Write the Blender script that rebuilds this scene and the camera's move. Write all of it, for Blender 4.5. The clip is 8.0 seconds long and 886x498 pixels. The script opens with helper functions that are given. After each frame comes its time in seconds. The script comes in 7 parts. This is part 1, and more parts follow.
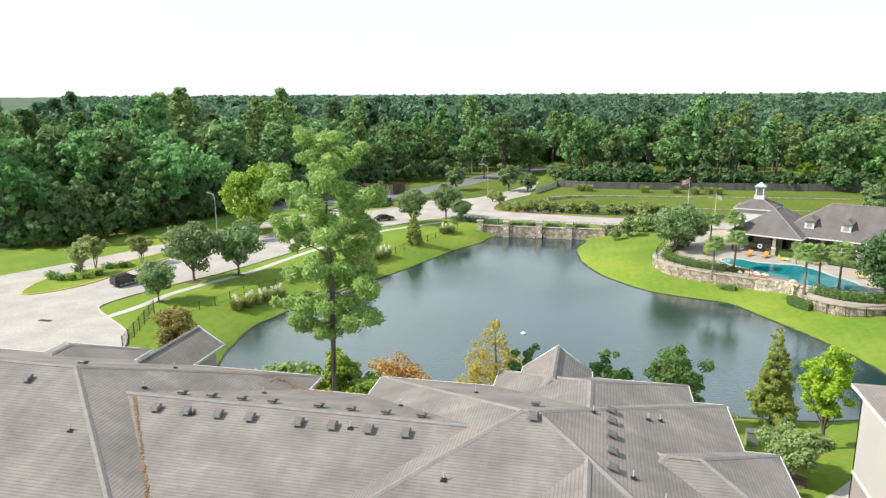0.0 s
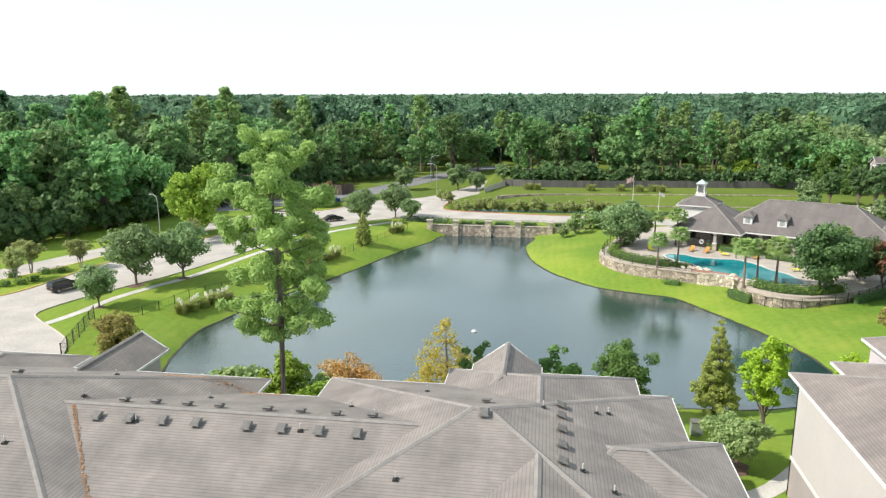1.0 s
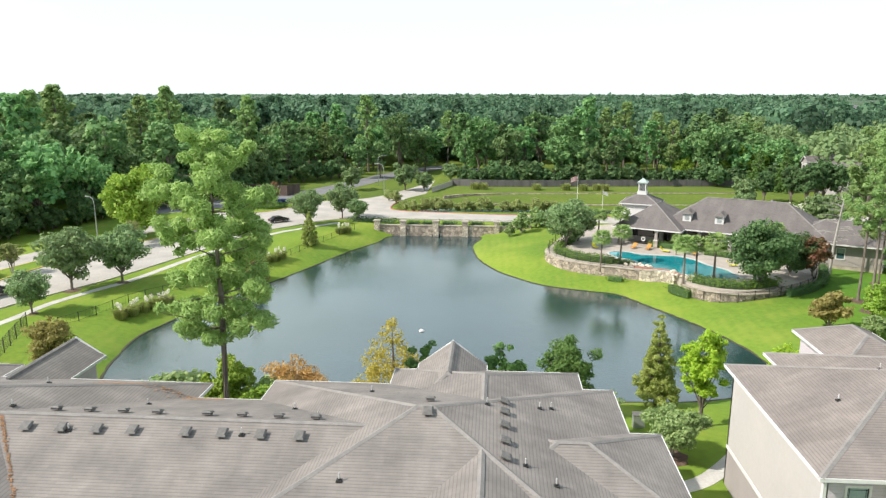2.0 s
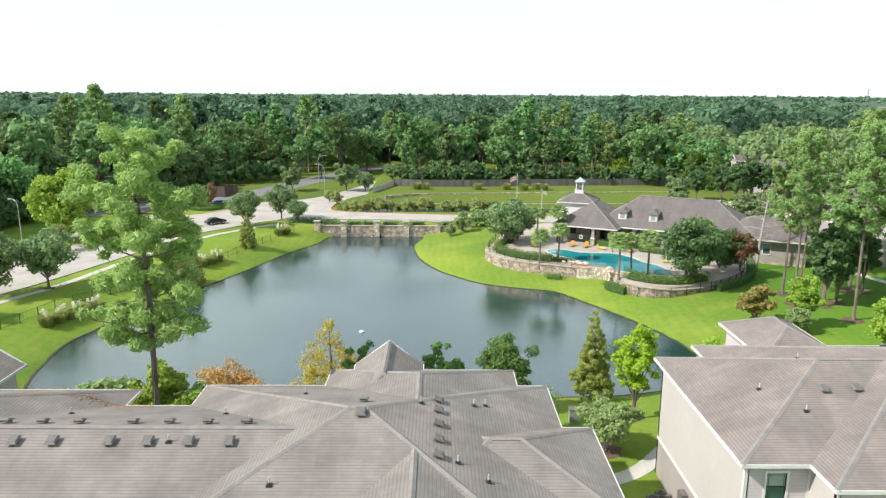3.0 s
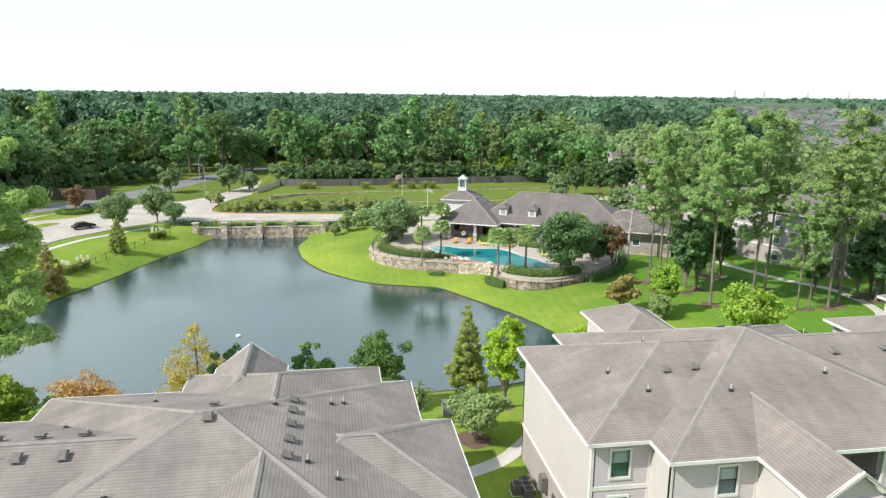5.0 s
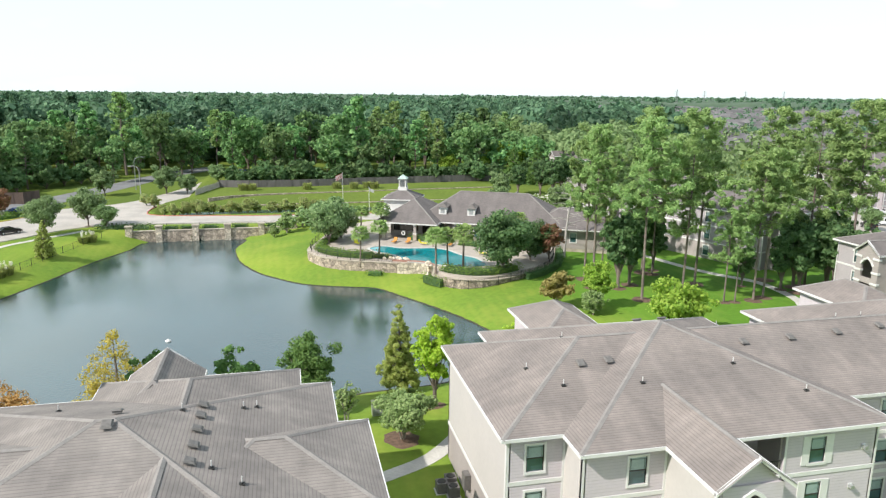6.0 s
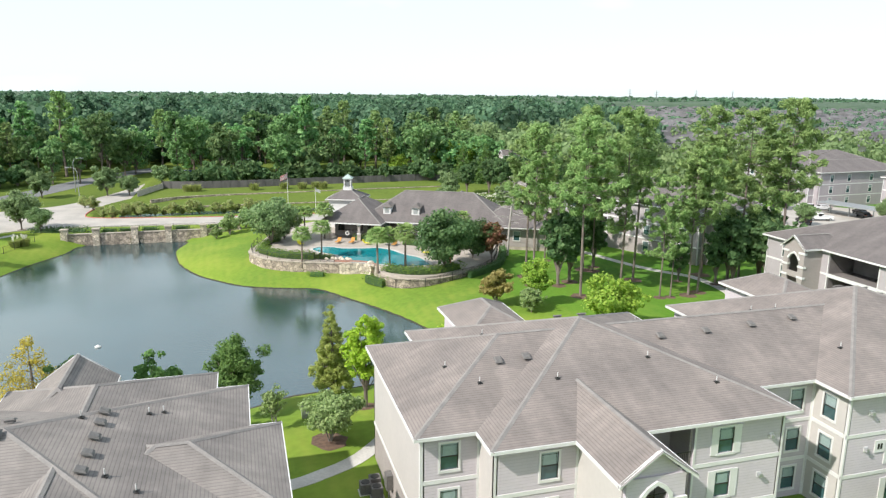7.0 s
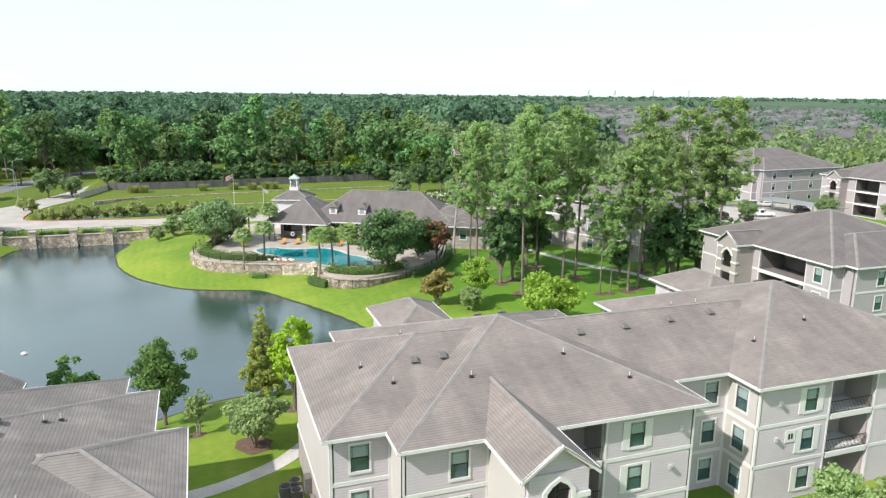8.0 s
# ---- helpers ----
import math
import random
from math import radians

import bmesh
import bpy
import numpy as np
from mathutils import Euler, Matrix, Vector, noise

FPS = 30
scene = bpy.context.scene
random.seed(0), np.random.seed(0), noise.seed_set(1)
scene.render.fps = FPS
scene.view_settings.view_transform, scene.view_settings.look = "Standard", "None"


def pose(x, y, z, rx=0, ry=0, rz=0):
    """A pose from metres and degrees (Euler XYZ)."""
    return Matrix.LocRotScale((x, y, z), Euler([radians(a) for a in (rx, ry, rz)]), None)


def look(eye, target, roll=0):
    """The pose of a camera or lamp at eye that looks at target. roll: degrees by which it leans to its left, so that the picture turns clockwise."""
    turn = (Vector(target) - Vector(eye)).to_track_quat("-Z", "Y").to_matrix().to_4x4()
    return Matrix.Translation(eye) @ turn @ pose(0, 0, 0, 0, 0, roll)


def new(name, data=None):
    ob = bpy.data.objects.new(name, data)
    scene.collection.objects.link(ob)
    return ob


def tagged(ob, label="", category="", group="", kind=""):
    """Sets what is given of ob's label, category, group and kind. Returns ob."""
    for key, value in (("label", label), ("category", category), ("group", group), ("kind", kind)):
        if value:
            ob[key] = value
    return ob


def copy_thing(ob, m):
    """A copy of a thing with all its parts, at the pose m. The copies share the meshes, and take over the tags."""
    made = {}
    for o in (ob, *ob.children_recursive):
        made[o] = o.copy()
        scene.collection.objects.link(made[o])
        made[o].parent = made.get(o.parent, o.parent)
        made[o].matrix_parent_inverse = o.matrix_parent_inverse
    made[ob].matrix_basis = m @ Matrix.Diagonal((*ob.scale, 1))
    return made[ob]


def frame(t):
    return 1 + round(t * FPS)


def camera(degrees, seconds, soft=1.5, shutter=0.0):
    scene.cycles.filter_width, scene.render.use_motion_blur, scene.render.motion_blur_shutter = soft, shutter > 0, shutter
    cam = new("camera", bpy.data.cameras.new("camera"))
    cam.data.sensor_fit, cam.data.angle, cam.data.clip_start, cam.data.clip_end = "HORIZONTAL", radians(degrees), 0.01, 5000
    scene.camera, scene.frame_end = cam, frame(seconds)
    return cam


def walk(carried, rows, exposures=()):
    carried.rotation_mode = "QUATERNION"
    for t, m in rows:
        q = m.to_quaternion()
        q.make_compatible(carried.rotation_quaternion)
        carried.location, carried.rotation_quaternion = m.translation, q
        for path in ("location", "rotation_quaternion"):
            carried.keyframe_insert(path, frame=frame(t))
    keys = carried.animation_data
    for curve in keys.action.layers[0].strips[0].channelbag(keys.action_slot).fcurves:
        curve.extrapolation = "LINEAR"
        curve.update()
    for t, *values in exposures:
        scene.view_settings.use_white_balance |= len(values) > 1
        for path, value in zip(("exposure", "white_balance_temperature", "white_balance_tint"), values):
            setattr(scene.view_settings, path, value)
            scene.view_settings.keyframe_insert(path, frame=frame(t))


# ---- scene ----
cam = camera(64.4, 8.0, soft=1.3)
PATH = [
    (0, (0.857, -0.449, 28.702), (0.432, 1.457, 28.268), -0.3),
    (0.5, (0.852, -0.426, 28.662), (0.497, 1.494, 28.228), -0.3),
    (1, (0.919, -0.405, 28.623), (0.633, 1.526, 28.188), -0.2),
    (1.5, (1.074, -0.407, 28.596), (0.856, 1.532, 28.161), -0.1),
    (3, (1.998, -0.401, 28.52), (2.012, 1.552, 28.086), 0.3),
    (3.5, (2.485, -0.489, 28.502), (2.571, 1.462, 28.069), 0.4),
    (4, (3.023, -0.556, 28.457), (3.18, 1.39, 28.024), 0.5),
    (4.5, (3.681, -0.635, 28.422), (3.911, 1.304, 27.988), 0.6),
    (6, (6.771, -1.139, 28.371), (7.207, 0.765, 27.938), 0.6),
    (6.5, (8.092, -1.397, 28.368), (8.587, 0.492, 27.935), 0.6),
    (7, (9.532, -1.688, 28.321), (10.079, 0.187, 27.888), 0.6),
    (7.5, (11.082, -2.011, 28.265), (11.678, -0.152, 27.833), 0.6),
    (8, (12.712, -2.429, 28.253), (13.356, -0.585, 27.82), 0.6),
]
walk(cam, [(t, look(eye, target, roll)) for t, eye, target, roll in PATH], exposures=[(0, 0.3, 6620, 10), (4.5, 0.29, 6560, 9), (8, 0.25, 6400, 11)])

# ---- world and light ----
SUN_DIR = Vector((-0.70, -0.24, 0.67)).normalized()
world = bpy.data.worlds.new("sky")
scene.world = world
world.use_nodes = True
wn, wl = world.node_tree.nodes, world.node_tree.links
bg = wn["Background"]
sky = wn.new("ShaderNodeTexSky")
sky.sky_type = "NISHITA"
sky.sun_disc = False
sky.sun_elevation = math.asin(SUN_DIR.z)
sky.sun_rotation = math.atan2(SUN_DIR.x, SUN_DIR.y)
sky.air_density, sky.dust_density, sky.ozone_density = 1.0, 0.6, 2.0
tc = wn.new("ShaderNodeTexCoord")
mp = wn.new("ShaderNodeMapping")
mp.inputs["Scale"].default_value = (1.0, 1.0, 2.6)
mp.inputs["Location"].default_value = (0.3, 0.15, 0.0)
cl = wn.new("ShaderNodeTexNoise")
cl.inputs["Scale"].default_value, cl.inputs["Detail"].default_value = 1.5, 7
cl.inputs["Roughness"].default_value = 0.45
cr = wn.new("ShaderNodeMapRange")
for key, v in (("From Min", 0.40), ("From Max", 0.62), ("To Min", 0.0), ("To Max", 1.0)):
    cr.inputs[key].default_value = v
cm = wn.new("ShaderNodeMix")
cm.data_type = "RGBA"
cm.inputs["B"].default_value = (9.7, 11.2, 11.6, 1)
wl.new(tc.outputs["Generated"], mp.inputs["Vector"])
wl.new(mp.outputs["Vector"], cl.inputs["Vector"])
wl.new(cl.outputs["Fac"], cr.inputs["Value"])
sp = wn.new("ShaderNodeSeparateXYZ")
wl.new(tc.outputs["Generated"], sp.inputs["Vector"])
hz = wn.new("ShaderNodeMapRange")
for key, v in (("From Min", 0.33), ("From Max", 0.50), ("To Min", 0.7), ("To Max", 0.0)):
    hz.inputs[key].default_value = v
wob = wn.new("ShaderNodeMath")
wob.operation = "MULTIPLY_ADD"
wob.inputs[1].default_value = -0.55
wl.new(cl.outputs["Fac"], wob.inputs[0]), wl.new(sp.outputs["Z"], wob.inputs[2])
off = wn.new("ShaderNodeMath")
off.inputs[1].default_value = 0.29
wl.new(wob.outputs[0], off.inputs[0])
wl.new(off.outputs[0], hz.inputs["Value"])
mxx = wn.new("ShaderNodeMath")
mxx.operation = "MAXIMUM"
wl.new(cr.outputs["Result"], mxx.inputs[0]), wl.new(hz.outputs["Result"], mxx.inputs[1])
wl.new(mxx.outputs[0], cm.inputs["Factor"])
wl.new(sky.outputs["Color"], cm.inputs["A"])
wl.new(cm.outputs["Result"], bg.inputs["Color"])
bg.inputs["Strength"].default_value = 0.1
sun = new("sun", bpy.data.lights.new("sun", "SUN"))
sun.data.energy, sun.data.angle, sun.data.color = 4.8, radians(1.0), (1.0, 0.95, 0.88)
sun.matrix_world = look(SUN_DIR * 100, (0, 0, 0))


# ---- materials ----
def mat(name, c1, c2=None, scale=1.0, rough=0.85, bump=0.0, bump_scale=30.0, metal=0.0, coord="pos", island=0.0, fine=None, spec=None, stretch=(1, 1, 1), lo=0.35, hi=0.65, amp=0.25):
    """Two colours mixed by a coarse and a fine noise, with relief; island: how far each loose piece strays in lightness."""
    m = bpy.data.materials.new(name)
    m.use_nodes = True
    n, l = m.node_tree.nodes, m.node_tree.links
    b = n["Principled BSDF"]
    b.inputs["Roughness"].default_value, b.inputs["Metallic"].default_value = rough, metal
    if spec is not None:
        b.inputs["Specular IOR Level"].default_value = spec
    if coord == "uv":
        src = n.new("ShaderNodeUVMap").outputs["UV"]
    elif coord == "object":
        src = n.new("ShaderNodeTexCoord").outputs["Object"]
    else:
        src = n.new("ShaderNodeNewGeometry").outputs["Position"]
    st = n.new("ShaderNodeMapping")
    st.inputs["Scale"].default_value = stretch
    l.new(src, st.inputs["Vector"])
    src = st.outputs["Vector"]
    c2 = c2 or tuple(c * 0.8 for c in c1)
    tex = n.new("ShaderNodeTexNoise")
    tex.inputs["Scale"].default_value, tex.inputs["Detail"].default_value = scale, 6
    l.new(src, tex.inputs["Vector"])
    rg = n.new("ShaderNodeMapRange")
    rg.inputs["From Min"].default_value, rg.inputs["From Max"].default_value = lo, hi
    l.new(tex.outputs["Fac"], rg.inputs["Value"])
    mx = n.new("ShaderNodeMix")
    mx.data_type = "RGBA"
    mx.inputs["A"].default_value, mx.inputs["B"].default_value = (*c1, 1), (*c2, 1)
    l.new(rg.outputs["Result"], mx.inputs["Factor"])
    col = mx.outputs["Result"]
    f2 = n.new("ShaderNodeTexNoise")
    f2.inputs["Scale"].default_value, f2.inputs["Detail"].default_value = fine or scale * 9, 3
    l.new(src, f2.inputs["Vector"])
    hv = n.new("ShaderNodeHueSaturation")
    vr = n.new("ShaderNodeMapRange")
    vr.inputs["To Min"].default_value, vr.inputs["To Max"].default_value = 1 - amp, 1 + amp
    l.new(f2.outputs["Fac"], vr.inputs["Value"])
    val = vr.outputs["Result"]
    if island:
        geo = n.new("ShaderNodeNewGeometry")
        ir = n.new("ShaderNodeMapRange")
        ir.inputs["To Min"].default_value, ir.inputs["To Max"].default_value = 1 - island, 1 + island
        l.new(geo.outputs["Random Per Island"], ir.inputs["Value"])
        mu = n.new("ShaderNodeMath")
        mu.operation = "MULTIPLY"
        l.new(val, mu.inputs[0]), l.new(ir.outputs["Result"], mu.inputs[1])
        val = mu.outputs[0]
    l.new(val, hv.inputs["Value"]), l.new(col, hv.inputs["Color"])
    l.new(hv.outputs["Color"], b.inputs["Base Color"])
    if bump:
        bt = n.new("ShaderNodeTexNoise")
        bt.inputs["Scale"].default_value, bt.inputs["Detail"].default_value = bump_scale, 4
        l.new(src, bt.inputs["Vector"])
        bp = n.new("ShaderNodeBump")
        bp.inputs["Strength"].default_value, bp.inputs["Distance"].default_value = bump, 0.05
        l.new(bt.outputs["Fac"], bp.inputs["Height"]), l.new(bp.outputs["Normal"], b.inputs["Normal"])
    return m


def leaf_mat(name, c1, c2, vary=0.35, hue=0.008):
    """Leaves: each loose piece has its own shade, each plant its own tint, and light comes through."""
    m = bpy.data.materials.new(name)
    m.use_nodes = True
    n, l = m.node_tree.nodes, m.node_tree.links
    b = n["Principled BSDF"]
    b.inputs["Roughness"].default_value, b.inputs["Specular IOR Level"].default_value = 0.6, 0.25
    geo, inf = n.new("ShaderNodeNewGeometry"), n.new("ShaderNodeObjectInfo")
    mx = n.new("ShaderNodeMix")
    mx.data_type = "RGBA"
    mx.inputs["A"].default_value, mx.inputs["B"].default_value = (*c1, 1), (*c2, 1)
    l.new(geo.outputs["Random Per Island"], mx.inputs["Factor"])
    hv = n.new("ShaderNodeHueSaturation")
    r1, r2 = n.new("ShaderNodeMapRange"), n.new("ShaderNodeMapRange")
    r1.inputs["To Min"].default_value, r1.inputs["To Max"].default_value = 0.5 - hue, 0.5 + hue
    r2.inputs["To Min"].default_value, r2.inputs["To Max"].default_value = 1 - vary, 1 + vary
    l.new(inf.outputs["Random"], r1.inputs["Value"]), l.new(inf.outputs["Random"], r2.inputs["Value"])
    l.new(r1.outputs["Result"], hv.inputs["Hue"]), l.new(r2.outputs["Result"], hv.inputs["Value"])
    l.new(mx.outputs["Result"], hv.inputs["Color"])
    l.new(hv.outputs["Color"], b.inputs["Base Color"])
    tr = n.new("ShaderNodeBsdfTranslucent")
    l.new(hv.outputs["Color"], tr.inputs["Color"])
    ms = n.new("ShaderNodeMixShader")
    ms.inputs["Fac"].default_value = 0.42
    l.new(b.outputs["BSDF"], ms.inputs[1]), l.new(tr.outputs["BSDF"], ms.inputs[2])
    l.new(ms.outputs["Shader"], n["Material Output"].inputs["Surface"])
    return m


def shingle_mat(name, c1, c2):
    """Asphalt shingles in courses along the roof's own slope, with tabs, streaks and stains."""
    m = mat(name, c1, c2, 0.3, 0.95, coord="uv", fine=2.0, amp=0.12)
    n, l = m.node_tree.nodes, m.node_tree.links
    b = n["Principled BSDF"]
    col = b.inputs["Base Color"].links[0].from_socket
    uv = n.new("ShaderNodeUVMap")
    br = n.new("ShaderNodeTexBrick")
    for key, v in (("Scale", 1.0), ("Mortar Size", 0.0), ("Mortar Smooth", 0.0), ("Brick Width", 0.62), ("Row Height", 0.19), ("Bias", 0.0)):
        br.inputs[key].default_value = v
    br.inputs["Color1"].default_value, br.inputs["Color2"].default_value = (1.05, 1.04, 1.03, 1), (0.94, 0.94, 0.94, 1)
    br.inputs["Mortar"].default_value = (0.7, 0.69, 0.68, 1)
    l.new(uv.outputs["UV"], br.inputs["Vector"])
    st = n.new("ShaderNodeTexNoise")
    mpp = n.new("ShaderNodeMapping")
    mpp.inputs["Scale"].default_value = (0.9, 0.08, 1)
    st.inputs["Scale"].default_value, st.inputs["Detail"].default_value = 1.0, 5
    l.new(uv.outputs["UV"], mpp.inputs["Vector"]), l.new(mpp.outputs["Vector"], st.inputs["Vector"])
    sr = n.new("ShaderNodeMapRange")
    sr.inputs["From Min"].default_value, sr.inputs["From Max"].default_value = 0.3, 0.7
    sr.inputs["To Min"].default_value, sr.inputs["To Max"].default_value = 0.87, 1.08
    l.new(st.outputs["Fac"], sr.inputs["Value"])
    m1 = n.new("ShaderNodeMix")
    m1.data_type, m1.blend_type = "RGBA", "MULTIPLY"
    m1.inputs["Factor"].default_value = 1.0
    l.new(col, m1.inputs["A"]), l.new(br.outputs["Color"], m1.inputs["B"])
    m2 = n.new("ShaderNodeMix")
    m2.data_type, m2.blend_type = "RGBA", "MULTIPLY"
    m2.inputs["Factor"].default_value = 1.0
    l.new(m1.outputs["Result"], m2.inputs["A"]), l.new(sr.outputs["Result"], m2.inputs["B"])
    sep, dv, fr = n.new("ShaderNodeSeparateXYZ"), n.new("ShaderNodeMath"), n.new("ShaderNodeMath")
    dv.operation, fr.operation = "DIVIDE", "FRACT"
    dv.inputs[1].default_value = 0.19
    l.new(uv.outputs["UV"], sep.inputs["Vector"]), l.new(sep.outputs["Y"], dv.inputs[0]), l.new(dv.outputs[0], fr.inputs[0])
    butt = n.new("ShaderNodeMapRange")
    butt.inputs["From Max"].default_value, butt.inputs["To Min"].default_value, butt.inputs["To Max"].default_value = 0.32, 0.66, 1.06
    l.new(fr.outputs[0], butt.inputs["Value"])
    m3 = n.new("ShaderNodeMix")
    m3.data_type, m3.blend_type = "RGBA", "MULTIPLY"
    m3.inputs["Factor"].default_value = 1.0
    l.new(m2.outputs["Result"], m3.inputs["A"]), l.new(butt.outputs["Result"], m3.inputs["B"])
    l.new(m3.outputs["Result"], b.inputs["Base Color"])
    bp = n.new("ShaderNodeBump")
    bp.inputs["Strength"].default_value, bp.inputs["Distance"].default_value = 0.5, 0.03
    l.new(fr.outputs[0], bp.inputs["Height"])
    bp.invert = True
    l.new(bp.outputs["Normal"], b.inputs["Normal"])
    return m


def siding_mat(name, c1, c2):
    """Painted lap boards: a shallow saw-tooth in the height, with light weathering; lap shadows are darkened into the
    colour.
    """
    m = mat(name, c1, c2, 0.5, 0.7, fine=4, amp=0.07)
    n, l = m.node_tree.nodes, m.node_tree.links
    b = n["Principled BSDF"]
    geo = n.new("ShaderNodeNewGeometry")
    sep = n.new("ShaderNodeSeparateXYZ")
    l.new(geo.outputs["Position"], sep.inputs["Vector"])
    dv = n.new("ShaderNodeMath")
    dv.operation = "DIVIDE"
    dv.inputs[1].default_value = 0.2
    fr = n.new("ShaderNodeMath")
    fr.operation = "FRACT"
    l.new(sep.outputs["Z"], dv.inputs[0]), l.new(dv.outputs[0], fr.inputs[0])
    # narrow dark line drawn as the shadow under each lap
    gap = n.new("ShaderNodeMapRange")
    gap.inputs["From Max"].default_value, gap.inputs["To Min"].default_value = 0.13, 0.72
    l.new(fr.outputs[0], gap.inputs["Value"])
    mg = n.new("ShaderNodeMix")
    mg.data_type, mg.blend_type = "RGBA", "MULTIPLY"
    mg.inputs["Factor"].default_value = 1.0
    l.new(b.inputs["Base Color"].links[0].from_socket, mg.inputs["A"]), l.new(gap.outputs["Result"], mg.inputs["B"])
    l.new(mg.outputs["Result"], b.inputs["Base Color"])
    bp = n.new("ShaderNodeBump")
    bp.inputs["Strength"].default_value, bp.inputs["Distance"].default_value = 0.7, 0.025
    bp.invert = True
    l.new(fr.outputs[0], bp.inputs["Height"]), l.new(bp.outputs["Normal"], b.inputs["Normal"])
    return m


SHINGLE = shingle_mat("shingle", (0.252, 0.226, 0.208), (0.178, 0.160, 0.150))
# grey-brown tone darker than SHINGLE_B, for the far roofs and clubhouse
SHINGLE_F = shingle_mat("shingle_darker", (0.168, 0.148, 0.142), (0.138, 0.122, 0.118))
SHINGLE_B = shingle_mat("shingle_brown", (0.250, 0.215, 0.196), (0.186, 0.162, 0.150))
RIDGE = mat("ridge_cap", (0.26, 0.24, 0.225), (0.21, 0.195, 0.185), 1.5, 0.95, 0.3, 12)
SIDING = siding_mat("siding", (0.53, 0.474, 0.505), (0.50, 0.452, 0.482))
# siding about a quarter darker than SIDING, for the far blocks
SIDING_F = siding_mat("darker_siding", (0.40, 0.362, 0.372), (0.37, 0.338, 0.348))
CREAM = mat("cream_wall", (0.50, 0.468, 0.442), (0.475, 0.447, 0.424), 0.4, 0.8, 0.1, 20, amp=0.06)
TRIM = mat("white_trim", (0.68, 0.67, 0.655), (0.63, 0.62, 0.605), 0.6, 0.6, amp=0.08)
TAUPE = siding_mat("taupe_siding", (0.36, 0.32, 0.30), (0.32, 0.285, 0.27))
# taupe darkened in the colour itself to stand for shade inside recesses
SHADOWED = mat("shaded_recess", (0.20, 0.18, 0.17), (0.16, 0.145, 0.14), 1.0)
METAL = mat("dark_metal", (0.03, 0.03, 0.03), (0.045, 0.043, 0.04), 3, 0.5, metal=0.3)
VENT = mat("vent_metal", (0.17, 0.158, 0.148), (0.12, 0.112, 0.105), 5, 0.6)
PIPE = mat("lead_pipe", (0.60, 0.59, 0.58), (0.46, 0.45, 0.44), 6, 0.5)
GALV = mat("grey_metal", (0.45, 0.46, 0.46), (0.36, 0.37, 0.37), 2, 0.45, metal=0.5)
GRASS = mat("grass", (0.190, 0.272, 0.034), (0.118, 0.205, 0.030), 0.045, 0.9, 0.5, 9.0, fine=1.6, spec=0.15)


def lawn(m, dry, scale, amount):
    """Adds drier yellowish patches and faint mowing bands to a grass material."""
    n, l = m.node_tree.nodes, m.node_tree.links
    b = n["Principled BSDF"]
    col = b.inputs["Base Color"].links[0].from_socket
    geo, tex, wav = n.new("ShaderNodeNewGeometry"), n.new("ShaderNodeTexNoise"), n.new("ShaderNodeTexWave")
    tex.inputs["Scale"].default_value, tex.inputs["Detail"].default_value = scale, 8
    wav.inputs["Scale"].default_value, wav.inputs["Distortion"].default_value, wav.inputs["Detail Scale"].default_value = 0.2, 6.0, 0.3
    rg, add = n.new("ShaderNodeMapRange"), n.new("ShaderNodeMath")
    rg.inputs["From Min"].default_value, rg.inputs["From Max"].default_value, rg.inputs["To Max"].default_value = 0.5, 0.78, amount
    add.operation = "MULTIPLY_ADD"
    add.inputs[1].default_value = 0.07
    mx = n.new("ShaderNodeMix")
    mx.data_type = "RGBA"
    mx.inputs["B"].default_value = (*dry, 1)
    l.new(geo.outputs["Position"], tex.inputs["Vector"]), l.new(geo.outputs["Position"], wav.inputs["Vector"])
    l.new(wav.outputs["Fac"], add.inputs[0]), l.new(tex.outputs["Fac"], add.inputs[2])
    l.new(add.outputs[0], rg.inputs["Value"]), l.new(rg.outputs["Result"], mx.inputs["Factor"])
    l.new(col, mx.inputs["A"]), l.new(mx.outputs["Result"], b.inputs["Base Color"])


lawn(GRASS, (0.29, 0.315, 0.060), 0.16, 0.55)


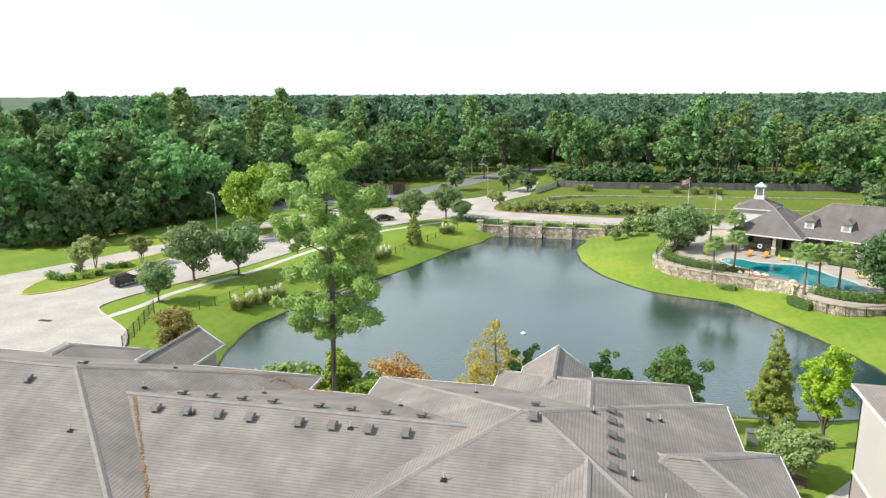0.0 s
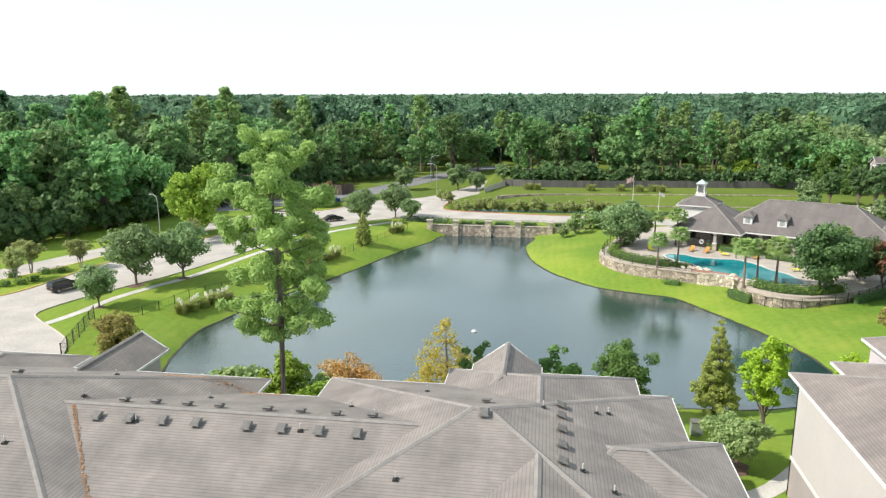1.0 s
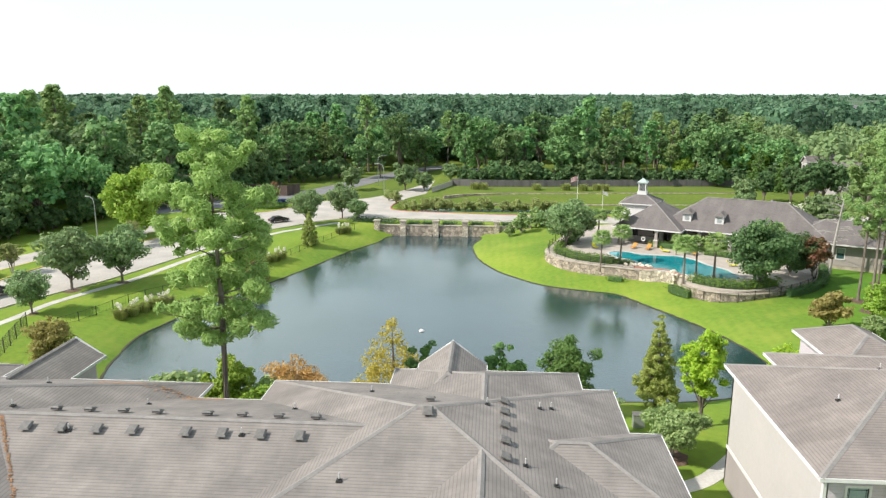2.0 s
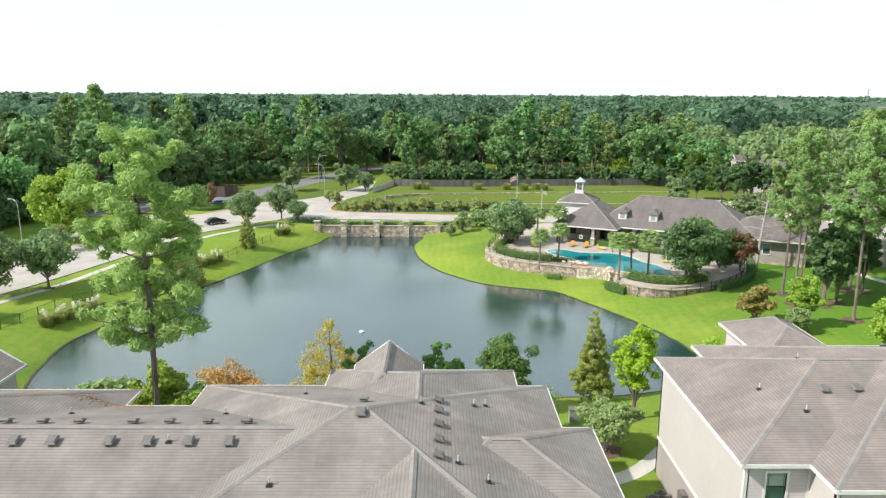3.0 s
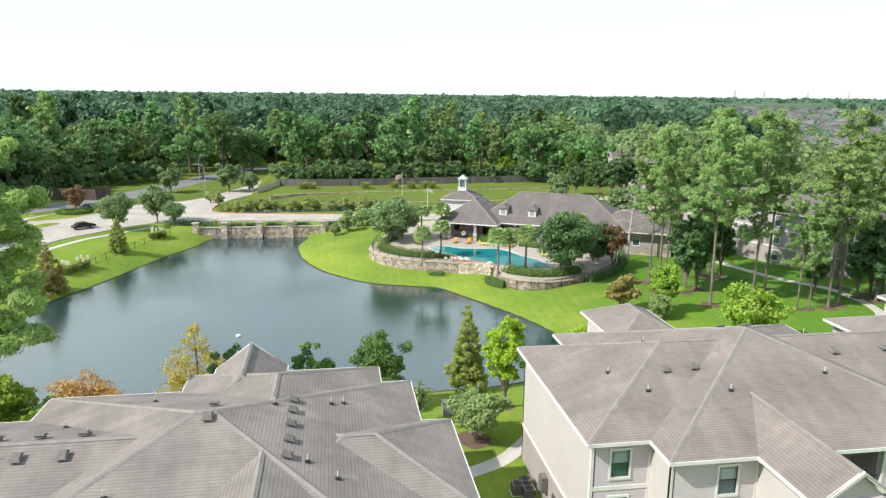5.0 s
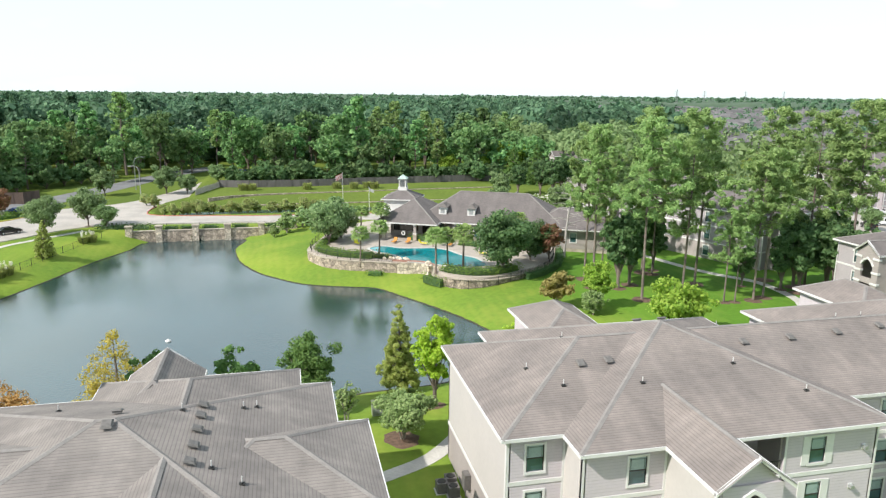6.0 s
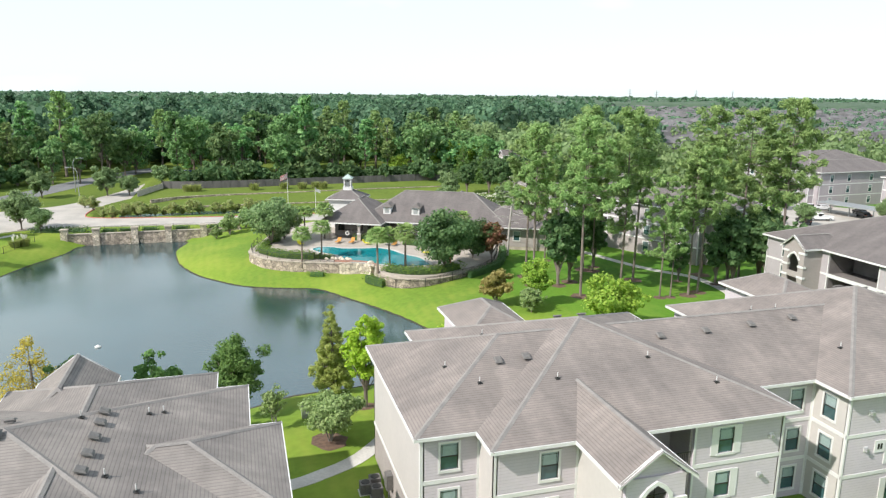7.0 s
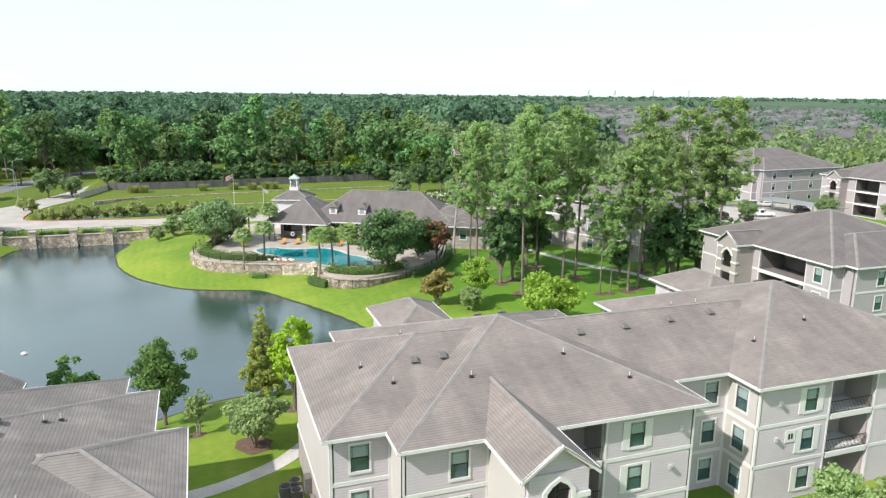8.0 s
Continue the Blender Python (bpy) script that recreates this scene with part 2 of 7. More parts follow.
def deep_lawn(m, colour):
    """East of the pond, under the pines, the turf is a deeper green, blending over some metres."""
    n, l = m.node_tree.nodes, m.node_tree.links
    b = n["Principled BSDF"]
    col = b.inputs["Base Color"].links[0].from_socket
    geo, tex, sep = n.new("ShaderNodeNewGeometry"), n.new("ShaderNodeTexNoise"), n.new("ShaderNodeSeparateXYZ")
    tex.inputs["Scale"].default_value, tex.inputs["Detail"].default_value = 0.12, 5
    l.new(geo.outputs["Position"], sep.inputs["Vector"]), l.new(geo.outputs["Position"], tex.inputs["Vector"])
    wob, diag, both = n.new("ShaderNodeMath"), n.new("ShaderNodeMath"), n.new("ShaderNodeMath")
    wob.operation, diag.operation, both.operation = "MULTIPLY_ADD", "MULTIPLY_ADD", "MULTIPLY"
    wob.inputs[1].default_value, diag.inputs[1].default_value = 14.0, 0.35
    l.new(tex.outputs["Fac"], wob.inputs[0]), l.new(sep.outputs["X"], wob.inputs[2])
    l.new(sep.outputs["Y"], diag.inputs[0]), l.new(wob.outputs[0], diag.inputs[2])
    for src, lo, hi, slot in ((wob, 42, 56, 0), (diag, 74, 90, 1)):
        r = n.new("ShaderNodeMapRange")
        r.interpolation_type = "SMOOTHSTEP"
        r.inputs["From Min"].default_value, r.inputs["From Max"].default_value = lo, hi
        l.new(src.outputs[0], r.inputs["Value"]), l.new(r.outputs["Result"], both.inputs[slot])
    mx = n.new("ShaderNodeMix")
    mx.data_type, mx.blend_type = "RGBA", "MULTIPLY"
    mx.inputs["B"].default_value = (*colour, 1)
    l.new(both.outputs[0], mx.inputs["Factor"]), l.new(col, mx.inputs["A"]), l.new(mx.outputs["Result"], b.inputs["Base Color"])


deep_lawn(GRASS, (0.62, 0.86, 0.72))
ROUGH_GRASS = mat("rough_grass", (0.140, 0.185, 0.034), (0.095, 0.140, 0.028), 0.05, 0.95, 0.6, 6.0, fine=1.2, spec=0.1)
ROAD = mat("concrete_road", (0.45, 0.412, 0.372), (0.36, 0.332, 0.302), 0.25, 0.9, 0.15, 15, fine=3)
ASPHALT = mat("grey_road", (0.20, 0.20, 0.205), (0.16, 0.16, 0.165), 0.25, 0.9, 0.15, 15, fine=3)
KERB = mat("kerb", (0.52, 0.48, 0.42), (0.42, 0.39, 0.34), 1.5, 0.9, 0.2, 15)
YKERB = mat("yellow_kerb", (0.62, 0.46, 0.10), (0.52, 0.40, 0.12), 1.5, 0.8)
RKERB = mat("red_kerb", (0.50, 0.14, 0.10), (0.42, 0.15, 0.11), 1.5, 0.8)
WALK = mat("sidewalk", (0.52, 0.50, 0.46), (0.44, 0.42, 0.39), 0.6, 0.9, 0.15, 12)
DECK = mat("pool_deck", (0.43, 0.375, 0.325), (0.36, 0.315, 0.272), 0.6, 0.85, 0.2, 10)
STONE = mat("limestone", (0.50, 0.44, 0.36), (0.34, 0.29, 0.24), 0.9, 0.9, 0.5, 8, island=0.28)
COPING = mat("brick_coping", (0.36, 0.19, 0.14), (0.28, 0.15, 0.11), 3, 0.85)
BARK = mat("bark", (0.23, 0.188, 0.158), (0.135, 0.11, 0.094), 2.5, 0.95, 0.8, 9, stretch=(1, 1, 0.3))
PALM_BARK = mat("palm_bark", (0.24, 0.19, 0.15), (0.15, 0.12, 0.095), 3, 0.95, 0.8, 9, stretch=(1, 1, 3))
GREYBARK = mat("grey_bark", (0.34, 0.31, 0.28), (0.24, 0.22, 0.20), 2.5, 0.95, 0.5, 9)
MULCH = mat("mulch", (0.16, 0.10, 0.07), (0.10, 0.065, 0.045), 3, 0.95, 0.8, 14)
MUD = mat("wet_bank", (0.07, 0.062, 0.035), (0.045, 0.045, 0.026), 1.5, 0.9, 0.5, 8)
WOODFENCE = mat("grey_boards", (0.155, 0.145, 0.14), (0.11, 0.102, 0.10), 0.9, 0.95, 0.3, 10, stretch=(1, 1, 0.2))
BROWNFENCE = mat("brown_boards", (0.12, 0.085, 0.07), (0.085, 0.062, 0.052), 0.9, 0.95, 0.3, 10, stretch=(1, 1, 0.2))
L_OAK = leaf_mat("oak_leaves", (0.175, 0.270, 0.110), (0.310, 0.415, 0.190), 0.12)
L_DARK = leaf_mat("dark_leaves", (0.080, 0.160, 0.064), (0.170, 0.270, 0.104), 0.2)
L_FOREST = leaf_mat("forest_leaves", (0.115, 0.235, 0.090), (0.275, 0.425, 0.160), 0.34, 0.02)
L_PINE = leaf_mat("pine_needles", (0.260, 0.390, 0.110), (0.440, 0.570, 0.195), 0.15, 0.012)
L_PINE_E = leaf_mat("lawn_pine_needles", (0.195, 0.315, 0.110), (0.375, 0.500, 0.185), 0.14, 0.01)
L_LIME = leaf_mat("lime_leaves", (0.300, 0.480, 0.040), (0.480, 0.640, 0.070), 0.1)
L_YG = leaf_mat("yellow_green_leaves", (0.220, 0.370, 0.050), (0.420, 0.550, 0.095), 0.1)
L_OLIVE = leaf_mat("olive_needles", (0.300, 0.390, 0.100), (0.470, 0.520, 0.150), 0.1)
L_GOLD = leaf_mat("gold_needles", (0.520, 0.460, 0.080), (0.640, 0.560, 0.120), 0.08)
L_RUST = leaf_mat("rust_needles", (0.520, 0.310, 0.100), (0.640, 0.430, 0.180), 0.08)
L_RED = leaf_mat("red_leaves", (0.300, 0.130, 0.090), (0.260, 0.190, 0.090), 0.1)
L_CREPE = leaf_mat("crepe_leaves", (0.290, 0.410, 0.130), (0.450, 0.430, 0.190), 0.15)
L_GREY = leaf_mat("grey_green_leaves", (0.240, 0.350, 0.130), (0.410, 0.520, 0.220), 0.12)
L_GREEN = leaf_mat("green_leaves", (0.110, 0.215, 0.060), (0.200, 0.330, 0.090), 0.1)
L_HEDGE = leaf_mat("hedge_leaves", (0.130, 0.235, 0.045), (0.250, 0.370, 0.075), 0.12)
L_PALM = leaf_mat("palm_leaves", (0.200, 0.310, 0.095), (0.340, 0.450, 0.150), 0.1)
L_REED = leaf_mat("reed_leaves", (0.234, 0.286, 0.078), (0.364, 0.390, 0.130), 0.1)
PLUME = leaf_mat("plumes", (0.800, 0.754, 0.585), (0.800, 0.800, 0.754), 0.05)
DEAD = mat("dead_wood", (0.42, 0.39, 0.36), (0.33, 0.31, 0.29), 2, 0.95)


def glass_mat(name, tint, rough=0.05):
    m = mat(name, tint, tuple(c * 0.7 for c in tint), 0.7, rough, fine=2, spec=0.8)
    return m


GLASS = glass_mat("window_glass", (0.05, 0.11, 0.115))
BLIND = mat("blind", (0.30, 0.38, 0.37), (0.25, 0.33, 0.32), 1.5, 0.4)
DARKGLASS = glass_mat("dark_glass", (0.02, 0.022, 0.024))

WATER = mat("pond_water", (0.013, 0.048, 0.056), (0.024, 0.045, 0.042), 0.03, 0.08, 0.0, spec=1.0)
WATER.node_tree.nodes["Principled BSDF"].inputs["IOR"].default_value = 2.1
_n, _l = WATER.node_tree.nodes, WATER.node_tree.links
_g = _n.new("ShaderNodeNewGeometry")
_t = _n.new("ShaderNodeTexNoise")
_t.inputs["Scale"].default_value, _t.inputs["Detail"].default_value = 3.6, 2.5
_mk = _n.new("ShaderNodeTexNoise")
_mk.inputs["Scale"].default_value, _mk.inputs["Detail"].default_value = 0.035, 2
_mr = _n.new("ShaderNodeMapRange")
_mr.inputs["From Min"].default_value, _mr.inputs["From Max"].default_value = 0.35, 0.65
_mr.inputs["To Min"].default_value, _mr.inputs["To Max"].default_value = 0.15, 0.7
_b = _n.new("ShaderNodeBump")
_b.inputs["Distance"].default_value = 0.06
_l.new(_g.outputs["Position"], _t.inputs["Vector"]), _l.new(_g.outputs["Position"], _mk.inputs["Vector"])
_l.new(_mk.outputs["Fac"], _mr.inputs["Value"]), _l.new(_mr.outputs["Result"], _b.inputs["Strength"])
_l.new(_t.outputs["Fac"], _b.inputs["Height"]), _l.new(_b.outputs["Normal"], _n["Principled BSDF"].inputs["Normal"])
POOLWATER = mat("pool_water", (0.010, 0.20, 0.225), (0.016, 0.25, 0.27), 0.3, 0.06, 0.15, 3)


# ---- mesh helpers ----
from mathutils.geometry import tessellate_polygon


def mesh_of(name, verts, faces, material, smooth=False, uv=None):
    me = bpy.data.meshes.new(name)
    me.from_pydata([tuple(v) for v in verts], [], [tuple(f) for f in faces])
    for m in material if isinstance(material, (list, tuple)) else [material]:
        me.materials.append(m)
    if uv is not None:
        lay = me.uv_layers.new(name="UVMap")
        for i, co in enumerate(uv):
            lay.data[i].uv = co
    if smooth:
        me.polygons.foreach_set("use_smooth", [True] * len(me.polygons))
    me.update()
    return me


def part(name, bm, material, parent, label=""):
    """Links a bmesh, or a mesh, as one mesh object under a thing or a part."""
    if isinstance(bm, bmesh.types.BMesh):
        me = bpy.data.meshes.new(name)
        bmesh.ops.recalc_face_normals(bm, faces=bm.faces[:])
        bm.to_mesh(me)
        bm.free()
        me.materials.append(material)
    else:
        me = bm
    ob = new(name, me)
    ob.parent = parent
    return tagged(ob, label)


def thing(name, label, category, m=None, group="", kind=""):
    ob = new(name)
    ob.empty_display_size = 0.2
    if m is not None:
        ob.matrix_world = m
    return tagged(ob, label, category, group, kind)


def box(bm, x0, x1, y0, y1, z0, z1, m=None):
    vs = [Vector((x, y, z)) for z in (z0, z1) for x, y in ((x0, y0), (x1, y0), (x1, y1), (x0, y1))]
    vs = [bm.verts.new(m @ v if m else v) for v in vs]
    for f in ((0, 3, 2, 1), (4, 5, 6, 7), (0, 1, 5, 4), (1, 2, 6, 5), (2, 3, 7, 6), (3, 0, 4, 7)):
        bm.faces.new([vs[i] for i in f])
    return bm


def boxes(*rows, m=None):
    bm = bmesh.new()
    for r in rows:
        box(bm, *r, m=m)
    return bm


def tube(bm, pts, radii, sides=7):
    """A tapered tube along a line of points."""
    rings = []
    for i, p in enumerate(pts):
        p = Vector(p)
        d = Vector(pts[min(i + 1, len(pts) - 1)]) - Vector(pts[max(i - 1, 0)])
        q = d.to_track_quat("Z", "Y")
        rings.append([bm.verts.new(p + q @ Vector((radii[i] * math.cos(a), radii[i] * math.sin(a), 0))) for a in (2 * math.pi * k / sides for k in range(sides))])
    for a, b in zip(rings, rings[1:]):
        for k in range(sides):
            bm.faces.new((a[k], a[(k + 1) % sides], b[(k + 1) % sides], b[k]))
    bm.faces.new(rings[-1])
    bm.faces.new(list(reversed(rings[0])))
    return bm


def prism(poly, z0, z1):
    """A slab with the outline poly, which may be concave."""
    bm = bmesh.new()
    lo = [bm.verts.new((x, y, z0)) for x, y in poly]
    hi = [bm.verts.new((x, y, z1)) for x, y in poly]
    n = len(poly)
    for i in range(n):
        bm.faces.new((lo[i], lo[(i + 1) % n], hi[(i + 1) % n], hi[i]))
    for a, b, c in tessellate_polygon([[Vector((x, y, 0)) for x, y in poly]]):
        bm.faces.new((hi[a], hi[b], hi[c])), bm.faces.new((lo[c], lo[b], lo[a]))
    return bm


def spline(pts, steps=6, closed=False):
    """Catmull-Rom through points of the plan."""
    out, n = [], len(pts)
    for i in range(n if closed else n - 1):
        p = [np.array(pts[(i + k) % n] if closed else pts[min(max(i + k, 0), n - 1)], float) for k in (-1, 0, 1, 2)]
        for s in range(steps):
            t = s / steps
            out.append(tuple(0.5 * (2 * p[1] + (p[2] - p[0]) * t + (2 * p[0] - 5 * p[1] + 4 * p[2] - p[3]) * t * t + (3 * p[1] - p[0] - 3 * p[2] + p[3]) * t ** 3)))
    if not closed:
        out.append(tuple(pts[-1]))
    return out


def strip(line, off0, off1, z0, z1, closed=False):
    """A raised band along a line of the plan, from off0 to off1 to its left."""
    pts = [Vector(p) for p in line]
    n = len(pts)
    bm = bmesh.new()
    rings = []
    for i, p in enumerate(pts):
        a = pts[i - 1] if (i or closed) else p
        b = pts[(i + 1) % n] if (i < n - 1 or closed) else p
        d = (b - a).normalized()
        nn = Vector((-d.y, d.x))
        q0, q1 = p + nn * off0, p + nn * off1
        rings.append([bm.verts.new((q.x, q.y, z)) for q, z in ((q0, z0), (q1, z0), (q1, z1), (q0, z1))])
    for i in range(n if closed else n - 1):
        a, b = rings[i], rings[(i + 1) % n]
        for k in range(4):
            bm.faces.new((a[k], a[(k + 1) % 4], b[(k + 1) % 4], b[k]))
    if not closed:
        bm.faces.new(rings[0]), bm.faces.new(list(reversed(rings[-1])))
    return bm


# ---- the ground ----
WATER_Z = -2.3
SHORE = spline([(-41.5, 69), (-43.4, 76), (-44.3, 83), (-43.2, 88), (-41.9, 93), (-37, 107), (-34.7, 112), (-31.2, 122), (-27.3, 134), (-23.1, 143), (-19.8, 151.2), (-2.2, 151.2), (-2.9, 141), (-1.6, 130), (1.8, 121), (5.2, 116.2), (9.6, 111.6), (16, 108.8), (20.5, 107.3), (24.5, 100.8), (28.2, 94.4), (31, 88.5), (33, 82), (33, 76), (29, 70.5), (21.5, 67.9), (13.7, 67.2), (8.9, 65), (0, 61), (-12, 57.5), (-26, 57.5), (-37, 62)], 4, True)
TERRACE = spline([(11.5, 126), (12.2, 119), (16, 115), (21.3, 112.6), (24.8, 111.0), (29.3, 108.6), (30.2, 102.4), (33.6, 99.3), (37.8, 98.7), (42.9, 101), (49.6, 107), (54.5, 117.5), (57, 126), (50, 140), (38, 152), (20, 146)], 4, True)
SH = np.array(SHORE)
TR = np.array(TERRACE)


def shore_distance(X, Y, SH=SH):
    """Distance to an outline, as a rule the pond's edge; negative inside it."""
    best = np.full(X.shape, 1e9)
    inside = np.zeros(X.shape, bool)
    for i in range(len(SH)):
        a, b = SH[i], SH[(i + 1) % len(SH)]
        d = b - a
        t = np.clip(((X - a[0]) * d[0] + (Y - a[1]) * d[1]) / (d @ d + 1e-9), 0, 1)
        best = np.minimum(best, np.hypot(X - a[0] - t * d[0], Y - a[1] - t * d[1]))
        inside ^= ((a[1] > Y) != (b[1] > Y)) & (X < (b[0] - a[0]) * (Y - a[1]) / (b[1] - a[1] + 1e-12) + a[0])
    return np.where(inside, -best, best)


def ground_z(X, Y):
    X, Y = np.asarray(X, float), np.asarray(Y, float)
    d = shore_distance(X, Y)
    width = np.where((X < 0) & (Y > 60), np.clip(13.0 - (Y - 100) * 0.12, 7.0, 11.0), 13.0)
    s = np.clip(d / width, 0, 1)
    z = -2.25 + 2.25 * (s * (1.6 - 0.6 * s))
    z = np.where(d < 0, -2.25 + np.maximum(d, -4) * 0.6, z)
    up = -0.7 - 0.28 * np.maximum(shore_distance(X, Y, TR), 0)
    z = np.where(d > 0, np.maximum(z, np.minimum(up, -2.25 + 0.5 * d)), z)
    dam = (Y > 152.0) & (X > -34) & (X < 12)
    z = np.where(dam & (d > 0), np.maximum(z, -0.05), z)
    ditch = np.exp(-((Y - 178) / 5.0) ** 2) * ((X > -22) & (X < 60))
    terrace = np.clip((Y - 192) / 6, 0, 1) * 0.7 * ((X > -18) & (X < 95))
    return z - 1.5 * ditch + terrace


def gz(x, y):
    return float(ground_z(np.array([x]), np.array([y]))[0])


def axis(lo, hi, step, far):
    mid = list(np.arange(lo, hi + 1e-6, step))
    up, down, s = [], [], step
    while (up[-1] if up else hi) < far:
        s *= 1.35
        up.append((up[-1] if up else hi) + s)
    s = step
    while (down[-1] if down else lo) > -far:
        s *= 1.35
        down.append((down[-1] if down else lo) - s)
    return np.array(down[::-1] + mid + up)


gx, gy = axis(-100, 100, 1.2, 5000), axis(40, 215, 1.2, 5000)
GX, GY = np.meshgrid(gx, gy)
GZ = ground_z(GX, GY)
nx, ny = len(gx), len(gy)
idx = np.arange(nx * ny).reshape(ny, nx)
quads = np.stack([idx[:-1, :-1], idx[:-1, 1:], idx[1:, 1:], idx[1:, :-1]], -1).reshape(-1, 4)
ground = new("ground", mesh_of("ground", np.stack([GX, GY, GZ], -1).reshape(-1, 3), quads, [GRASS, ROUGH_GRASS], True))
fc = np.array([(GX.reshape(-1)[q].mean(), GY.reshape(-1)[q].mean()) for q in quads])
wob_ = 3 * np.sin(fc[:, 0] * 0.3) + 2 * np.sin(fc[:, 1] * 0.41 + 1)
turf = np.where(fc[:, 1] + wob_ > 172, 1, 0)
ground.data.polygons.foreach_set("material_index", turf.astype(np.int32))
tagged(ground, "bright green mown lawn sloping down to the pond", "lawn", kind="structure")
wp = bmesh.new()
f_ = wp.faces.new([wp.verts.new((x, y, WATER_Z)) for x, y in [tuple(p) for p in SH]])
bmesh.ops.triangulate(wp, faces=[f_])
water = part("water", wp, WATER, None)
tagged(water, "calm dark blue-green pond water reflecting the sky", "pond", kind="structure")
rim = part("shore_rim", strip([tuple(q) for q in SH], -0.12, 0.22, -2.7, -2.24, True), MUD, None)
tagged(rim, "dark wet earth along the pond's edge", "bank", kind="structure")

# ---- roads and walks ----
road_line_near = spline([(-50, 62), (-52.6, 67.6), (-56, 72.2), (-63.2, 77.5), (-66.0, 80.8), (-64.6, 87.5), (-61.4, 95.1), (-58.4, 102), (-53.6, 119), (-48.3, 139), (-43, 147.5), (-36.5, 155.5), (-27, 158.6), (-7.9, 157.7), (5, 156.6), (25, 156.5), (60, 150)], 4)
road_line_far = spline([(60, 159), (25, 165.5), (3.6, 165.8), (-8.5, 167.4), (-22, 170), (-25, 176), (-23, 190), (-17, 203), (-11, 220), (-4, 240), (6, 262), (-2, 268), (-14, 249), (-20, 225), (-26, 206), (-33, 191), (-44, 184), (-55, 178), (-64, 166), (-74, 146), (-82, 120), (-86, 108.6), (-90, 98.8), (-96, 88), (-110, 66), (-95, 52), (-76, 56), (-62, 57)], 4)
road = part("road", prism(road_line_near + road_line_far, -0.3, 0.03), ROAD, None)
tagged(road, "pale concrete drive curving round the pond", "road", kind="structure")
ASPH = part("road", prism(spline([(-82, 160), (-62, 176), (-48, 195), (-38, 222), (-28, 250), (-10, 275), (40, 290), (40, 297), (-15, 284), (-36, 255), (-47, 224), (-58, 198), (-72, 184), (-92, 170)], 3, True), -0.3, 0.045), ASPHALT, None)
tagged(ASPH, "grey asphalt public road beside the woods", "road", kind="structure")
kerb = part("kerb", strip(road_line_near, -0.18, 0.0, -0.2, 0.16), KERB, None)
tagged(kerb, "pale concrete kerb along the drive", "kerb", kind="structure")
kerb = part("kerb", strip(road_line_far[:24], -0.18, 0.0, -0.2, 0.16), RKERB, None)
tagged(kerb, "kerb painted red along the drive", "kerb", kind="structure")


def island(line, label, zt=0.14, kerbmat=YKERB):
    ob = part("traffic_island", prism(line, -0.1, zt), GRASS, None)
    tagged(ob, label, "traffic island", kind="structure")
    k = part("kerb", strip(line, -0.02, 0.2, -0.1, zt + 0.04, True), kerbmat, None)
    tagged(k, "kerb of faded yellow paint round an island", "kerb", kind="structure")


island(spline([(-81.5, 83.2), (-77.5, 86), (-75.3, 92), (-74.6, 103), (-72, 116), (-65, 135), (-57, 152), (-54, 159), (-59, 156), (-70, 137), (-74, 126), (-77.5, 112), (-80.5, 101), (-84.4, 92)], 3, True), "grassy median island with a yellow kerb")
island(spline([(-62, 162), (-54, 166), (-49.5, 174), (-47, 181), (-52, 178), (-60, 170)], 3, True), "grassy island with a round hedge and red tree")
island(spline([(-70, 56), (-64.5, 60.5), (-61.5, 62.5), (-60, 61), (-60, 57), (-66, 54)], 3, True), "grassy corner with a red kerb", kerbmat=RKERB)
walk_line = spline([(-62.4, 76.8), (-61.6, 79.5), (-61.0, 83), (-60.4, 88.5), (-58.0, 95.5), (-55.2, 102.5), (-51.5, 119.5), (-45.2, 138.5), (-40.5, 145.5), (-34, 153.4)], 4)
sw = part("sidewalk", strip(walk_line, 0.0, -1.3, -0.3, 0.035), WALK, None)
tagged(sw, "pale concrete footpath beside the drive", "footpath", kind="structure")
near_walk = spline([(6, 45.2), (11.9, 46.3), (14.4, 47.2), (17.1, 48.6), (19.2, 50.6), (22, 54)], 5)
sw = part("sidewalk", strip(near_walk, 0.7, -0.7, -0.3, 0.03), WALK, None)
tagged(sw, "concrete footpath between the apartment buildings", "footpath", kind="structure")
sw = part("sidewalk", strip(spline([(67, 120), (70.5, 110), (72.5, 103), (75, 97), (78.5, 91), (77.5, 81), (72, 74)], 5), 0.7, -0.7, -0.3, 0.03), WALK, None)
tagged(sw, "concrete footpath through the pine lawn", "footpath", kind="structure")


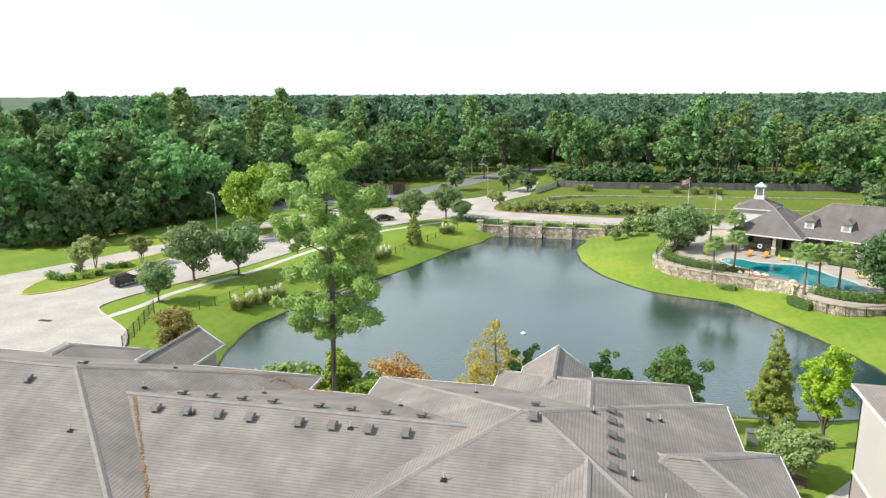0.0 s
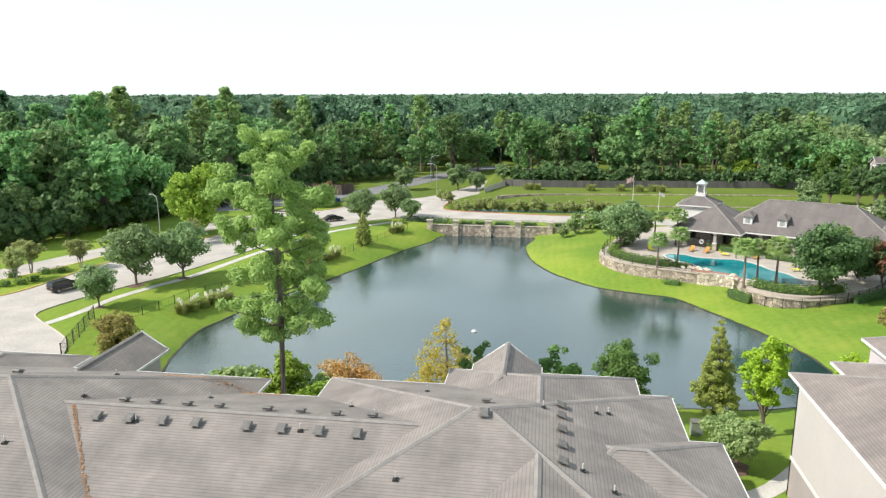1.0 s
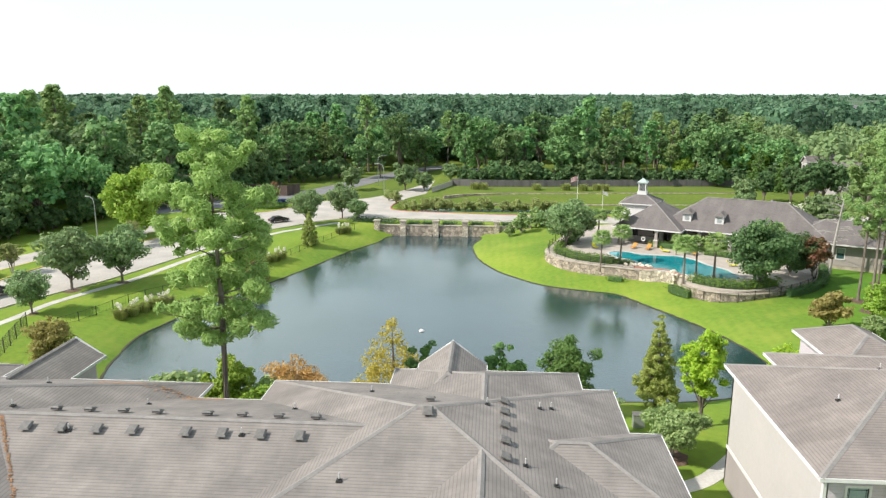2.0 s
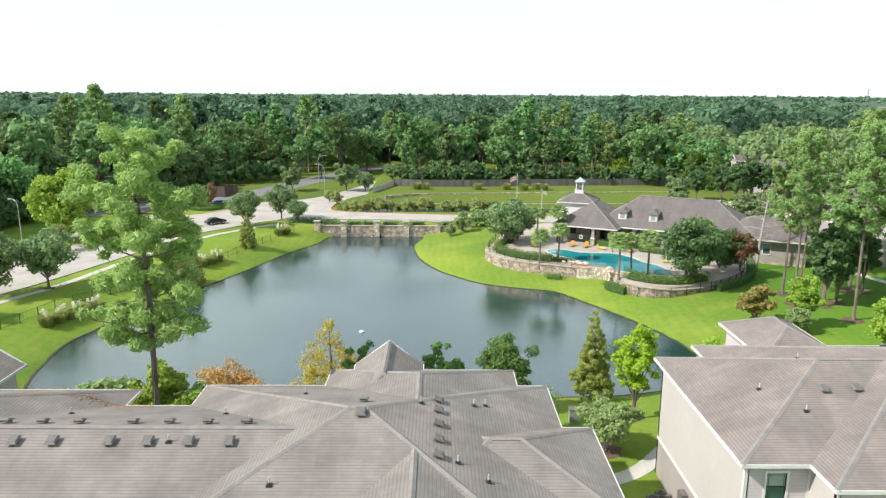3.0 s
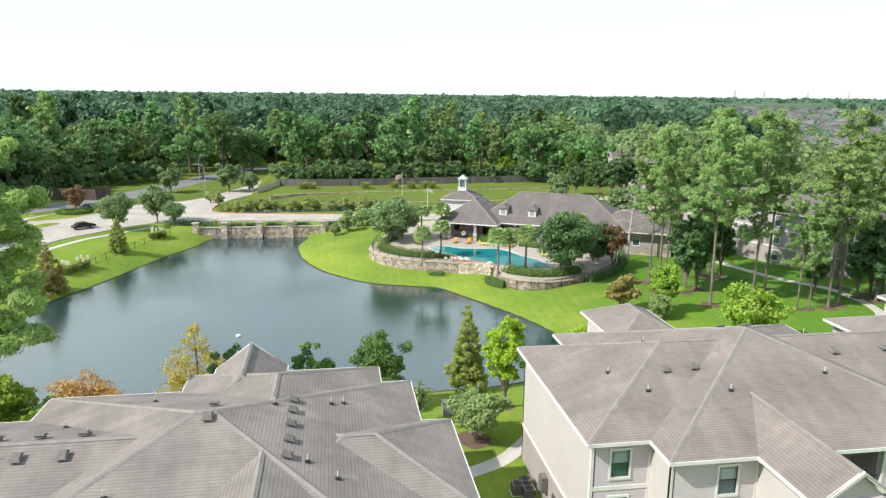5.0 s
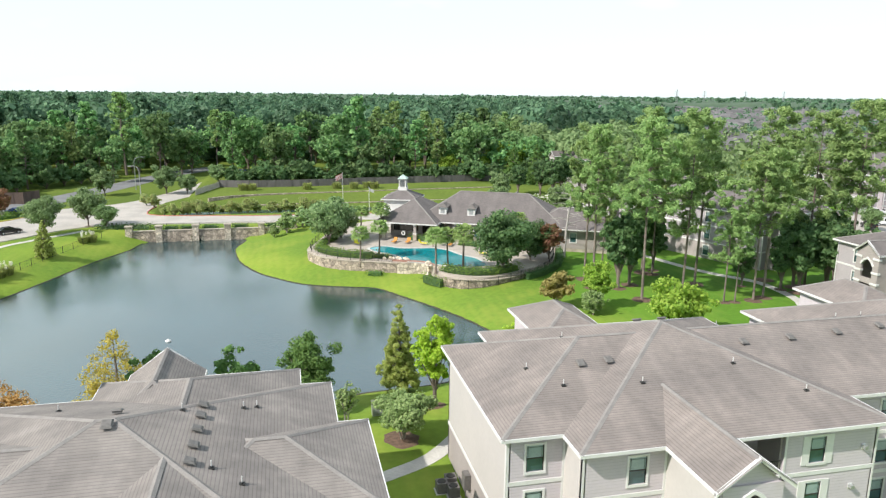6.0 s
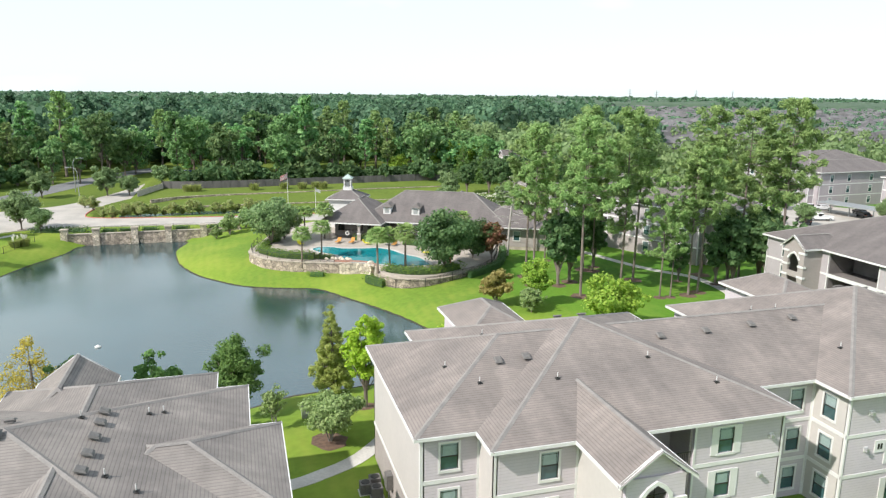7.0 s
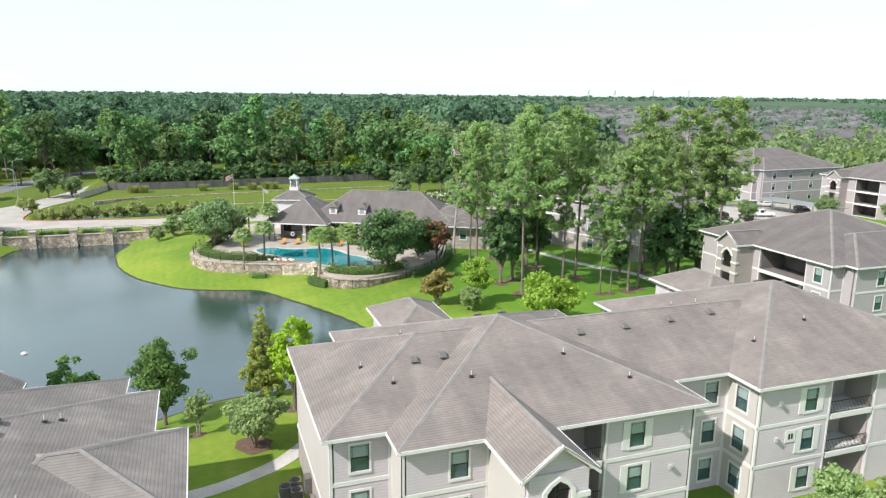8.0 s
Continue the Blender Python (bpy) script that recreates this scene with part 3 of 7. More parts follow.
# ---- roofs and buildings ----
def roof_faces(x0, x1, y0, y1, z, s, ends="hip"):
    """Hip roof planes over a rectangle, rising s per metre; gable at the ends named among n, s, e, w. Returns faces (points, slope axis) and the ridge lines."""
    w, d = x1 - x0, y1 - y0
    a, b, c, e = (x0, y0, z), (x1, y0, z), (x1, y1, z), (x0, y1, z)
    faces, lines = [], []
    if w >= d:
        h = d / 2
        zr, ym = z + s * h, (y0 + y1) / 2
        r0 = (x0 + (0 if "w" in ends and ends != "hip" else h), ym, zr)
        r1 = (x1 - (0 if "e" in ends and ends != "hip" else h), ym, zr)
        faces = [((a, b, r1, r0), "y"), ((c, e, r0, r1), "y"), ((e, a, r0), "x"), ((b, c, r1), "x")]
        lines = [(r0, r1), (a, r0), (e, r0), (b, r1), (c, r1)]
    else:
        h = w / 2
        zr, xm = z + s * h, (x0 + x1) / 2
        r0 = (xm, y0 + (0 if "s" in ends and ends != "hip" else h), zr)
        r1 = (xm, y1 - (0 if "n" in ends and ends != "hip" else h), zr)
        faces = [((b, c, r1, r0), "x"), ((e, a, r0, r1), "x"), ((a, b, r0), "y"), ((c, e, r1), "y")]
        lines = [(r0, r1), (a, r0), (b, r0), (e, r1), (c, r1)]
    return faces, lines


def add_roof(parent, x0, x1, y0, y1, z, s, ends="hip", shingle=None, cap=True, fascia=True):
    shingle = shingle or SHINGLE
    faces, lines = roof_faces(x0, x1, y0, y1, z, s, ends)
    vs, fs, uv = [], [], []
    k = math.sqrt(1 + s * s)
    for pts, ax in faces:
        flat = len(pts) == 3 and abs(Vector(pts[1]).xy.length - Vector(pts[1]).xy.length) < 1 and ends != "hip" and (
            ("w" in ends and ax == "x" and pts[2][0] == x0) or ("e" in ends and ax == "x" and pts[2][0] == x1) or ("s" in ends and ax == "y" and pts[2][1] == y0) or ("n" in ends and ax == "y" and pts[2][1] == y1))
        if flat:
            continue
        i0 = len(vs)
        for p in pts:
            vs.append(p)
            uv.append((p[1] if ax == "x" else p[0], (p[2] - z) / s * k))
        fs.append(list(range(i0, i0 + len(pts))))
    roof = part("roof", mesh_of("roof", vs, fs, shingle, uv=uv), shingle, parent)
    if cap:
        bm = bmesh.new()
        for p, q in lines:
            p, q = Vector(p), Vector(q)
            if (q - p).length < 0.3 or abs(p.x - q.x) < 1e-6 and p.x in (x0, x1) and p.z != q.z or abs(p.y - q.y) < 1e-6 and p.y in (y0, y1) and p.z != q.z:
                continue
            dd = (q - p).normalized()
            side = dd.cross(Vector((0, 0, 1))).normalized() * 0.17
            up = Vector((0, 0, 0.055))
            dn = Vector((0, 0, -0.03))
            a = [bm.verts.new(v) for v in (p - side + dn, p + up, p + side + dn)]
            b = [bm.verts.new(v) for v in (q - side + dn, q + up, q + side + dn)]
            bm.faces.new((a[0], a[1], b[1], b[0])), bm.faces.new((a[1], a[2], b[2], b[1]))
        part("ridge_cap", bm, RIDGE, roof, "lighter worn ridge shingles")
    if fascia:
        bm = bmesh.new()
        t = 0.06
        for r in ((x0 - t, x1 + t, y0 - t, y0), (x0 - t, x1 + t, y1, y1 + t), (x0 - t, x0, y0, y1), (x1, x1 + t, y0, y1)):
            gab = ends != "hip" and (("s" in ends and r[3] == y0) or ("n" in ends and r[2] == y1) or ("w" in ends and r[1] == x0) or ("e" in ends and r[0] == x1))
            if not gab:
                box(bm, *r, z - 0.2, z + 0.01)
        part("fascia", bm, TRIM, roof, "white painted eave board")
        for en in ends if ends != "hip" else "":
            bm = bmesh.new()
            if en in "ns":
                y, xm, zr = (y1 if en == "n" else y0), (x0 + x1) / 2, z + s * (x1 - x0) / 2
                prof = [((x0 - t, y), z - 0.05), ((xm, y), zr + 0.06), ((x1 + t, y), z - 0.05)]
                for (p, za), (q, zb) in zip(prof, prof[1:]):
                    v = [bm.verts.new((pp[0], pp[1] + o, zz + h)) for o in (-0.09, 0.09) for pp, zz, h in ((p, za, -0.2), (q, zb, -0.25), (q, zb, 0.0), (p, za, 0.02))]
                    for f in ((0, 1, 2, 3), (7, 6, 5, 4), (0, 4, 5, 1), (1, 5, 6, 2), (2, 6, 7, 3), (3, 7, 4, 0)):
                        bm.faces.new([v[i] for i in f])
            else:
                x, ym, zr = (x1 if en == "e" else x0), (y0 + y1) / 2, z + s * (y1 - y0) / 2
                prof = [((x, y0 - t), z - 0.05), ((x, ym), zr + 0.06), ((x, y1 + t), z - 0.05)]
                for (p, za), (q, zb) in zip(prof, prof[1:]):
                    v = [bm.verts.new((pp[0] + o, pp[1], zz + h)) for o in (-0.09, 0.09) for pp, zz, h in ((p, za, -0.2), (q, zb, -0.25), (q, zb, 0.0), (p, za, 0.02))]
                    for f in ((0, 1, 2, 3), (7, 6, 5, 4), (0, 4, 5, 1), (1, 5, 6, 2), (2, 6, 7, 3), (3, 7, 4, 0)):
                        bm.faces.new([v[i] for i in f])
            part("rake_board", bm, TRIM, roof, "white painted gable board")
    return roof


def gable_wall(parent, en, x0, x1, y0, y1, z, s, material):
    """The triangle of wall under a gable."""
    bm = bmesh.new()
    if en in "ns":
        y, xm = (y1 - 0.35 if en == "n" else y0 + 0.35), (x0 + x1) / 2
        pts = [(x0 + 0.3, y, z - 0.2), (x1 - 0.3, y, z - 0.2), (xm, y, z + s * (x1 - x0) / 2 - 0.15)]
        off = Vector((0, 0.2 if en == "s" else -0.2, 0))
    else:
        x, ym = (x1 - 0.35 if en == "e" else x0 + 0.35), (y0 + y1) / 2
        pts = [(x, y0 + 0.3, z - 0.2), (x, y1 - 0.3, z - 0.2), (x, ym, z + s * (y1 - y0) / 2 - 0.15)]
        off = Vector((0.2 if en == "w" else -0.2, 0, 0))
    a = [bm.verts.new(p) for p in pts]
    b = [bm.verts.new(Vector(p) + off) for p in pts]
    bm.faces.new(a), bm.faces.new(list(reversed(b)))
    for i in range(3):
        bm.faces.new((a[i], a[(i + 1) % 3], b[(i + 1) % 3], b[i]))
    part("gable", bm, material, parent)


def wall_run(parent, p, q, z0, z1, material, openings=(), t=0.22, name="wall"):
    """A wall from p to q in the plan with rectangular openings (u0, u1, z0, z1); its outer face is on the right of the way from p to q."""
    p, q = Vector(p), Vector(q)
    L = (q - p).length
    d = (q - p) / L
    m = Matrix(((d.x, -d.y, 0, p.x), (d.y, d.x, 0, p.y), (0, 0, 1, 0), (0, 0, 0, 1)))
    us = sorted({0, L, *[u for o in openings for u in o[:2]]})
    zs = sorted({z0, z1, *[z for o in openings for z in o[2:4]]})
    bm = bmesh.new()
    for a, b in zip(us, us[1:]):
        for c, e in zip(zs, zs[1:]):
            if not any(o[0] < (a + b) / 2 < o[1] and o[2] < (c + e) / 2 < o[3] for o in openings):
                box(bm, a, b, 0, t, c, e, m=m)
    bmesh.ops.remove_doubles(bm, verts=bm.verts[:], dist=1e-4)
    return part(name, bm, material, parent), m


def window(parent, m, u, z, w=1.1, h=1.7, shutters=False, blind=0.5):
    """A sash window in the wall frame m: outer frame, two panes, a blind, and glazing bars."""
    win = part("window", boxes((u - w / 2 - 0.13, u + w / 2 + 0.13, -0.07, 0.02, z - 0.16, z), (u - w / 2 - 0.13, u + w / 2 + 0.13, -0.05, 0.02, z + h, z + h + 0.15), (u - w / 2 - 0.13, u - w / 2, -0.05, 0.02, z, z + h), (u + w / 2, u + w / 2 + 0.13, -0.05, 0.02, z, z + h), m=m), TRIM, parent, "white window surround")
    part("pane", boxes((u - w / 2, u + w / 2, 0.05, 0.08, z, z + h / 2), m=m), GLASS, win, "dark glass")
    part("pane", boxes((u - w / 2, u + w / 2, 0.03, 0.06, z + h / 2, z + h), m=m), BLIND, win, "upper pane with a pale blind behind")
    part("sash", boxes((u - w / 2, u + w / 2, 0.0, 0.07, z + h / 2 - 0.035, z + h / 2 + 0.035), (u - w / 2, u - w / 2 + 0.05, 0.0, 0.06, z, z + h), (u + w / 2 - 0.05, u + w / 2, 0.0, 0.06, z, z + h), (u - w / 2 + 0.12, u - w / 2 + 0.135, 0.01, 0.04, z + h / 2, z + h), (u + w / 2 - 0.135, u + w / 2 - 0.12, 0.01, 0.04, z + h / 2, z + h), (u - w / 2, u + w / 2, 0.01, 0.04, z + h - 0.16, z + h - 0.145), m=m), METAL, win, "dark sash bars")
    if shutters:
        for sd in (-1, 1):
            c = u + sd * (w / 2 + 0.13 + 0.2)
            part("shutter", boxes((c - 0.2, c + 0.2, -0.05, 0.0, z - 0.1, z + h + 0.12), m=m), TRIM, win, "white panel shutter")


def facade(parent, p, q, z1, material, wins=(), storeys=3, z0=0.0, shutters=(), bands=True, low=None, solid=False):
    """A wall with a window in every storey at the given places along it, and white bands between the storeys."""
    rise = 3.0
    ops = [(u - 0.55, u + 0.55, z0 + k * rise + 0.68, z0 + k * rise + 2.38) for u in wins for k in range(storeys)]
    if low is None:
        w, m = wall_run(parent, p, q, z0 - 0.5, z1, material, ops)
    else:
        w, m = wall_run(parent, p, q, z0 + rise, z1, material, [o for o in ops if o[2] > z0 + rise])
        wall_run(parent, p, q, z0 - 0.5, z0 + rise, low, [o for o in ops if o[2] < z0 + rise])
    for u in wins:
        for k in range(storeys):
            window(w, m, u, z0 + k * rise + 0.68, shutters=u in shutters)
    L = (Vector(q) - Vector(p)).length
    if bands:
        for k in range(1, storeys):
            part("band", boxes((0, L, -0.04, 0.0, z0 + k * rise - 0.12, z0 + k * rise + 0.14), m=m), TRIM, w, "white board between the storeys")
        part("corner_board", boxes((0, 0.14, -0.035, 0.0, z0, z1), m=m), TRIM, w, "white corner board")
        part("corner_board", boxes((L - 0.14, L, -0.035, 0.0, z0, z1), m=m), TRIM, w, "white corner board")
    return w, m


def walls_box(parent, x0, x1, y0, y1, z1, material, z0=-0.5, sides="nsew"):
    """Plain closing walls of a wing."""
    t = 0.2
    for key, r in (("s", (x0, x1, y0, y0 + t)), ("n", (x0, x1, y1 - t, y1)), ("w", (x0, x0 + t, y0 + t, y1 - t)), ("e", (x1 - t, x1, y0 + t, y1 - t))):
        if key in sides:
            part("wall", boxes((*r, z0, z1)), material, parent)


S = 0.38
# apartment building under the camera's start
bA = thing("apartment_building", "three-storey apartment building with a grey-brown shingled hip roof", "apartment building")
ZA = 9.05
WINGS_A = [
    (-13.6, 9.4, 22.1, 44.3, ZA, 0.332, "hip"),
    (-40.0, 4.0, 24.1, 41.1, ZA, 0.335, "hip"),
    (-60.0, -17.8, 21.9, 43.5, ZA, S, "hip"),
    (-5.6, 7.4, 30.0, 47.1, ZA, S, "hip"),
    (0.0, 11.2, 28.6, 38.2, ZA, S, "hip"),
    (-4.0, 0.95, 40.0, 48.2, ZA, 0.72, "n"),
    (-32.4, -28.0, 38.0, 48.0, ZA, 0.62, "n"),
    (-41.0, -33.0, 36.0, 45.8, ZA, S, "hip"),
    (-6.4, 8.2, 10.0, 38.0, ZA, S, "hip"),
]
for w_ in WINGS_A:
    add_roof(bA, *w_)
    walls_box(bA, w_[0] + 0.5, w_[1] - 0.5, w_[2] + 0.5, w_[3] - 0.5, ZA - 0.05, SIDING)
    for en in (w_[6] if w_[6] != "hip" else ""):
        gable_wall(bA, en, *w_[:4], ZA, w_[5], SIDING)

# apartment building beside the footpath
bB = thing("apartment_building", "three-storey cream apartment building with brown shingled hip roofs", "apartment building")
ZB = 9.2
WINGS_B = [
    (18.3, 38.5, 33.7, 49.3, ZB, S, "hip"),
    (22.0, 42.6, 31.2, 51.9, ZB, 0.355, "hip"),
    (27.0, 62.0, 34.9, 49.4, ZB, S, "hip"),
    (47.2, 68.4, 31.9, 52.9, ZB, S, "hip"),
    (26.4, 32.6, 49.0, 57.6, ZB, 0.5, "hip"),
    (57.6, 64.0, 50.0, 59.0, ZB, 0.5, "hip"),
    (27.1, 31.6, 26.4, 38.0, ZB, 0.72, "s"),
]
for w_ in WINGS_B:
    add_roof(bB, *w_, shingle=SHINGLE_B)
gable_wall(bB, "s", *WINGS_B[6][:4], ZB, 0.72, SIDING)
wt = ZB - 0.06
wall_w, m_w = facade(bB, (18.8, 48.8), (18.8, 34.3), wt, CREAM, wins=(), bands=False, low=TAUPE)
part("band", boxes((0, 14.5, -0.04, 0.0, 2.86, 3.12), m=m_w), TRIM, wall_w, "white board above the lower storey")
part("corner_board", boxes((14.3, 14.54, -0.04, 0.0, -0.4, wt), m=m_w), TRIM, wall_w, "white corner board")
facade(bB, (18.8, 34.3), (22.4, 34.3), wt, SIDING, wins=(1.75,))
facade(bB, (22.4, 34.3), (22.4, 31.8), wt, CREAM, wins=(), bands=False)
facade(bB, (22.4, 31.8), (27.6, 31.8), wt, SIDING, wins=(3.4,))
facade(bB, (27.6, 31.8), (27.6, 27.0), wt, CREAM, wins=(), bands=False)
facade(bB, (31.1, 27.0), (31.1, 31.8), wt, SIDING, wins=(), bands=False)
facade(bB, (35.4, 31.8), (42.0, 31.8), wt, SIDING, wins=(2.3,), shutters=(2.3,))
facade(bB, (42.0, 31.8), (42.0, 35.5), wt, SIDING, wins=(), bands=False)
facade(bB, (42.0, 35.5), (47.8, 35.5), wt, SIDING, wins=(4.4,))
facade(bB, (47.8, 35.5), (47.8, 32.4), wt, CREAM, wins=(1.5,))
facade(bB, (47.8, 32.4), (54.2, 32.4), wt, SIDING, wins=(4.6,), shutters=(4.6,))
facade(bB, (58.4, 32.4), (67.8, 32.4), wt, SIDING, wins=(4.0,))
walls_box(bB, 18.8, 34, 40, 48.8, wt, SIDING, sides="n")
walls_box(bB, 22.5, 42, 40, 51.4, wt, SIDING, sides="nw")
walls_box(bB, 47.8, 67.8, 36, 52.4, wt, SIDING, sides="nwe")
walls_box(bB, 26.9, 32.1, 49, 57.1, wt, SIDING, sides="nwe")
walls_box(bB, 58.1, 63.5, 50, 58.5, wt, SIDING, sides="nwe")


def balconies(parent, x0, x1, y, depth, storeys=3, rail=True):
    """Recessed balconies one over another, with floor slabs, white edges, rear wall with a glass door, and rails."""
    for k in range(storeys):
        zf = 3.0 * k
        bal = part("balcony", boxes((x0, x1, y, y + depth, zf - 0.14, zf + 0.06)), TRIM, parent, "white balcony slab")
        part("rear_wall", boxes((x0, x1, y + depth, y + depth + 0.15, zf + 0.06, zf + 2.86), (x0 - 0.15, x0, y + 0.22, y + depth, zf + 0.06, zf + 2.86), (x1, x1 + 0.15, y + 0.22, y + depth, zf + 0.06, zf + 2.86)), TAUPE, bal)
        part("glass_door", boxes((x0 + 0.3, x0 + 1.5, y + depth - 0.05, y + depth, zf + 0.06, zf + 2.1)), DARKGLASS, bal, "dark glass door")
        part("fascia", boxes((x0, x1, y - 0.05, y + 0.06, zf - 0.28, zf + 0.1)), TRIM, bal, "white edge board")
        if rail and k:
            bm = boxes((x0, x1, y + 0.05, y + 0.09, zf + 1.0, zf + 1.05), (x0, x1, y + 0.05, y + 0.09, zf + 0.16, zf + 0.2))
            n = max(2, int((x1 - x0) / 0.13))
            for i in range(n + 1):
                x = x0 + (x1 - x0) * i / n
                box(bm, x - 0.009, x + 0.009, y + 0.06, y + 0.08, zf + 0.2, zf + 1.0)
            part("railing", bm, METAL, bal, "dark metal railing")


balconies(bB, 31.35, 35.25, 31.8, 2.2)
balconies(bB, 54.35, 58.25, 32.4, 2.4)

# the stair tower's front with its pointed openings
tw = part("stair_tower", boxes((27.6, 28.63, 26.6, 26.9, -0.5, 9.25), (30.07, 31.1, 26.6, 26.9, -0.5, 9.25), (28.63, 30.07, 26.6, 26.9, 5.2, 6.0), (28.63, 30.07, 26.6, 26.9, 2.2, 3.0)), SIDING, bB, "stair tower with arched openings")
for k in (2, 5.2, 7.62):
    for o in (27.5, 30.3):
        part("band", boxes((o, o + 0.9, 26.5, 26.98, k, k + 0.3)), TRIM, tw, "white band")
ARCH_IN = ((0.72, 7.65), (0.72, 8.15), (0.45, 8.5), (0.0, 8.78))
ARCH_OUT = ((0.95, 7.65), (0.95, 8.24), (0.56, 8.7), (0.0, 9.02))
bm, sb = bmesh.new(), bmesh.new()


def moulding(b, q, y0, y1):
    v = [b.verts.new((x, y, z)) for y in (y0, y1) for x, z in q]
    for f in ((0, 1, 2, 3), (7, 6, 5, 4), (0, 4, 5, 1), (1, 5, 6, 2), (2, 6, 7, 3), (3, 7, 4, 0)):
        b.faces.new([v[j] for j in f])


for sx in (-1, 1):
    for (a, za), (b, zb), (c, zc), (d, zd) in zip(ARCH_IN, ARCH_IN[1:], ARCH_OUT, ARCH_OUT[1:]):
        moulding(bm, [(29.35 + sx * a, za), (29.35 + sx * c, zc), (29.35 + sx * d, zd), (29.35 + sx * b, zb)], 26.48, 26.63)
        if b < a:
            moulding(sb, [(29.35 + sx * a, za), (29.35 + sx * b, zb), (29.35 + sx * b, 9.25), (29.35 + sx * a, 9.25)], 26.6, 26.9)
part("arch", bm, TRIM, tw, "white pointed arch moulding")
part("spandrel", sb, SIDING, tw)
bm = boxes((28.6, 30.1, 26.72, 26.76, 7.0, 7.05), (28.6, 30.1, 26.72, 26.76, 8.1, 8.14), (29.33, 29.37, 26.72, 26.76, 6.0, 8.8))
for i in range(9):
    box(bm, 28.66 + i * 0.17, 28.68 + i * 0.17, 26.72, 26.76, 6.0, 7.0)
part("grille", bm, METAL, tw, "dark metal grille")
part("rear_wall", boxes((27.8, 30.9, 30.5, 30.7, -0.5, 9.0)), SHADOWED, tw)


def far_block(x0, x1, y0, y1, label, z=9.2, wins_w=(), wins_s=(), gable_y=None, rot=0.0, low=None, open_w=None):
    """A further building of the same kind: hip roof, west and south fronts with windows, a gabled stair tower on the west."""
    ob = thing("apartment_building", label, "apartment building")
    L, D = x1 - x0, y1 - y0
    add_roof(ob, 0, L, 0, D, z, S, "hip", SHINGLE_F)
    add_roof(ob, 2, L - 2, -1.6, D * 0.5, z, S, "hip", SHINGLE_F)
    if open_w:
        a, b = open_w
        facade(ob, (0.5, D - 0.5), (0.5, b), z - 0.05, SIDING_F, wins=wins_w, low=low)
        facade(ob, (0.5, a), (0.5, 0.5), z - 0.05, SIDING_F, wins=(a * 0.45,), low=low)
        for k in range(3):
            # slab and inner walls carry the recess shade in their colour
            bal = part("balcony", boxes((0.6, 4.6, a, b, 3.0 * k - 0.14, 3.0 * k + 0.06)), SHADOWED, ob, "balcony slab darkened for the recess shade")
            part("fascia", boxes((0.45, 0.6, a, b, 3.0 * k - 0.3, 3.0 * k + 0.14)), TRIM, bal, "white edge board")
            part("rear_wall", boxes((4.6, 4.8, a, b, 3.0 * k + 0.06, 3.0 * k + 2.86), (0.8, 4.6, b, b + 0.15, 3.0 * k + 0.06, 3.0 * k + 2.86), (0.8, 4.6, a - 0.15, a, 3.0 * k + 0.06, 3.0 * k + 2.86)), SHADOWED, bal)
    else:
        facade(ob, (0.5, D - 0.5), (0.5, 0.5), z - 0.05, SIDING_F, wins=wins_w, low=low)
    facade(ob, (0.5, 0.5), (2.5, 0.5), z - 0.05, SIDING_F)
    facade(ob, (2.5, -1.1), (L - 2.5, -1.1), z - 0.05, SIDING_F, wins=wins_s, low=low)
    walls_box(ob, 2.5, L - 2.5, -0.9, 1.0, z - 0.05, SIDING_F, sides="we")
    walls_box(ob, 0.5, L - 0.5, 0.7, D - 0.5, z - 0.05, SIDING_F, sides="ne")
    if gable_y is not None:
        g = gable_y
        add_roof(ob, -2.6, 5.0, g - 2.1, g + 2.1, z, 0.72, "w", SHINGLE_F)
        gable_wall(ob, "w", -2.6, 5.0, g - 2.1, g + 2.1, z, 0.72, TAUPE)
        t = part("stair_tower", boxes((-2.3, -2.0, g - 1.8, g - 0.9, -0.5, z - 0.2), (-2.3, -2.0, g + 0.9, g + 1.8, -0.5, z - 0.2), (-2.3, -2.0, g - 0.9, g + 0.9, 8.2, z - 0.1), (-2.3, -2.0, g - 0.9, g + 0.9, 5.2, 5.9), (-2.0, 0.5, g + 1.6, g + 1.8, -0.5, z - 0.2), (-2.0, 0.5, g - 1.8, g - 1.6, -0.5, z - 0.2)), TAUPE, ob, "taupe stair tower")
        for k in (2.2, 5.2, 6.6, 8.4):
            for o in (-1.9, 0.85):
                part("band", boxes((-2.4, -1.95, g + o, g + o + 1.05, k, k + 0.25)), TRIM, t, "white band")
        hood = bmesh.new()
        for sy in (-1, 1):
            for (p0, z0), (p1, z1) in (((0.9, 7.5), (0.55, 8.0)), ((0.55, 8.0), (0.0, 8.35))):
                v = [hood.verts.new((x, g + sy * q_, w)) for x in (-2.38, -2.02) for q_, w in ((p0, z0), (p0 + 0.22, z0 + 0.12), (p1 * 1.25, z1 + 0.26), (p1, z1))]
                for fc in ((0, 1, 2, 3), (7, 6, 5, 4), (0, 4, 5, 1), (1, 5, 6, 2), (2, 6, 7, 3), (3, 7, 4, 0)):
                    hood.faces.new([v[n_] for n_ in fc])
        part("arch", hood, TRIM, t, "white pointed arch moulding")
        part("rear_wall", boxes((0.2, 0.4, g - 1.6, g + 1.6, -0.5, z - 0.2)), SHADOWED, t)
    ob.matrix_world = pose(x0, y0, 0, 0, 0, rot)
    return ob


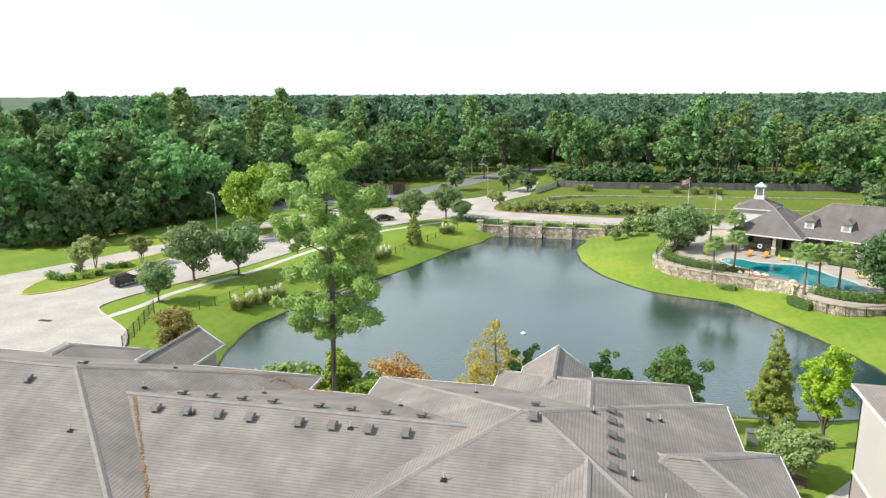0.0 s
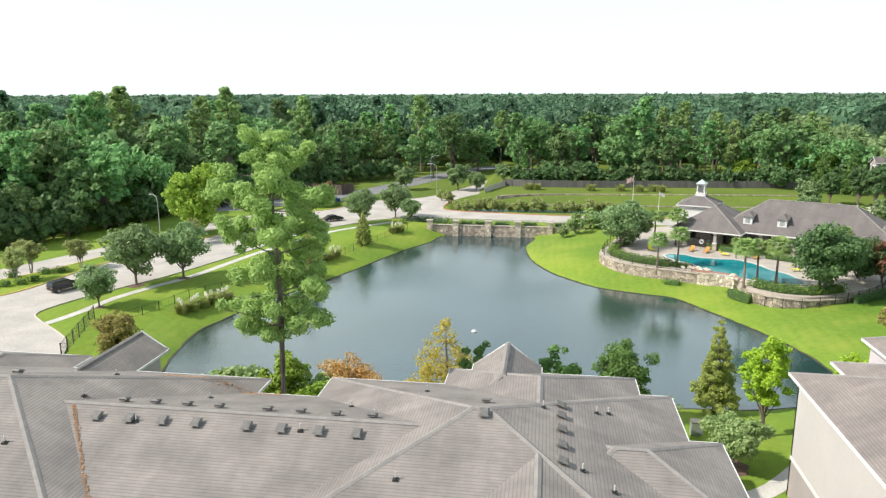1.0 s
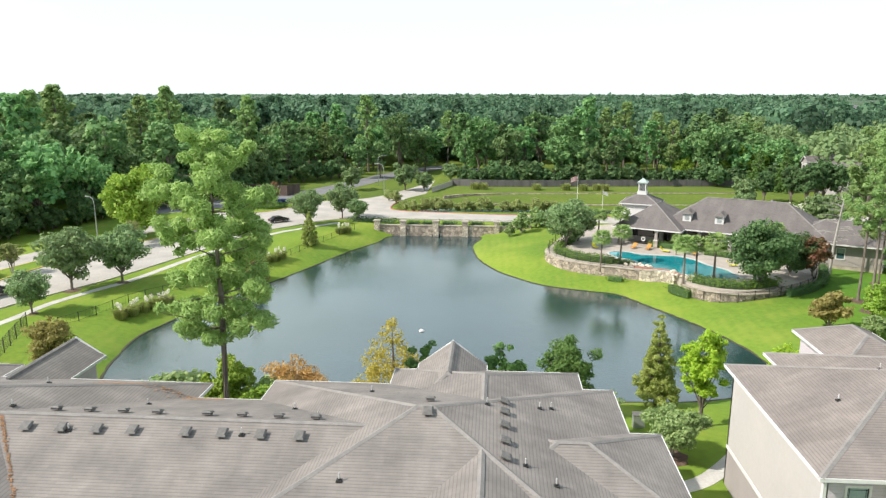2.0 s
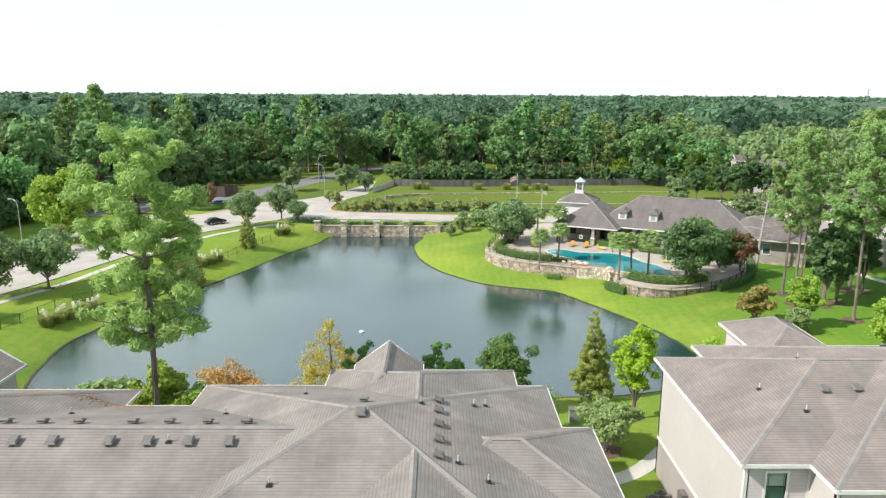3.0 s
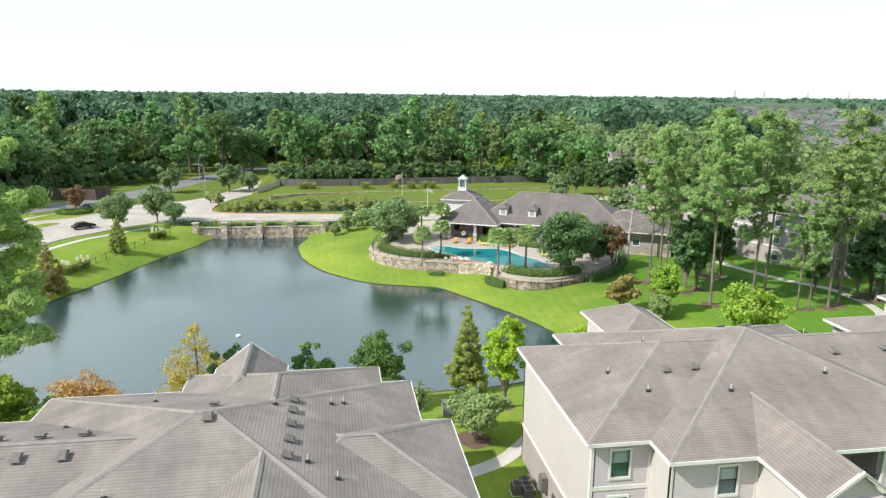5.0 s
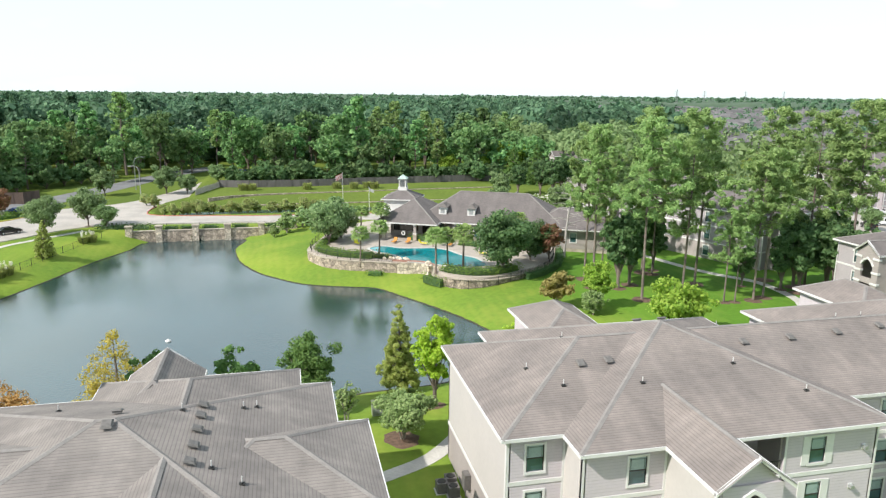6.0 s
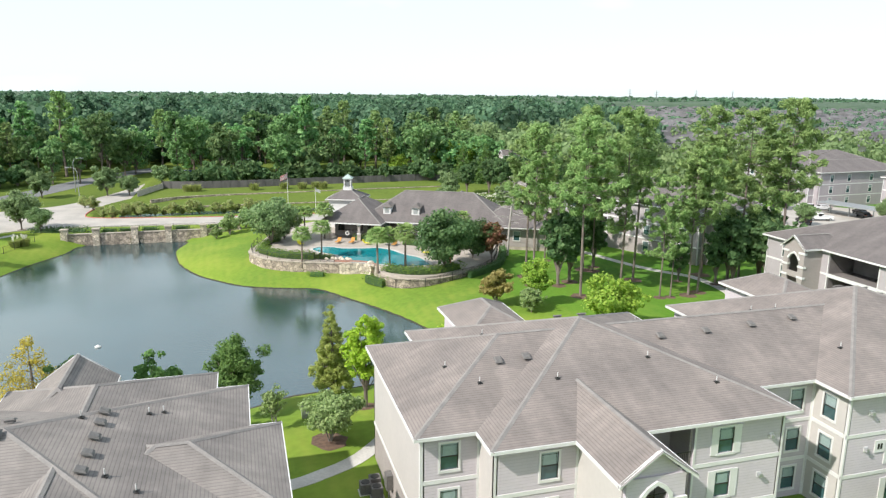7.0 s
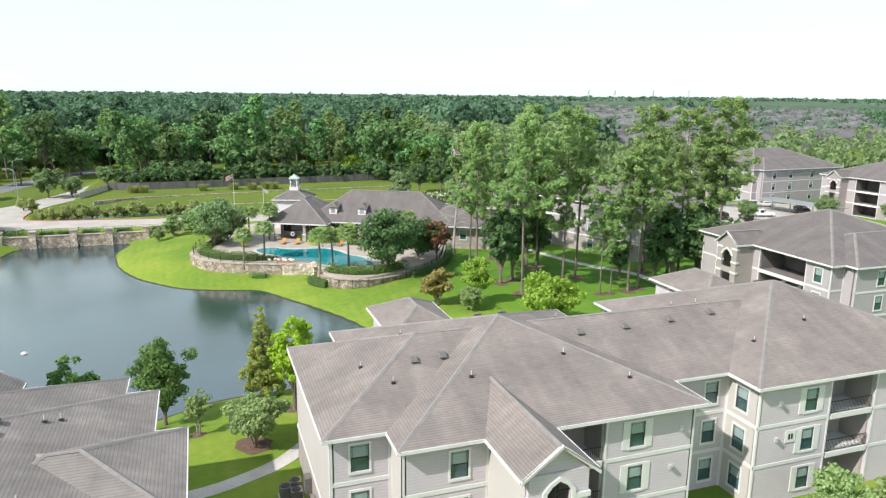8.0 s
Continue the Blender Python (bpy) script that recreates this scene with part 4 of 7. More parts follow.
bF = far_block(81.2, 104, 57.2, 80.4, "three-storey apartment building with a gabled taupe stair tower", wins_w=(3.6,), wins_s=(4, 9, 14), gable_y=14.6, low=TAUPE, open_w=(4.2, 11.6))
bE = far_block(152, 186, 147, 171, "distant three-storey cream apartment building beside the car park", wins_w=(3, 12, 19), wins_s=(4, 10, 18, 24), gable_y=15, rot=4)
bG = far_block(164, 188, 112.5, 135.5, "distant three-storey apartment building with a gabled stair tower", wins_w=(3,), wins_s=(4, 9, 15), gable_y=17, low=TAUPE, rot=4, open_w=(7, 13))
bD = far_block(83.4, 103, 97.5, 134, "long apartment building with a stair tower behind tall pines", wins_w=(3.5, 7.5), wins_s=(3, 8, 13), gable_y=33.2, low=TAUPE, rot=22, open_w=(20, 27))
bI = far_block(93, 119, 196, 216, "far apartment building behind the pines", wins_w=(3, 9), wins_s=(4, 10, 16), gable_y=15)

# ---- the clubhouse ----
club = thing("clubhouse", "single-storey clubhouse with grey hip roofs, dormers and a white cupola", "clubhouse")
ZC = 3.3
for w_ in ((-8.2, 4.2, 0.0, 16.0, ZC, 0.62, "hip"), (-1.5, 27.5, 3.2, 18.6, ZC, 0.66, "hip"), (-2.0, 12.0, 6.0, 17.0, ZC, 0.6, "hip"), (20.0, 37.0, 2.8, 15.0, ZC, 0.5, "hip"), (9.0, 25.0, 3.4, 22.0, ZC, 0.62, "hip")):
    add_roof(club, *w_, shingle=SHINGLE_F)
facade(club, (-6.5, 14.2), (-6.5, 5.0), ZC - 0.05, TAUPE, storeys=1, bands=False)
facade(club, (-6.5, 5.0), (0.0, 5.0), ZC - 0.05, TAUPE, storeys=1, bands=False)
part("screen", boxes((-5.8, -0.8, 4.9, 4.98, 0.9, 2.8)), DARKGLASS, club, "dark wide opening")
facade(club, (0.0, 8.0), (9.0, 8.0), ZC - 0.05, TAUPE, storeys=1, wins=(3.0,), bands=False)
# taupe instead of siding puts the porch shade into the wall colour
facade(club, (9.0, 4.2), (35.2, 4.2), ZC - 0.05, TAUPE, storeys=1, wins=(2, 5, 8, 12, 16, 20), bands=False)
facade(club, (35.2, 4.2), (35.2, 17.0), ZC - 0.05, SIDING, storeys=1, bands=False)
walls_box(club, -6.5, 35.2, 14.0, 17.0, ZC - 0.05, SIDING, sides="nwe")
part("plinth", boxes((-6.45, 35.15, 5.05, 16.95, -1.8, -0.02), (9.05, 35.15, 4.25, 5.05, -1.8, -0.02)), STONE, club, "stone plinth")
for ux, vy in ((-6.4, 0.6), (-0.2, 0.6), (3.4, 4.0), (6.6, 4.0), (9.4, 4.0)):
    c = part("porch_column", boxes((ux - 0.35, ux + 0.35, vy - 0.35, vy + 0.35, 0, 1.2)), STONE, club, "stone porch column")
    part("column_shaft", boxes((ux - 0.25, ux + 0.25, vy - 0.25, vy + 0.25, 1.2, ZC - 0.1)), TAUPE, c)
    part("column_band", boxes((ux - 0.38, ux + 0.38, vy - 0.38, vy + 0.38, 1.2, 1.36), (ux - 0.32, ux + 0.32, vy - 0.32, vy + 0.32, ZC - 0.5, ZC - 0.3)), TRIM, c, "white band")


def dormer(u, v):
    """A small white dormer on the front slope."""
    z = ZC + 0.62 * (v - 3.2)
    d = part("dormer", boxes((u - 0.75, u + 0.75, v, v + 2.6, z - 0.1, z + 1.5)), TRIM, club, "white dormer")
    part("pane", boxes((u - 0.38, u + 0.38, v - 0.04, v, z + 0.3, z + 1.2)), GALV, d, "slatted dormer vent")
    bm = bmesh.new()
    a = [bm.verts.new(p) for p in ((u - 1.05, v - 0.35, z + 1.45), (u + 1.05, v - 0.35, z + 1.45), (u + 1.05, v + 3.2, z + 1.75), (u - 1.05, v + 3.2, z + 1.75), (u, v + 0.8, z + 2.1), (u, v + 3.2, z + 2.1))]
    for f in ((0, 1, 4), (1, 2, 5, 4), (3, 0, 4, 5), (0, 3, 2, 1)):
        bm.faces.new([a[i] for i in f])
    part("dormer_roof", bm, SHINGLE, d)


dormer(4.0, 5.0), dormer(9.6, 5.0)
club.matrix_world = pose(30.6, 126.5, 1.1, 0, 0, -27)

tower = thing("tower", "white square tower with a hip roof and slatted cupola", "tower", pose(31.3, 144.2, 0, 0, 0, -20))
part("wall", boxes((-3.4, 3.4, -3.4, 3.4, 0, 6.6)), TRIM, tower)
tr_ = add_roof(tower, -3.9, 3.9, -3.9, 3.9, 6.9, 0.5, shingle=SHINGLE_F)
cup = part("cupola", boxes((-0.9, 0.9, -0.9, 0.9, 8.4, 9.1)), TRIM, tower, "white cupola")
part("cornice", boxes((-0.9, 0.9, -0.9, 0.9, 10.6, 10.85)), TRIM, cup)
for sx in (-0.65, 0.65):
    for sy in (-0.65, 0.65):
        part("post", boxes((sx - 0.1, sx + 0.1, sy - 0.1, sy + 0.1, 9.1, 10.6)), TRIM, cup)
bm = bmesh.new()
for i in range(9):
    z = 9.15 + i * 0.16
    box(bm, -0.62, 0.62, -0.62, 0.62, z, z + 0.07)
part("louvre", bm, GALV, cup, "grey slats")
bm = bmesh.new()
b4 = [bm.verts.new(p) for p in ((-1.05, -1.05, 10.85), (1.05, -1.05, 10.85), (1.05, 1.05, 10.85), (-1.05, 1.05, 10.85))]
ap = bm.verts.new((0, 0, 11.7))
for i in range(4):
    bm.faces.new((b4[i], b4[(i + 1) % 4], ap))
bm.faces.new(list(reversed(b4)))
part("cap", bm, mat("copper_green", (0.42, 0.52, 0.46), (0.36, 0.46, 0.42), 2, 0.6), cup, "pale green metal cap")

# ---- pool terrace ----
deck = part("terrace", prism(TERRACE, -2.4, 1.02), DECK, None)
tagged(deck, "tan pool terrace paved in concrete", "terrace", kind="structure")
POOL = spline([(20.9, 121.6), (22.5, 123.4), (25.1, 123.2), (27, 121.4), (30.8, 120.6), (33, 120.4), (35.3, 117.8), (36.6, 114), (38.6, 111.0), (39.2, 105.8), (37.9, 104.6), (34.5, 104.8), (31.3, 106.6), (28.1, 109.2), (25.2, 111.6), (24.6, 115.5), (22.0, 118.4)], 3, True)
cop = part("pool_edge", strip(POOL, -0.5, 0.0, 0.6, 1.12, True), WALK, None)
tagged(cop, "pale stone edging round the swimming pool", "pool edge", kind="structure")
pw = part("pool_water", prism(POOL, 0.9, 1.06), POOLWATER, None)
tagged(pw, "turquoise swimming pool water", "swimming pool", kind="structure")

# ---- plants ----
def leaf_quads(rng, centers, radii, n, size, aspect=1.0, flat=0.75, shell=0.55, up=0.25, droop=0.0):
    """n small leaf sprays spread over clumps (centres and radii), turned outwards; verts and faces."""
    centers, radii = np.asarray(centers, float), np.asarray(radii, float)
    pick = rng.choice(len(centers), n, p=radii ** 2 / (radii ** 2).sum())
    d = rng.normal(size=(n, 3))
    d /= np.linalg.norm(d, axis=1)[:, None]
    r = radii[pick] * (shell + (1 - shell) * rng.random(n) ** 0.5) * (0.75 + 0.25 * rng.random(n) + 0.3 * rng.random(n) ** 3)
    pos = centers[pick] + d * r[:, None] * np.array([1, 1, flat])
    nrm = d + rng.normal(size=(n, 3)) * 0.55 + np.array([0, 0, up])
    nrm /= np.linalg.norm(nrm, axis=1)[:, None]
    a = np.cross(nrm, rng.normal(size=(n, 3)))
    a /= np.linalg.norm(a, axis=1)[:, None]
    b = np.cross(nrm, a)
    a[:, 2] -= droop
    s = size * (0.6 + 0.8 * rng.random(n))[:, None]
    a, b = a * s * aspect, b * s
    V = np.stack([pos - a * 0.5 - b * 0.35, pos + a * 0.1 - b * 0.5, pos + a * 0.5 + b * 0.3, pos - a * 0.15 + b * 0.5], 1).reshape(-1, 3)
    return V, np.arange(4 * n).reshape(n, 4)


def fast_mesh(name, V, F, material):
    me = bpy.data.meshes.new(name)
    me.vertices.add(len(V)), me.loops.add(F.size), me.polygons.add(len(F))
    me.vertices.foreach_set("co", np.ascontiguousarray(V, np.float32).ravel())
    me.loops.foreach_set("vertex_index", F.astype(np.int32).ravel())
    me.polygons.foreach_set("loop_start", np.arange(0, F.size, F.shape[1], dtype=np.int32))
    me.materials.append(material)
    me.update(calc_edges=True)
    return me


def tree(name, label, height, spread, base, leaf, n, size, seed, bark=None, kind="round", category="tree", mulch=0.0, stems=1, clumps=46, trunk_r=None, aspect=1.0):
    """A tree at the origin: tapered trunk with limbs, and a crown of many leaf sprays gathered in clumps."""
    rng = np.random.default_rng(seed)
    bark = bark or BARK
    ob = thing(name, label, category)
    tb = bmesh.new()
    tr = trunk_r or height * 0.016 + 0.05
    cs, rs = [], []
    crown_h = height - base
    if kind == "cone":
        levels = 19
        for i in range(levels):
            f = i / (levels - 1)
            z = base + crown_h * f
            rad = spread * (1 - f) ** 0.6 * (0.85 + 0.3 * rng.random()) + 0.15
            k = max(3, int(13 * (1 - f)) + 3)
            for j in range(k):
                a = 2 * math.pi * (j + rng.random()) / k
                q = rad * (0.35 + 0.6 * rng.random())
                cs.append((q * math.cos(a), q * math.sin(a), z + rng.normal() * 0.12 - 0.12 * q))
                rs.append(0.19 * spread * (1 - 0.6 * f) + 0.09)
                if j % 2 == 0 and f < 0.85:
                    tube(tb, [(0, 0, z - 0.1), (q * 0.9 * math.cos(a), q * 0.9 * math.sin(a), z)], [tr * 0.25 * (1 - f) + 0.015, 0.012], 4)
    elif kind == "pine":
        levels = 17
        gap_at = 0.2 + 0.15 * rng.random()
        for i in range(levels):
            f = (i + 0.7 * rng.random()) / levels
            z = base + crown_h * f
            prof = np.interp(f, [0, 0.1, gap_at, gap_at + 0.1, 0.45, 0.6, 0.8, 1], [0.6, 1.0, 0.9, 0.45, 0.85, 1.0, 0.7, 0.32])
            k = (3 if n > 40000 else 2) + int(rng.random() * 2.8)
            a0 = rng.random() * 6.28
            for j in range(k):
                a = a0 + 2 * math.pi * j / k + rng.normal() * 0.35
                L = spread * prof * (0.35 + 0.8 * rng.random())
                tip = np.array([L * math.cos(a), L * math.sin(a), z + 0.22 * L + rng.normal() * 0.25])
                mid = tip * [0.55, 0.55, 1] - [0, 0, 0.2 * L]
                tube(tb, [(0, 0, z - 0.1), tuple(mid), tuple(tip)], [tr * 0.3 * (1 - 0.6 * f), tr * 0.17 * (1 - 0.5 * f), 0.015], 4)
                for s in range(4 if rng.random() < 0.86 else 1):
                    w = 0.45 + 0.62 * (s + rng.random()) / 4
                    c = np.array([tip[0] * w, tip[1] * w, mid[2] + (tip[2] - mid[2]) * (w - 0.5) * 2 + 0.1]) + rng.normal(size=3) * [0.36, 0.36, 0.26] * (0.4 + spread * 0.12)
                    cs.append(tuple(c)), rs.append(spread * 0.125 * (0.5 + 0.85 * rng.random()))
        cs.append((0, 0, height - 0.3)), rs.append(spread * 0.14)
    else:
        for i in range(int(clumps * 1.9)):
            u = rng.normal(size=3)
            u /= np.linalg.norm(u)
            r = rng.random() ** 0.4 * (0.9 + 0.55 * noise.noise(Vector(u) * 1.5 + Vector((seed * 3.7, 0, 0))))
            zz = u[2] * r
            wid = 1.0 if zz > 0 else 1.0 + 0.15 * zz
            if kind == "vase":
                wid = 0.55 + 0.45 * (zz * 0.5 + 0.5)
            cs.append((u[0] * r * spread * 0.8 * wid, u[1] * r * spread * 0.8 * wid, base + crown_h * (0.5 + 0.42 * zz)))
            rs.append(spread * 0.19 * (0.55 + 0.9 * rng.random()))
        order = rng.choice(len(cs), min(len(cs), 16), False)
        for j in order:
            c = np.array(cs[j])
            st = base * (0.75 + 0.3 * rng.random())
            tube(tb, [(0, 0, min(st, c[2] * 0.8)), tuple(c * [0.45, 0.45, 0.6] + [0, 0, 0.4 * st * 0.5]), tuple(c)], [tr * 0.45, tr * 0.25, 0.02], 4)
    top = base + crown_h * (0.97 if kind in ("cone", "pine") else 0.55)
    for k in range(stems):
        a = 2 * math.pi * k / stems
        o = 0.0 if stems == 1 else 0.22 * spread
        bend = rng.normal(size=2) * 0.012 * height
        tube(tb, [(0.1 * o * math.cos(a), 0.1 * o * math.sin(a), -0.4), (0.25 * o * math.cos(a), 0.25 * o * math.sin(a), 0.25), (o * math.cos(a) * 0.7 + bend[0], o * math.sin(a) * 0.7 + bend[1], top * 0.55), (o * math.cos(a) * 1.4, o * math.sin(a) * 1.4, top)], [tr * 1.35 / stems ** 0.5, tr / stems ** 0.5, tr * 0.72 / stems ** 0.5, 0.03], 8)
    part("trunk", tb, bark, ob)
    V, F = leaf_quads(rng, cs, rs, n, size, aspect, 0.78 if kind == "pine" else 0.75, 0.45 if kind == "pine" else 0.35, 0.35 if kind != "cone" else 0.1)
    part("crown", fast_mesh("crown", V, F, leaf), leaf, ob)
    if mulch:
        mb = bmesh.new()
        ring = [mb.verts.new((mulch * (0.85 + 0.3 * rng.random()) * math.cos(a), mulch * (0.85 + 0.3 * rng.random()) * math.sin(a), -0.02)) for a in np.linspace(0, 6.283, 19)[:-1]]
        c = mb.verts.new((0, 0, 0.14))
        for i in range(18):
            mb.faces.new((ring[i], ring[(i + 1) % 18], c))
        part("mulch_ring", mb, MULCH, ob, "ring of brown mulch")
    return ob


def at(x, y, turn=0.0, size=1.0, dz=0.0):
    return pose(x, y, gz(x, y) + dz, 0, 0, turn) @ Matrix.Scale(size, 4)


def put(ob, x, y, turn=0.0, dz=0.0):
    ob.matrix_world = at(x, y, turn, 1.0, dz)
    return ob


def again(ob, x, y, turn=0.0, size=1.0, dz=0.0):
    c = copy_thing(ob, pose(x, y, gz(x, y) + dz, 0, 0, turn))
    c.scale = (size, size, size)
    return c


L_BROWN = leaf_mat("brown_needles", (0.30, 0.26, 0.08), (0.40, 0.36, 0.13), 0.05)
# near plants between the buildings and the pond
put(tree("pine_tree", "tall loblolly pine with open tufted green crown", 25.9, 5.5, 10.8, L_PINE, 58000, 0.38, 11, kind="pine", trunk_r=0.30, aspect=0.26), -18.9, 48.0, 40)
put(tree("cypress_tree", "young bald cypress with golden autumn needles", 11.2, 6.0, 0.6, L_GOLD, 19000, 0.3, 12, kind="cone", aspect=0.35), -7.8, 60.0)
put(tree("cypress_tree", "bald cypress turned rust orange beside the pond", 8.4, 4.0, 1.0, L_RUST, 8000, 0.3, 13, aspect=0.4), -16.2, 57.5)
put(tree("cypress_tree", "slender bald cypress with olive green needles", 9.2, 2.05, 1.2, L_OLIVE, 17000, 0.3, 14, kind="cone", aspect=0.35), 17.6, 66.0)
put(tree("tree", "young maple with bright lime green leaves", 9.6, 2.5, 1.7, L_LIME, 10000, 0.24, 15, mulch=1.3, clumps=46, aspect=0.65), 19.8, 58.6)
put(tree("tree", "dark green tree on the near bank of the pond", 8.8, 3.2, 1.0, L_GREEN, 15000, 0.24, 16, clumps=60, aspect=0.6), 8.5, 61.5)
put(tree("tree", "small green tree behind the roof", 9.2, 2.6, 1.0, L_GREEN, 6500, 0.25, 17), 2.2, 55.0)
put(tree("tree", "small green tree beside the golden cypress", 10.0, 2.2, 1.0, L_GREEN, 5000, 0.25, 18), -4.3, 56.0)
put(tree("shrub", "broad grey-green multi-stemmed shrub on a mulch bed", 4.7, 3.1, 0.9, L_GREY, 12000, 0.19, 19, GREYBARK, category="shrub", stems=5, mulch=1.7), 15.7, 52.2)
put(tree("sapling", "thin young tree with sparse pale leaves", 4.2, 1.4, 1.5, L_GREY, 900, 0.2, 20, GREYBARK, stems=2, mulch=0.8), 11.4, 56.2)
yb = put(tree("shrub", "yellow-green tree behind the pine trunk", 9.4, 3.2, 0.8, L_YG, 9000, 0.24, 21, category="shrub"), -21.4, 54.6)
again(yb, -17.6, 52.8, 80, 0.72)
gb = put(tree("shrub", "grey-green willow shrub at the water's edge", 5.4, 3.0, 0.4, L_GREY, 4500, 0.3, 22, category="shrub"), -24.5, 56.2)
again(gb, -17.6, 56.4, 70, 1.25), again(gb, -26.6, 57.2, 160, 1.3), again(gb, -29.4, 58.2, 30, 1.02), again(gb, -15.4, 56.6, 200, 1.05)
put(tree("cypress_tree", "brownish olive bald cypress behind the roof", 7.6, 3.3, 0.6, L_BROWN, 6500, 0.24, 23, clumps=60), -44.8, 66.0)
# across the water
put(tree("cypress_tree", "reddish brown bald cypress on the far lawn", 6.0, 2.8, 0.6, L_BROWN, 5000, 0.26, 24), 42.6, 85.2)
put(tree("tree", "yellow-green tree with upright twigs behind the roof", 7.4, 4.4, 0.8, L_YG, 7000, 0.3, 25, clumps=70), 52.6, 71.5)
put(tree("shrub", "light green shrub at the pond's edge", 5.6, 2.4, 0.4, L_LIME, 3500, 0.27, 26, category="shrub"), 31.2, 68.5)
again(yb, 47.6, 83.5, 30, 0.8), again(gb, 46.0, 81.0, 100, 0.7)
cy = put(tree("cypress_tree", "small olive bald cypress on the bank", 6.2, 1.6, 0.6, L_OLIVE, 4000, 0.24, 27, kind="cone", mulch=0.8), -34.5, 131.5)
put(tree("cypress_tree", "dark rusty cypress beside the reeds", 7.4, 2.4, 0.6, L_BROWN, 4500, 0.26, 28, kind="cone", mulch=0.9), -38.2, 109.5)

# oaks along the drive
oak = put(tree("oak_tree", "round dark green live oak on the lawn", 9.8, 5.4, 1.9, L_OAK, 8000, 0.38, 31, mulch=1.5, clumps=70), -60.5, 95.2)
again(oak, -55.5, 100.2, 90, 0.92), again(oak, -59.3, 84.2, 200, 0.62)
again(oak, -39.8, 149.6, 30, 0.82), again(oak, -33.8, 158.4, 140, 0.85), again(oak, -29.5, 154.8, 250, 0.55)
again(oak, 14.6, 127.8, 20, 1.0), again(oak, 17.2, 131.8, 120, 0.75)
doak = put(tree("oak_tree", "dense dark green oak inside the pool fence", 10.6, 6.1, 1.3, L_DARK, 14000, 0.34, 32, clumps=70), 39.8, 101.2, dz=0.9)
again(doak, 47.0, 108.5, 60, 0.72, 0.6)
put(tree("tree", "purple-brown leaved tree beside the terrace", 7.6, 3.4, 1.4, L_RED, 4500, 0.34, 33), 50.2, 108.2, dz=0.4)
lt = put(tree("tree", "tall light green tree before the woods", 15.0, 7.2, 1.6, L_YG, 12000, 0.52, 34, clumps=90), -70.9, 133.5)
ct = put(tree("crepe_myrtle", "vase-shaped crepe myrtle with pinkish tips", 6.0, 2.8, 1.7, L_CREPE, 3000, 0.24, 35, GREYBARK, kind="vase", stems=4), -80.3, 94.5)
again(ct, -81.8, 99.8, 70, 1.05), again(ct, -75.9, 104.0, 130, 0.95), again(ct, -66.5, 125, 10, 0.9)
cb = put(tree("crepe_myrtle", "low bushy crepe myrtle with reddish tips", 3.6, 2.3, 0.2, L_CREPE, 2600, 0.24, 301, GREYBARK, kind="vase", stems=4), -24.5, 182)
again(cb, -27, 186, 40, 0.9), again(cb, 16, 172, 80, 0.9), again(cb, 18.5, 174, 10, 0.8)
for i, (x, y) in enumerate(((-18.4, 168.6), (-15.4, 169.6), (-12.6, 169.4), (-9.6, 170.2), (-5.8, 169.8), (-1.8, 170), (3.7, 171), (7.1, 170.5), (11.8, 169), (-21, 172.5))):
    again(cb, x, y + 1.5, 50 * i, 0.85 + 0.12 * (i % 3)), again(cb, x + 1.9, y + 3.2, 70 * i, 0.6 + 0.15 * (i % 3))
put(tree("tree", "round tree with reddish pink flowers on an island", 6.4, 3.4, 1.6, L_RED, 4000, 0.34, 36, GREYBARK, kind="vase", stems=3), -54.8, 172.2)
mid = put(tree("tree", "green tree beside the far drive", 9.0, 4.4, 1.0, L_OAK, 5000, 0.45, 37), -25.2, 207)
again(mid, -12.6, 222, 60, 0.75), again(mid, -19.5, 206, 120, 0.7), again(mid, -41, 206, 10, 0.9), again(mid, 70, 150, 40, 1.0), again(mid, 66, 186, 0, 0.9), again(mid, 60, 168, 90, 0.7)
again(lt, 70, 226, 40, 0.75), again(lt, 79, 228, 120, 0.85), again(lt, 88, 230, 200, 0.75), again(lt, 60, 227, 300, 0.55)
gcy = put(tree("cypress_tree", "conical green cypress before the fence", 12, 3.6, 0.5, L_GREEN, 5000, 0.45, 38, kind="cone"), 84, 207)
again(gcy, 78, 211, 60, 1.0)
pom = put(tree("pampas_grass", "pale feathery silver-green shrub beside the dam", 4.2, 2.6, 0.2, L_GREY, 3500, 0.3, 39, GREYBARK, category="shrub", stems=4), 7.2, 146.5)
again(pom, 10.5, 151, 40, 1.0), again(pom, 4.6, 143.8, 40, 0.6)

# pines on the east lawn
pn = [tree("pine_tree", "tall loblolly pine with a bare trunk and tufted crown", h, s, b, L_PINE_E, n, 0.56, sd, kind="pine", trunk_r=0.2, mulch=1.6, aspect=0.3) for h, s, b, n, sd in ((25, 4.6, 11.5, 8500, 41), (26, 5.0, 8.5, 9500, 42), (23, 4.4, 10.5, 7500, 43))]
for ob_, (x, y) in zip(pn, ((55.8, 86.2), (63.6, 88.6), (52.4, 98.4))):
    put(ob_, x, y)
for i, (x, y, s) in enumerate(((51.6, 93.4, 0.95), (63.4, 100.4, 1.0), (64.6, 99.2, 0.9), (68.0, 92.4, 1.0), (66.6, 82.8, 0.66), (68.2, 82.6, 0.6), (80.5, 92.5, 1.05), (84, 88, 1.0), (71.3, 82.8, 0.9), (73.6, 83.8, 0.84), (60, 108, 0.8), (90, 89, 1.0), (88.5, 84.5, 1.1))):
    again(pn[i % 3], x, y, 67 * i, s)
